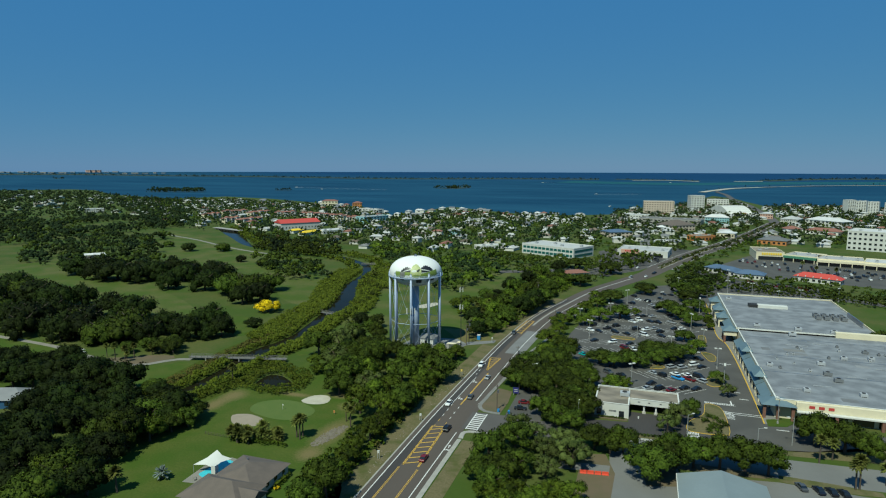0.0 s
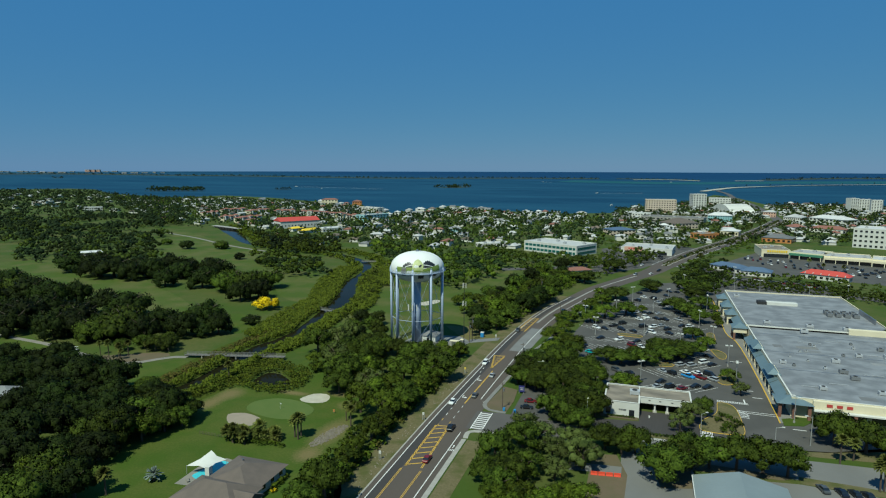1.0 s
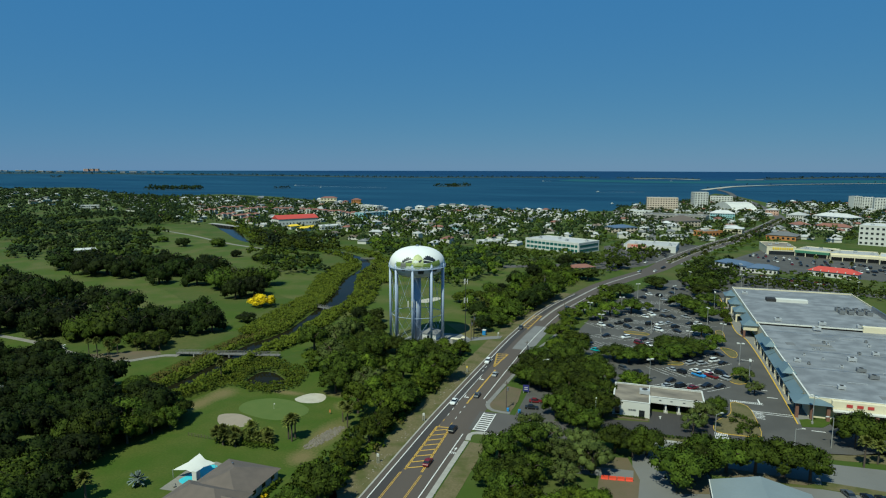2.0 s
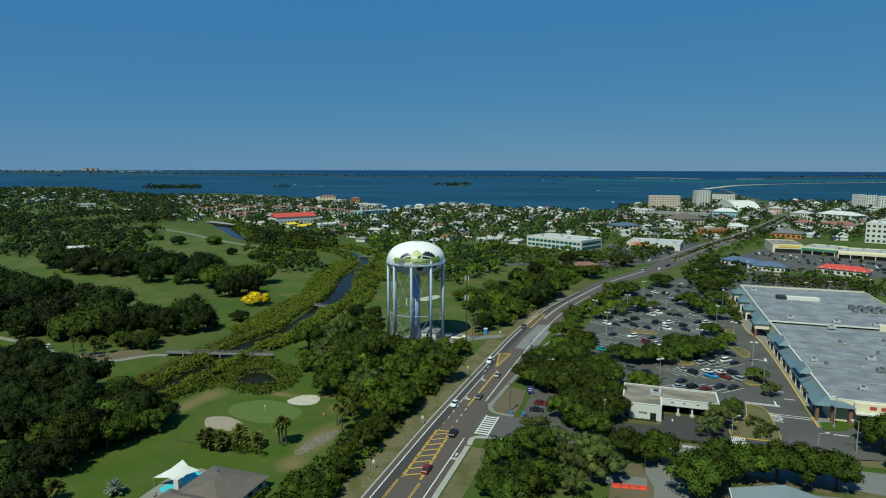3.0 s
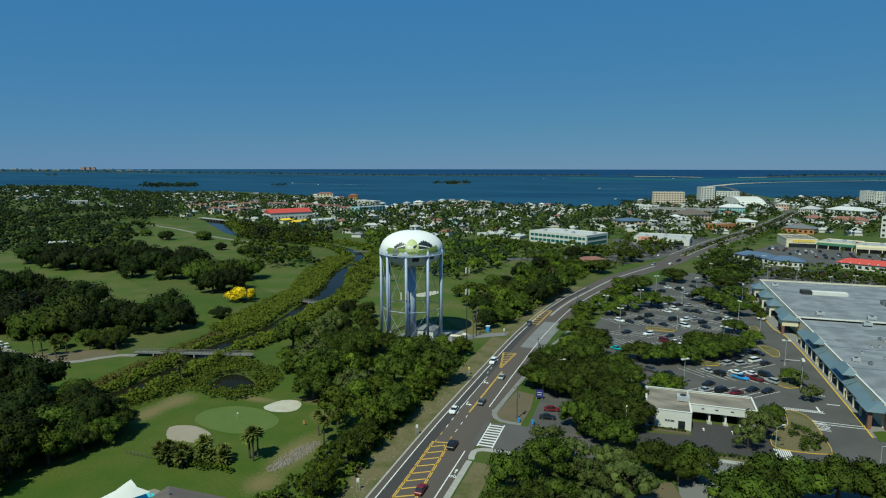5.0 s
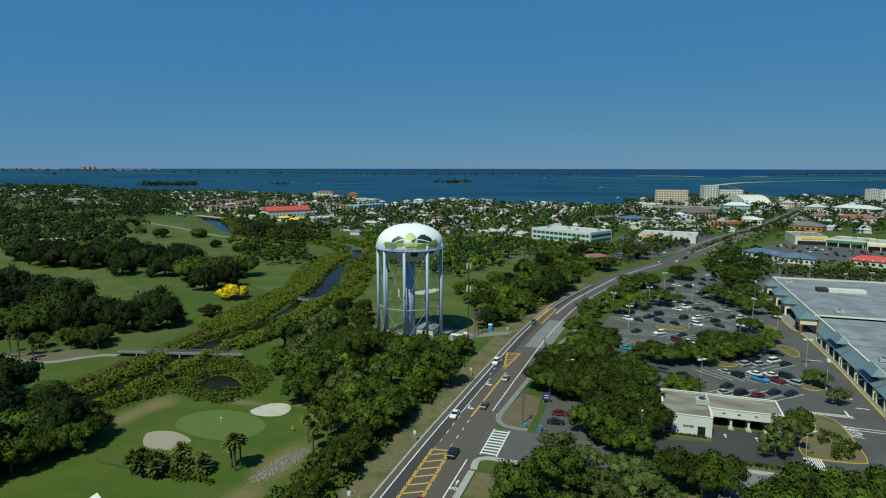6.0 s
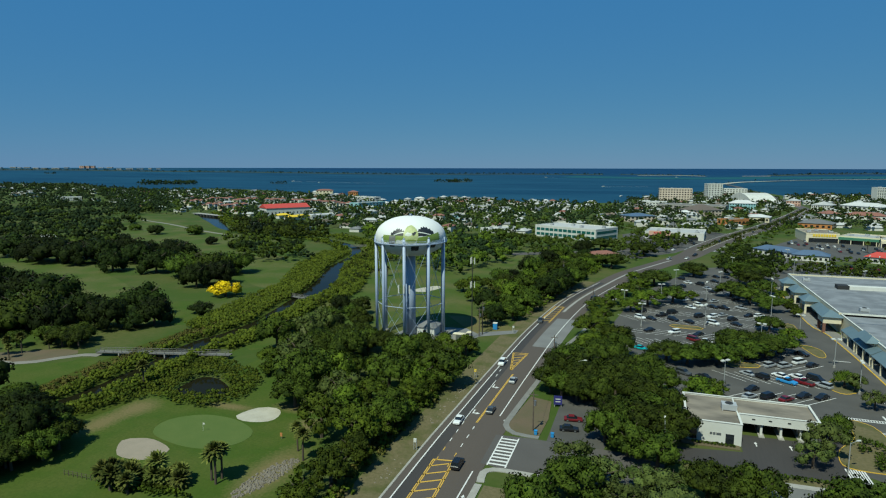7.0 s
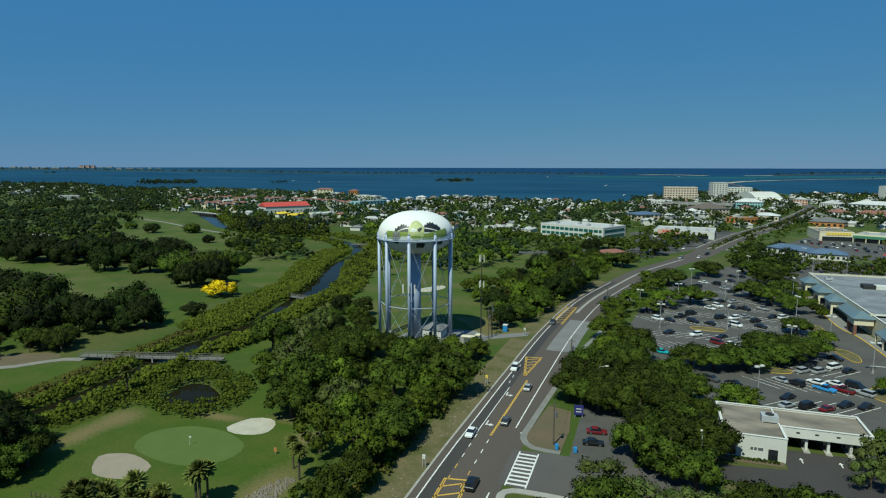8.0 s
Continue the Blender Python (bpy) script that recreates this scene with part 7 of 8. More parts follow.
for x, y in [(-3940, 2844), (-3925, 2865), (-3879, 2928), (-3866, 2945), (-3835, 2987), (-3729, 2965), (-3698, 2996), (-3653, 3040), (-3699, 3155), (-3566, 3306), (-3530, 3344), (-3332, 3234), (-3319, 3308), (-3288, 3366), (-3250, 3413), (-3212, 3451)]:
    shore_block(x, y, rng.uniform(18, 50), 16, rng.uniform(3, 7), CONCRETE, "distant white building across the bay")


def boat(x, y, heading, ln, wake):
    z = sea_level(x, y)
    t = thing("motor_boat", pose(x, y, z, 0, 0, heading), "white motor boat on the bay", "boat")
    sec = lambda u, w, zt: [(u, -w * 0.4, 0), (u, -w, zt), (u, w, zt), (u, w * 0.4, 0)]
    part("hull", loft([sec(ln / 2, 0.1, 1.8), sec(ln * 0.2, ln * 0.15, 1.5), sec(-ln / 2, ln * 0.15, 1.3)]), WHITE_WALL, t)
    part("cabin", boxes((-ln * 0.25, ln * 0.15, -ln * 0.1, ln * 0.1, 1.3, 3.0)), WHITE_WALL, t)
    if wake:
        bm = bmesh.new()
        a = [bm.verts.new(p) for p in ((-ln / 2, -ln * 0.2, 0.35), (-ln / 2, ln * 0.2, 0.35), (-wake, 2.4, 0.35), (-wake, -2.4, 0.35))]
        bm.faces.new(a[::-1])
        part("wake", bm, WAKE, t, "white foaming wake")


WAKE = surface("white_foam", (0.4, 0.45, 0.48), (0.12, 0.2, 0.26), 0.03, 0.3, 0.9, bump=0)
for (x, y), head, ln, wake in zip([(-1501, 2408), (-168.2, 2180), (-556, 3418), (-82.4, 1489), (-1284, 2252), (115.4, 3580)], (165, 200, 180, 60, 170, 0), (16, 12, 16, 10, 8, 14), (520, 160, 60, 0, 0, 0)):
    boat(x, y, head, ln, wake)

# ---- palms ----
def frond(bm, base, turn, lift, ln, width):
    """A folded fan leaf on a stalk: turn round the trunk, lift above the level, drooping at its tip."""
    c, s, up, out = math.cos(turn), math.sin(turn), math.sin(lift), math.cos(lift)
    rows = []
    for t, w in ((0.0, 0.06), (0.45, 0.5), (0.75, 1.0), (1.0, 0.25)):
        r, z, w = ln * t * out, ln * (t * up - 0.22 * t * t), width * w
        rows.append([bm.verts.new((base[0] + c * r - s * o, base[1] + s * r + c * o, base[2] + z - abs(o) * 0.45)) for o in (-w, 0, w)])
    for a, b in zip(rows, rows[1:]):
        bm.faces.new((a[0], a[1], b[1], b[0]))
        bm.faces.new((a[1], a[2], b[2], b[1]))


def palm_kind(name, label, height, count, ln, leafy, seed, girth=0.22):
    rng = random.Random(seed)
    t = thing(name, pose(0, 0, 0), label, "palm")
    bm = bmesh.new()
    tube(bm, (0, 0, -0.2), (0.15, 0.1, height), girth, girth * 0.8, 8)
    part("trunk", bm, BARK, t)
    bm = bmesh.new()
    for k in range(count):
        lift = math.radians(-40 + 125 * rng.random() ** 0.8)
        frond(bm, (0.15, 0.1, height - 0.1), k * 2.399, lift, ln * rng.uniform(0.75, 1.1), ln * rng.uniform(0.1, 0.16))
    part("crown", bm, leafy, t)
    return t


PALMS = [palm_kind("cabbage_palm", "cabbage palm with a round green crown", h, 170, 1.8, FROND, 90 + k) for k, h in enumerate((5.0, 6.5))]
SHRUB_PALMS = [palm_kind("palmetto", "low yellow-green palmetto shrub", h, 170, 1.75, FROND, 95 + k, 0.3) for k, h in enumerate((1.6, 2.6))]
SILVER_PALM = palm_kind("silver_palm", "silvery blue fan palm on the lawn", 2.2, 60, 2.6, SILVER, 99, 0.3)
plant(SILVER_PALM, -130.3, 132.5, 1.0)
row_of(PALMS, [(-136.5, 122.5), (-108.2, 169.2), (-106.4, 168.2), (-106.6, 170.4), (-162.6, 206.8), (53.8, 205.2), (58.1, 208.6), (59.4, 190.3), (60.5, 190.8), (68.5, 195.7), (55.1, 217.8)], 101, (1.1, 1.35))
row_of(SHRUB_PALMS, [(-127 + 1.45 * k, 164.2 + 0.25 * k + 1.5 * math.sin(k * 1.7)) for k in range(11)] + [(-127.5 + 1.4 * k, 160.8 + 1.2 * math.sin(k * 2.3)) for k in range(6)], 102, (1.05, 1.5))
row_of(PALMS, [(-233.3, 213.7), (-230.4, 216.5), (-227.7, 219.2), (-223.7, 226.2), (-226.9, 214.1), (-241.3, 216.4), (-269.3, 228.6), (-263.6, 228.4), (-95.4, 351.8), (-90, 344.8), (-91.8, 365.5), (-169, 397.6), (-137.5, 454.7), (-86, 262.4)], 103, (0.8, 1.1))
row_of(PALMS, [(-86.3, 302.5), (-85.7, 308.8), (-84.8, 314.5), (-212.7, 458.6), (-208.9, 446.4), (-98.5, 186.2), (-95, 182.6)], 104, (0.8, 1.1))
row_of(PALMS, [(-17, 870), (14.1, 1064), (32.7, 1105), (52.1, 1136), (65.4, 1129), (140.4, 1057), (148.8, 953), (153.5, 895), (44.8, 608), (132.7, 606), (140.8, 593), (153, 583)], 105, (0.9, 1.2))
hedge([(-127.5 + 1.15 * k, 159.6 + 0.14 * k + 0.5 * math.sin(k)) for k in range(18)], 106, 1.1, "dark green shrubs beneath palmettos on the lawn", BRIGHT)
hedge([(-124.5 + 1.1 * k, 162.4) for k in range(12)], 107, 1.0, "dark green shrubs beneath palmettos on the lawn", BRIGHT)
hedge([(-13.5 + 0.8 * k, 219.8) for k in range(12)], 108, 0.55)
hedge([(-16 + 1.1 * k, 207.6) for k in range(28)], 109, 0.8, "clipped dark green hedge along the street")
for k, (x, y) in enumerate(((24, 221), (27, 222), (29, 224.5), (26, 218.5), (23, 217.5))):
    hedge([(x, y), (x + 1, y + 0.5), (x + 0.4, y + 1.2)], 110 + k, 1.2, "rounded dark green shrub on a traffic island")
blossom = tree_kind("blossom_tree", "yellow flowering tree beside the fairway", BLOSSOM, 120, 8.5, 9.5, 14, 1100, 0.6)
plant(blossom, -222.4, 319.9, 0.98, 0, 0, 0.95)
bare = tree_kind("sparse_tree", "sparse grey-green tree with bare limbs", OLIVE, 121, 5.5, 10.0, 22, 1100, 0.2, 1, 0.1)
plant(bare, *[(-18, 177.8)][0], 1.15)

# ---- traffic islands and kerbs of the car park ----
for k, pts in enumerate(([(16.6, 218.1), (20.8, 216.3), (28.4, 217.1), (30.5, 220.5), (30.2, 240.3), (27.5, 245.2), (24.6, 245.2), (23, 234), (18, 226)], [(27.4, 268), (30, 266.4), (34, 270), (34.4, 277), (32.6, 280), (29, 277.6), (26.6, 273)], [(31, 303), (33.6, 303.4), (34.4, 311), (32, 316), (28.6, 316.6), (29, 312)],
                         [(-14, 329), (-4, 328), (-4, 332), (-14, 333)], [(29, 334), (32, 334), (32.5, 348), (29.5, 348)],
                         [(2, 283), (10, 284), (10, 288), (2, 287)])):
    line = curve(pts, 1.5, True)
    isle = setting("traffic_island", prism(line, 0, 0.14), VERGE, "grass traffic island with a yellow kerb")
    part("kerb", ribbon(line + line[:1], 0.08, 0.08, 0.2, 0.2), YELLOW_KERB, isle, "yellow painted kerb")
pave = setting("pavement", ribbon(curve([(45.4, 232), (45.6, 250), (45.6, 300), (44.5, 335), (41.5, 352), (43, 400), (43.5, 436)], 4), 2.4, 2.4, 0.18, 0.2), WALK, "concrete shop pavement with a yellow kerb")
part("kerb", ribbon(curve([(42.9, 232), (43.1, 250), (43.1, 300), (41.9, 335), (38.9, 352), (39.8, 400), (40.3, 436)], 4), 0.2, 0.2, 0.21, 0.2), YELLOW_KERB, pave, "yellow painted kerb")
setting("marking", boxes((31, 45, 239.2, 239.45, 0.05, 0.067), (30.6, 43, 237.6, 237.85, 0.05, 0.067), (37.7, 41.2, 254.7, 255.1, 0.05, 0.067), (33.9, 34.4, 247.3, 251.5, 0.05, 0.068), (46, 50, 227.6, 228.0, 0.05, 0.067), (34, 39, 262, 262.4, 0.05, 0.067), (35, 40, 300, 300.4, 0.05, 0.067)), WHITE_LINE, "white painted lane markings on asphalt")
setting("lawn", prism([(43.8, 230), (50, 231.5), (53, 235.5), (47, 237.4), (44, 236)], 0, 0.2), LAWN, "small grass corner bed")


# ---- lamps, poles and signs ----
def lamp_kind():
    t = thing("parking_lamp", pose(0, 0, 0), "tall grey car park lamp with two white heads", "street lamp", "car park lamps")
    bm = bmesh.new()
    tube(bm, (0, 0, 0), (0, 0, 0.9), 0.35, 0.35, 10)
    part("base", bm, CONCRETE, t)
    bm = bmesh.new()
    tube(bm, (0, 0, 0.9), (0, 0, 9.6), 0.13, 0.09, 8)
    part("pole", bm, POLE, t)
    bm = bmesh.new()
    tube(bm, (-0.9, 0, 9.4), (0.9, 0, 9.4), 0.06, n=6)
    part("arm", bm, POLE, t)
    for x in (-0.95, 0.95):
        part("lamp_head", boxes((x - 0.55, x + 0.55, -0.4, 0.4, 9.35, 9.7)), WHITE_WALL, t)
    return t


LAMP = lamp_kind()
for k, (x, y) in enumerate(((-26.2, 326), (-9.8, 417), (-2, 332), (26.3, 359), (30, 325), (33.2, 292), (-3, 257), (2.7, 385), (24.6, 477), (58, 477), (73.2, 471), (85, 446), (33.5, 268), (47.4, 233.5), (14, 306), (-18, 372), (12, 418), (34, 405), (64, 528), (-34, 352), (100, 455), (126, 470))):
    plant(LAMP, x, y, 1.0, (k * 37) % 180)


def street_lamp(x, y, h, turn):
    t = thing("street_lamp", pose(x, y, 0, 0, 0, turn), "grey street lamp with a single arm", "street lamp")
    bm = bmesh.new()
    tube(bm, (0, 0, -0.1), (0, 0, h), 0.14, 0.09, 8)
    part("pole", bm, POLE, t)
    bm = bmesh.new()
    tube(bm, (0, 0, h - 0.2), (1.8, 0, h + 0.3), 0.05, n=6)
    part("arm", bm, POLE, t)
    part("lamp_head", boxes((1.5, 2.4, -0.2, 0.2, h + 0.2, h + 0.4)), WHITE_WALL, t)


for x, y, h, a in ((48.5, 216, 9.5, 200), (16.4, 214, 7, 30), (-43, 248, 8, 0), (-20, 213, 7, 90), (36.9, 207.4, 8, 0)):
    street_lamp(x, y, h, a)


def utility_pole(x, y, h, arms, label="weathered wooden utility pole with a crossarm", tone=None):
    t = thing("utility_pole", pose(x, y, 0), label, "utility pole")
    bm = bmesh.new()
    tube(bm, (0, 0, -0.2), (0, 0, h), 0.2, 0.13, 8)
    part("pole", bm, tone or WOOD_POLE, t)
    if arms:
        for z in arms:
            part("crossarm", boxes((-1.1, 1.1, -0.07, 0.07, z, z + 0.15)), WOOD_POLE, t)
        bm = bmesh.new()
        tube(bm, (0.4, 0, h - 3.4), (0.4, 0, h - 2.2), 0.3, n=10)
        part("transformer", bm, CHROME, t, "grey transformer can")
    return t


for x, y, h in ((-83.9, 293.6, 13), (-84.5, 291, 11), (-50.0, 213.8, 10), (-47, 345, 11), (-70, 420, 11), (-52, 262, 11)):
    utility_pole(x, y, h, (h - 0.8,))
mast = utility_pole(-86.4, 287.4, 31, (), "tall dark antenna mast beside the tower", DARK)
for z in (20.5, 29.5):
    for k in range(3):
        a = 2 * math.pi * k / 3
        part("antenna", boxes((0.9 * math.cos(a) - 0.12, 0.9 * math.cos(a) + 0.12, 0.9 * math.sin(a) - 0.12, 0.9 * math.sin(a) + 0.12, z - 1.2, z + 1.2)), WHITE_WALL, mast, "white panel antenna")
        bm = bmesh.new()
        tube(bm, (0, 0, z), (0.9 * math.cos(a), 0.9 * math.sin(a), z), 0.06, n=5)
        part("bracket", bm, POLE, mast)


def cable(points, sag, name="overhead_cable"):
    bm = bmesh.new()
    for (xa, ya, za), (xb, yb, zb) in zip(points, points[1:]):
        prev = None
        for k in range(13):
            t = k / 12
            p = (xa + (xb - xa) * t, ya + (yb - ya) * t, za + (zb - za) * t - sag * 4 * t * (1 - t))
            if prev:
                tube(bm, prev, p, 0.02, n=4)
            prev = p
    return tagged(part(name, bm, RUBBER, None), "thin black overhead cable between poles", "cable")


cable([(-52, 262, 10.2), (-47, 345, 10.2)], 1.0)
cable([(-50, 213.8, 9.2), (-52, 262, 10.2)], 0.8)

BLUE_SIGN = paint("deep_blue_sign", (0.03, 0.03, 0.16))
SIGN_GREEN = paint("green_sign", (0.02, 0.3, 0.24))
BIN_BLUE = paint("bright_blue_plastic", (0.02, 0.22, 0.5))


def sign_board(x, y, w, h, low, material, label, turn=0.0):
    t = thing("sign", pose(x, y, 0, 0, 0, turn), label, "sign")
    part("panel", boxes((-w / 2, w / 2, -0.15, 0.15, low, low + h)), material, t)
    for s in (-w * 0.4, w * 0.4):
        part("post", boxes((s - 0.08, s + 0.08, -0.08, 0.08, 0, low)), POLE, t)
    for k in range(2):
        part("text_bar", boxes((-w * 0.3, w * 0.3, -0.17, -0.155, low + h * (0.3 + 0.3 * k), low + h * (0.4 + 0.3 * k))), WHITE_WALL, t)


sign_board(-46.4, 231, 2.2, 2.4, 0.7, BLUE_SIGN, "deep blue roadside sign on a white base", 10)
sign_board(-46, 346, 5.5, 2.2, 1.0, SIGN_GREEN, "teal roadside sign by the car park", 0)
for x, y, c in ((-75.9, 164.2, WHITE_WALL), (-73.6, 195.3, WHITE_WALL), (-73.5, 246, YELLOW), (-73.2, 300, WHITE_WALL)):
    sign_board(x, y, 0.7, 0.8, 1.9, c, "small roadside sign on a thin post")
for x, y in ((-49, 211.9), (-45, 211.7)):
    t = thing("recycling_bin", pose(x, y, 0.1), "bright blue plastic bin on the pavement", "bin")
    part("body", boxes((-0.35, 0.35, -0.35, 0.35, 0.08, 1.0)), BIN_BLUE, t)
    part("lid", boxes((-0.4, 0.4, -0.4, 0.4, 1.0, 1.12)), BIN_BLUE, t)
t = thing("portable_toilet", pose(-81, 302.5, 0), "bright blue portable toilet on the grass verge", "portable toilet")
part("cabin", boxes((-0.8, 0.8, -0.8, 0.8, 0.1, 2.5)), BIN_BLUE, t)
part("roof", boxes((-0.85, 0.85, -0.85, 0.85, 2.5, 2.75)), WHITE_WALL, t, "white roof")
part("door", boxes((-0.5, 0.5, -0.84, -0.8, 0.2, 2.2)), BIN_BLUE, t)

# ---- yard beneath the tower ----
setting("yard", prism([(-118, 272), (-104, 274), (-86, 284), (-84, 292), (-92, 300), (-101, 299), (-114, 296)], 0, 0.09), PALE_ASPHALT, "pale concrete yard beneath the water tower")
setting("verge", prism([(-92, 300), (-84, 292), (-74, 300), (-74, 306), (-88, 322), (-106, 318)], 0, 0.07), DRY_GRASS, "dry brown grass beside the tower yard")
setting("drive", prism([(-85, 290), (-72, 299), (-72, 304), (-86, 296)], 0, 0.1), PALE_ASPHALT, "short concrete drive to the tower yard")
t = thing("pump_house", pose(-104.5, 289.5, 0), "small grey pump house beneath the water tower", "shed")
part("wall", boxes((-4, 4, -4.5, 4.5, 0, 3.2)), WHITE_WALL, t)
part("roof", hip(-4, 4, -4.5, 4.5, 3.2, 5.0, 0.4, False), ROOF_GREY, t, "grey hip roof")
part("door", boxes((-0.6, 0.6, -4.56, -4.5, 0, 2.2)), DARK, t)
for x, y, w, h in ((-90, 283.5, 4.5, 2.4), (-94.5, 281, 3.0, 2.0), (-88, 289.5, 1.6, 1.6)):
    t = thing("equipment_cabinet", pose(x, y, 0), "pale equipment cabinet in the tower yard", "cabinet")
    part("body", boxes((-w / 2, w / 2, -1.2, 1.2, 0.1, h)), CONCRETE, t)
    part("top", boxes((-w / 2 - 0.1, w / 2 + 0.1, -1.3, 1.3, h, h + 0.15)), CREAM_WALL, t)
    part("door", boxes((-w / 4, w / 4, -1.24, -1.2, 0.2, h - 0.2)), CHROME, t)


# ---- golf course: bridges, flag, carts, fence ----
GREY_TIMBER = surface("grey_weathered_timber", (0.17, 0.16, 0.14), (0.12, 0.11, 0.1), 0.5, 3, 0.9)


def bridge(ends, width, z, label, rail=True):
    (xa, ya), (xb, yb) = ends
    ln, a = math.hypot(xb - xa, yb - ya), math.degrees(math.atan2(yb - ya, xb - xa))
    t = thing("bridge", pose(xa, ya, 0, 0, 0, a), label, "bridge")
    part("deck", boxes((0, ln, -width / 2, width / 2, z - 0.16, z)), GREY_TIMBER if rail else CONCRETE, t)
    if rail:
        part("beam", boxes((0, ln, -width / 2 + 0.3, -width / 2 + 0.6, z - 0.5, z - 0.16), (0, ln, width / 2 - 0.6, width / 2 - 0.3, z - 0.5, z - 0.16)), WOOD_POLE, t)
    for s in (-1, 1):
        y = s * (width / 2 - 0.1)
        if rail:
            part("rail", boxes((0, ln, y - 0.06, y + 0.06, z + 1.0, z + 1.12), (0, ln, y - 0.04, y + 0.04, z + 0.5, z + 0.58)), GREY_TIMBER, t, "grey timber rail")
            for k in range(int(ln / 3) + 1):
                part("post", boxes((3 * k, 3 * k + 0.14, y - 0.08, y + 0.08, z, z + 1.12)), GREY_TIMBER, t)
    for k in range(1, int(ln / 8)):
        part("pier", boxes((8 * k - 0.2, 8 * k + 0.2, -width / 2, width / 2, -0.5, z - 0.16)), CONCRETE, t)
    return t


bridge([(-201, 226), (-156, 237.5)], 2.6, 1.5, "long pale timber golf cart bridge over the creek")
bridge([(-191, 327), (-173, 322.5)], 2.4, 1.2, "small grey bridge over the creek")
bridge([(-599, 739), (-533, 712)], 10, 2.5, "low white road bridge over the creek", False)
bridge([(-248.7, 506), (-234.8, 510)], 2.4, 1.2, "small bridge over the upper creek")
for x, y, c in ((-105.6, 190.4, SIGN_RED),):
    t = thing("marker_flag", pose(x, y, 0.03), "small orange-red marker by the putting green", "flag")
    bm = bmesh.new()
    tube(bm, (0, 0, 0), (0, 0, 1.5), 0.04, n=6)
    part("stick", bm, POLE, t)
    part("cloth", boxes((-0.3, 0.3, -0.05, 0.05, 0.6, 1.5)), ORANGE_WALL, t, "orange-red cloth")
t = thing("pin_flag", pose(-126, 188, 0.08), "thin white pin in the putting green", "flag")
bm = bmesh.new()
tube(bm, (0, 0, 0), (0, 0, 2.1), 0.03, n=6)
part("stick", bm, WHITE_WALL, t)
part("cloth", boxes((0, 0.5, -0.02, 0.02, 1.7, 2.1)), WHITE_WALL, t)


def golf_cart(x, y, turn):
    t = thing("golf_cart", pose(x, y, 0.07, 0, 0, turn), "white golf cart with a roof on the path", "golf cart")
    part("body", loft([[(u, -0.6, 0.25), (u, -0.6, z), (u, 0.6, z), (u, 0.6, 0.25)] for u, z in ((1.2, 0.6), (0.6, 0.9), (0.3, 0.5), (-0.4, 0.5), (-0.5, 0.8), (-1.2, 0.75))]), WHITE_WALL, t)
    part("roof", boxes((-0.9, 0.7, -0.65, 0.65, 1.8, 1.88)), WHITE_WALL, t)
    for u in (-0.8, 0.6):
        for v in (-0.58, 0.58):
            part("post", boxes((u - 0.03, u + 0.03, v - 0.03, v + 0.03, 0.7, 1.8)), POLE, t)
    for u in (-0.8, 0.8):
        for v in (-0.55, 0.55):
            k = new("wheel", TYRE)
            k.parent, k.matrix_basis = t, pose(u, v, 0.25) @ Matrix.Scale(0.7, 4)


for x, y, a in ((-266.7, 219.2, 170), (-262.4, 218.7, 165), (-257.4, 217.5, 165)):
    golf_cart(x, y, a)
fence = thing("fence", pose(-138.8, 161.2, 0), "low dark wire fence at the edge of the lawn", "fence")
for k in range(9):
    part("post", boxes((1.2 * k - 0.05, 1.2 * k + 0.05, -0.05, 0.05, 0, 1.2)), WOOD_POLE, fence)
part("wire", boxes((0, 9.6, -0.015, 0.015, 1.05, 1.1), (0, 9.6, -0.015, 0.015, 0.55, 0.6)), WOOD_POLE, fence)
rng = random.Random(130)
V, F = [], []
for _ in range(1500):
    x, y, s = rng.uniform(-103, -94), rng.uniform(165, 183), rng.uniform(0.1, 0.36)
    if abs(x + 98.3 - 0.17 * (y - 174)) > 2.7 * rng.uniform(0.55, 1.1) * math.sqrt(max(0.0, 1 - ((y - 174) / 9) ** 2)):
        continue
    n = len(V)
    V += [(x + s * u * rng.uniform(0.6, 1), y + s * v * rng.uniform(0.6, 1), 0.03 + s * w) for u, v, w in ((-1, -1, 0), (1, -1, 0), (1, 1, 0), (-1, 1, 0), (-0.6, -0.6, 0.8), (0.6, -0.6, 0.7), (0.6, 0.6, 0.8), (-0.6, 0.6, 0.7))]
    F += [[i + n for i in f] for f in ((4, 5, 6, 7), (0, 1, 5, 4), (1, 2, 6, 5), (2, 3, 7, 6), (3, 0, 4, 7))]
tagged(new("rubble", mesh_of("rubble", V, F, RUBBLE)), "scattered pale rubble on dry ground", "rubble", "", "stuff")


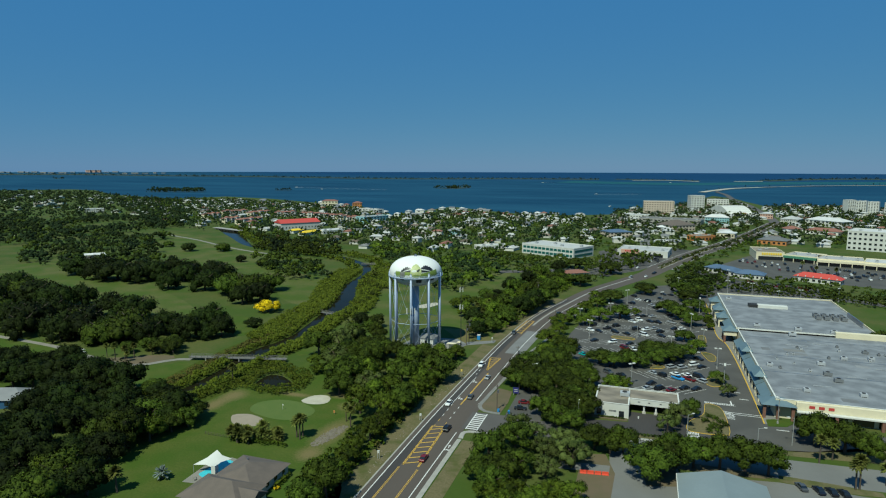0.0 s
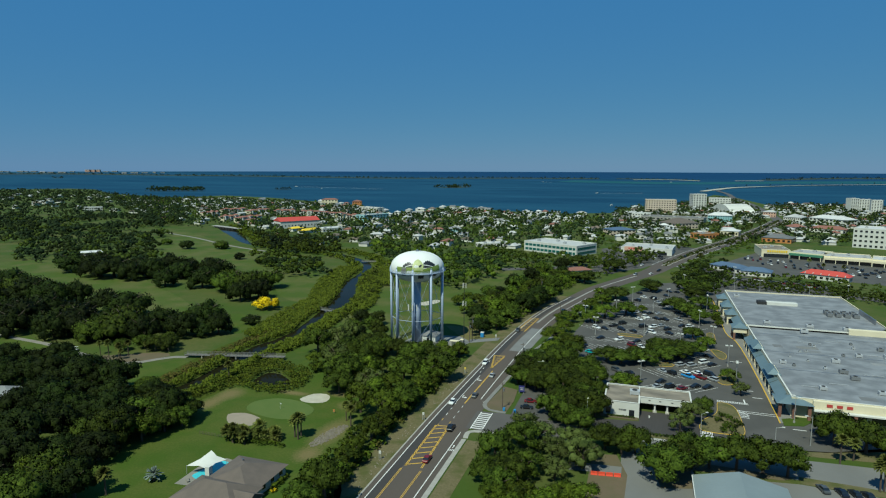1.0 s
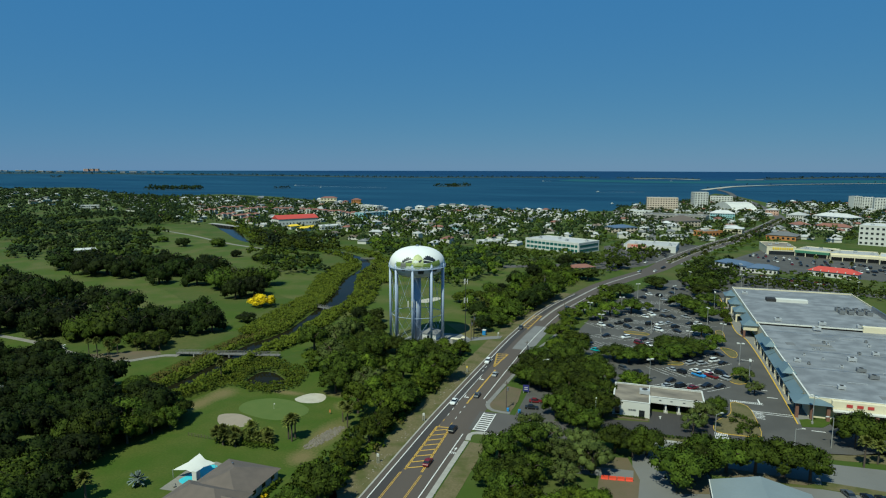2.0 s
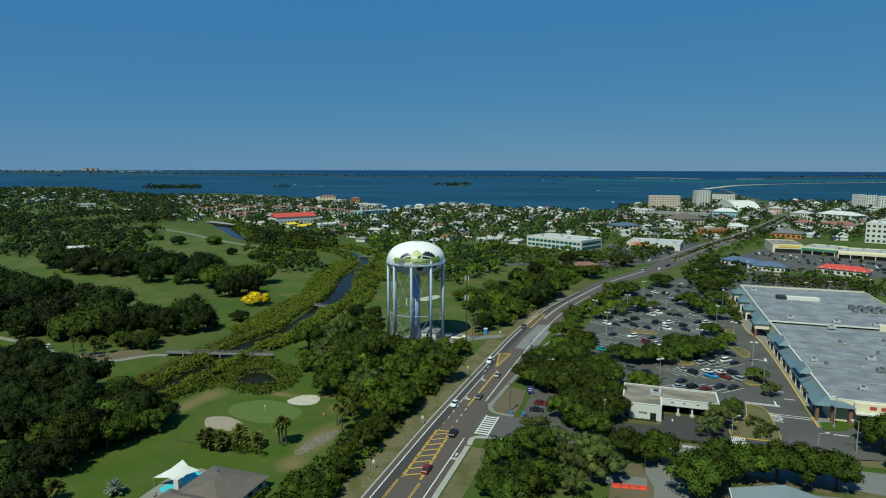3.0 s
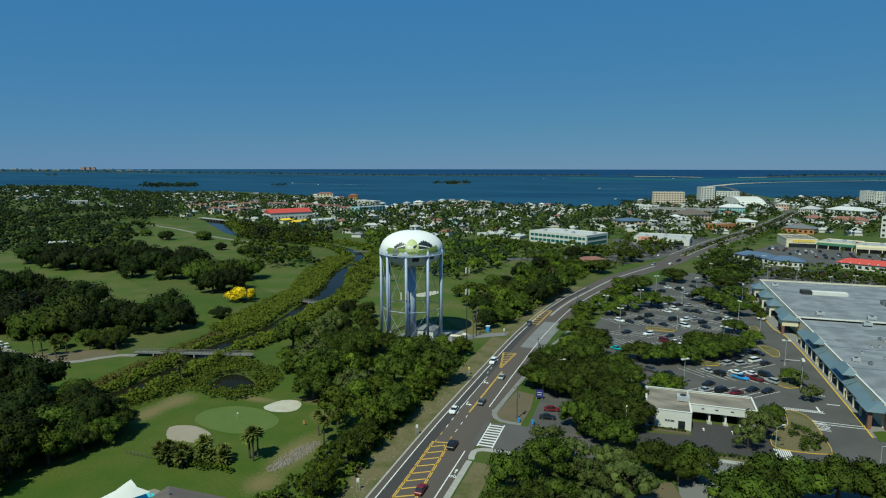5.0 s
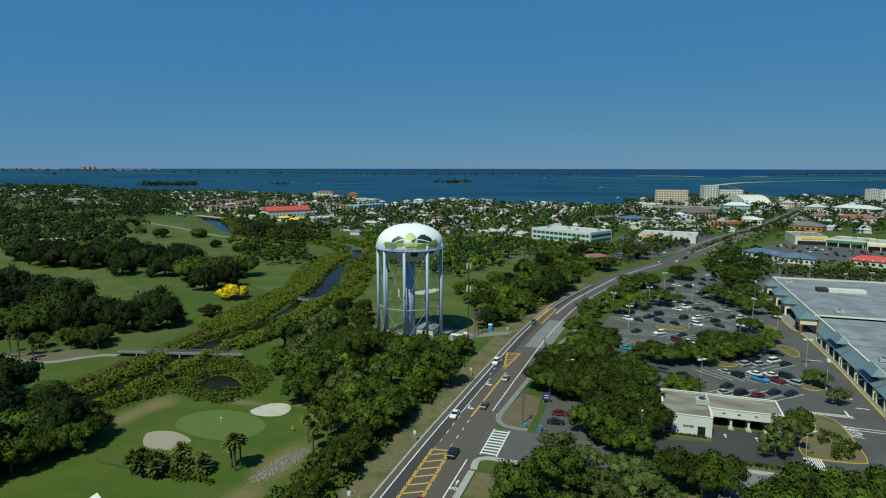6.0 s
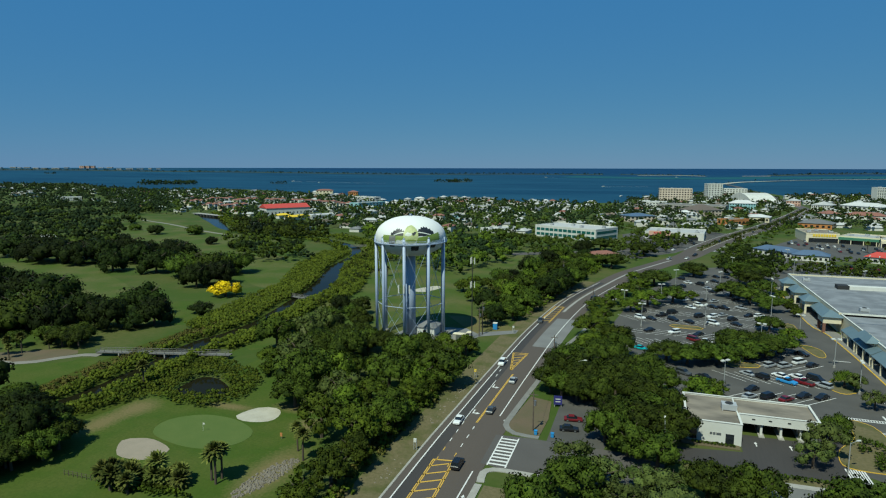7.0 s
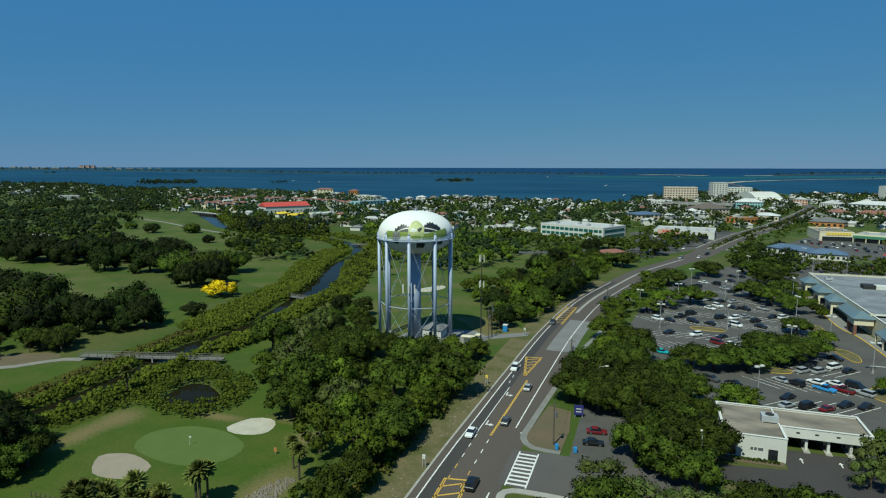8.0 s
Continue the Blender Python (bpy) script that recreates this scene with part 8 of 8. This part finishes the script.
# ---- houses near the camera ----
def pool_house():
    t = thing("bungalow", pose(0, 0, 0), "pale bungalow with brown shingle hip roofs on a lawn", "house")
    part("wall", boxes((-115.4, -97, 123.5, 134, 0, 2.8), (-113, -97.6, 134, 147.4, 0, 2.8), (-97, -94.6, 124.5, 132, 0, 2.6)), WALL_PALE, t)
    part("roof", hip(-115.4, -97, 122.8, 134.6, 2.8, 6.2, 0.7), BROWN_SHINGLE, t)
    part("roof", hip(-113, -97.6, 130, 147.4, 2.82, 5.9, 0.7, False), BROWN_SHINGLE, t)
    part("roof", hip(-101, -94.6, 124.5, 132, 2.6, 5.0, 0.5, True, True), BROWN_SHINGLE, t)
    part("chimney", boxes((-116.6, -115.2, 137, 138.4, 0, 4.2)), WHITE_WALL, t, "white stucco pillar beside the pool")
    windows(t, window_mesh(1.4, 1.2), [(x, 123.5, 1.1) for x in (-112.5, -110.5, -106, -101)])
    windows(t, window_mesh(1.4, 1.2), [(-97.6, y, 1.1) for y in (137, 141, 145)], 90)
    windows(t, window_mesh(1.4, 1.2), [(-113, y, 1.1) for y in (137, 142)], 270)
    part("vent", boxes((-108, -107.6, 142, 142.4, 5.0, 5.5)), CHROME, t)


pool_house()
setting("terrace", prism([(-123.6, 133), (-113.2, 134), (-113.2, 149), (-119.5, 150), (-124, 144)], 0, 0.12), PATH, "pale paved pool terrace")
pool = setting("pool", prism(curve([(-122, 138), (-117.5, 137), (-116, 142), (-117.5, 148), (-121, 147), (-121.5, 142)], 1, True), 0, 0.14), POOL, "turquoise swimming pool in a terrace")


def shade_sail(tips):
    t = thing("shade_sail", pose(0, 0, 0), "white tensioned shade sail over the pool terrace", "shade sail")
    a, b, c, d = (Vector(p) for p in tips)
    bm, n, grid = bmesh.new(), 10, {}
    for i in range(n + 1):
        for j in range(n + 1):
            u, v = i / n, j / n
            p = (a * (1 - u) + b * u) * (1 - v) + (d * (1 - u) + c * u) * v
            mid = (a + b + c + d) / 4
            pull = 0.5 * (1 - max(abs(2 * u - 1), abs(2 * v - 1)) ** 2) + 0.28 * (1 - min(abs(2 * u - 1), abs(2 * v - 1)))
            p = p.lerp(mid, 0.22 * (1 - min(abs(2 * u - 1), abs(2 * v - 1))))
            grid[i, j] = bm.verts.new((p.x, p.y, p.z + 0.35 * pull))
    for i in range(n):
        for j in range(n):
            bm.faces.new((grid[i, j], grid[i + 1, j], grid[i + 1, j + 1], grid[i, j + 1]))
    part("canopy", bm, WHITE_WALL, t, "white fabric canopy", True)
    for p in (a, b, c, d):
        bm = bmesh.new()
        tube(bm, (p.x, p.y, 0), (p.x, p.y, p.z + 0.1), 0.07, n=8)
        part("pole", bm, POLE, t)


shade_sail(((-124.2, 138.5, 2.5), (-117.2, 138.8, 2.5), (-115.8, 145.2, 2.6), (-120.8, 145.0, 4.7)))
for x, y, a in ((-119, 134.6, 20), (-121, 135.2, 50)):
    t = thing("sun_lounger", pose(x, y, 0.12, 0, 0, a), "grey-brown sun lounger on the pool terrace", "lounger")
    part("seat", boxes((-0.35, 0.35, -0.9, 0.5, 0.3, 0.42)), PATH, t)
    part("backrest", shed(-0.35, 0.35, 0.5, 1.2, 0.42, 0.5), PATH, t)
    for u in (-0.3, 0.3):
        for v in (-0.8, 0.4):
            part("leg", boxes((u - 0.03, u + 0.03, v - 0.03, v + 0.03, 0, 0.3)), POLE, t)
hedge([(-96.2, 139 + 1.1 * k) for k in range(7)], 131, 1.2, "green shrubs against the bungalow wall", BRIGHT)
hedge([(-95.5, 137.5), (-95, 138.3)], 132, 0.7, "yellow-green shrub by the bungalow", BLOSSOM)
t = thing("bungalow", pose(-229, 160, 0, 0, 0, 20), "blue house with a grey roof among trees", "house")
part("wall", boxes((-9, 9, -6, 6, 0, 3.4)), paint("blue_house_wall", (0.03, 0.1, 0.2)), t)
part("roof", hip(-9, 9, -6, 6, 3.4, 6.2, 0.6), ROOF_GREY, t)
windows(t, window_mesh(1.4, 1.2), [(x, -6, 1.2) for x in (-6, -2, 3)])
t = thing("workshop", pose(0, 0, 0), "workshop with a pale grey-blue metal gable roof", "workshop")
part("wall", boxes((11.8, 34, 152, 176.5, 0, 3.6)), WHITE_WALL, t)
part("roof", hip(11.8, 34, 152, 176.5, 3.6, 6.4, 0.5, False, True), surface("pale_blue_metal_roof", (0.2, 0.235, 0.24), (0.155, 0.185, 0.19), 0.1, 1.5, 0.5), t)
part("door", boxes((18, 22, 176.5, 176.56, 0, 2.8)), CHROME, t)
part("gutter", boxes((11.2, 11.4, 151.6, 176.9, 3.45, 3.65)), WHITE_WALL, t)
ORANGE_PLASTIC = paint("orange_plastic", (0.7, 0.07, 0.03))
for k in range(4):
    t = thing("road_barrier", pose(-14.5 + 2.1 * k, 175.4 + 0.3 * k, 0.06, 0, 0, 8), "orange-red plastic road barrier on bare ground", "barrier")
    part("body", loft([[(u, -0.3, 0), (u, -0.15, 0.4), (u, -0.1, 1.0), (u, 0.1, 1.0), (u, 0.15, 0.4), (u, 0.3, 0)] for u in (-0.95, 0.95)]), ORANGE_PLASTIC, t)
    part("foot", boxes((-0.8, 0.8, -0.36, 0.36, 0, 0.12)), ORANGE_PLASTIC, t)
setting("soil_bed", prism([(-16, 160), (-6, 160), (-5.5, 178), (-9, 190), (-16, 188)], 0, 0.06), SOIL, "bare brown soil beside the street")
setting("soil_bed", prism([(3.5, 173.5), (11.6, 176), (11.8, 187), (36, 189), (40, 191.8), (6, 192.6), (1, 186)], 0, 0.07), SOIL, "shaded brown soil beneath the trees")
setting("car_park", prism([(34.6, 150), (110, 150), (110, 188), (60, 186.8), (40, 188), (12, 184), (12, 177.4), (34.6, 177.4)], -0.1, 0.06), STREET, "pale worn concrete parking yard")
setting("verge", prism([(40, 188.4), (57, 187.3), (66, 188.2), (66, 190.6), (55, 191.8), (40.4, 192.6)], 0, 0.075), VERGE, "grass strip beside the street")
setting("verge", prism([(-16, 205.5), (0, 206), (30, 205.5), (60, 209), (90, 213), (90, 231), (54, 213), (30, 208), (-16, 208.6)], 0, 0.05), VERGE, "grass strip along the street")
setting("path", ribbon(curve([(-10, 204.5), (10, 205), (40, 204.5)], 4), 0.9, 0.9, 0.1), KERB, "concrete pavement along the street")


# ---- painted marks round the bank ----
bars = [(16.4 + 0.5 * k, 16.7 + 0.5 * k, 210.5, 216.5, 0.05, 0.075) for k in range(8)]
setting("marking", boxes(*bars), WHITE_LINE, "white crosswalk bars on dark asphalt")
zebra = [(24.6 + 0.62 * k, 24.85 + 0.62 * k, 246.6, 247.6, 0.05, 0.072) for k in range(17)] + [(24.4, 35.2, 246.3, 246.5, 0.05, 0.073), (24.4, 35.2, 247.7, 247.9, 0.05, 0.073)]
setting("marking", boxes(*zebra), WHITE_LINE, "white hatched strip on car park asphalt")
bm = bmesh.new()
for k in range(7):
    y = 240.5 - 1.2 * k
    bm.faces.new([bm.verts.new(p) for p in ((29 + 0.1 * k, y, 0.074), (33.6, y - 2.2 + 0.25 * k, 0.074), (33.6, y - 1.95 + 0.25 * k, 0.074), (29 + 0.1 * k, y + 0.25, 0.074))])
for a, b in (((28.8, 241.2), (34, 235.4)), ((29.2, 231.8), (34, 235.4))):
    bm.faces.new([bm.verts.new(p) for p in ((a[0], a[1], 0.075), (b[0], b[1], 0.075), (b[0], b[1] + 0.25, 0.075), (a[0], a[1] + 0.25, 0.075))])
setting("marking", bm, WHITE_LINE, "white hatched triangle on car park asphalt")
for x, y in ((0.4, 223.3), (7.7, 223.6)):
    bm = bmesh.new()
    bm.faces.new([bm.verts.new((x + u, y + v, 0.072)) for u, v in ((-0.12, -1.2), (0.12, -1.2), (0.12, 0.3), (0.45, 0.3), (0, 1.2), (-0.45, 0.3), (-0.12, 0.3))])
    setting("marking", bm, WHITE_LINE, "white painted lane arrow on dark asphalt")
for k, (x, y) in enumerate(((22.5, 226), (25, 223), (27.5, 226.5), (26, 229.5), (24, 231))):
    hedge([(x, y), (x + 1, y + 0.6), (x + 0.2, y + 1.2)], 140 + k, 1.25, "rounded dark green shrub on a traffic island", OAK)


# ---- stones and litter on the road verge ----
rng = random.Random(150)
V, F = [], []
for _ in range(230):
    y, s = rng.uniform(120, 275), rng.uniform(0.06, 0.24)
    if math.sin(y * 0.21) + math.sin(y * 0.083 + 1) < -0.3:
        continue
    x = min(MAIN, key=lambda p: abs(p[1] - y))[0] - rng.triangular(9.0, 13.5, 10.5)
    n = len(V)
    V += [(x + s * u * rng.uniform(0.5, 1.2), y + s * v * rng.uniform(0.5, 1.2), 0.03 + s * w) for u, v, w in ((-1, -1, 0), (1, -1, 0), (1, 1, 0), (-1, 1, 0), (-0.6, -0.6, 0.5), (0.6, -0.6, 0.4), (0.6, 0.6, 0.5), (-0.6, 0.6, 0.4))]
    F += [[i + n for i in f] for f in ((4, 5, 6, 7), (0, 1, 5, 4), (1, 2, 6, 5), (2, 3, 7, 6), (3, 0, 4, 7))]
tagged(new("verge_stones", mesh_of("verge_stones", V, F, RUBBLE)), "pale stones scattered on the road verge", "stones", "", "stuff")
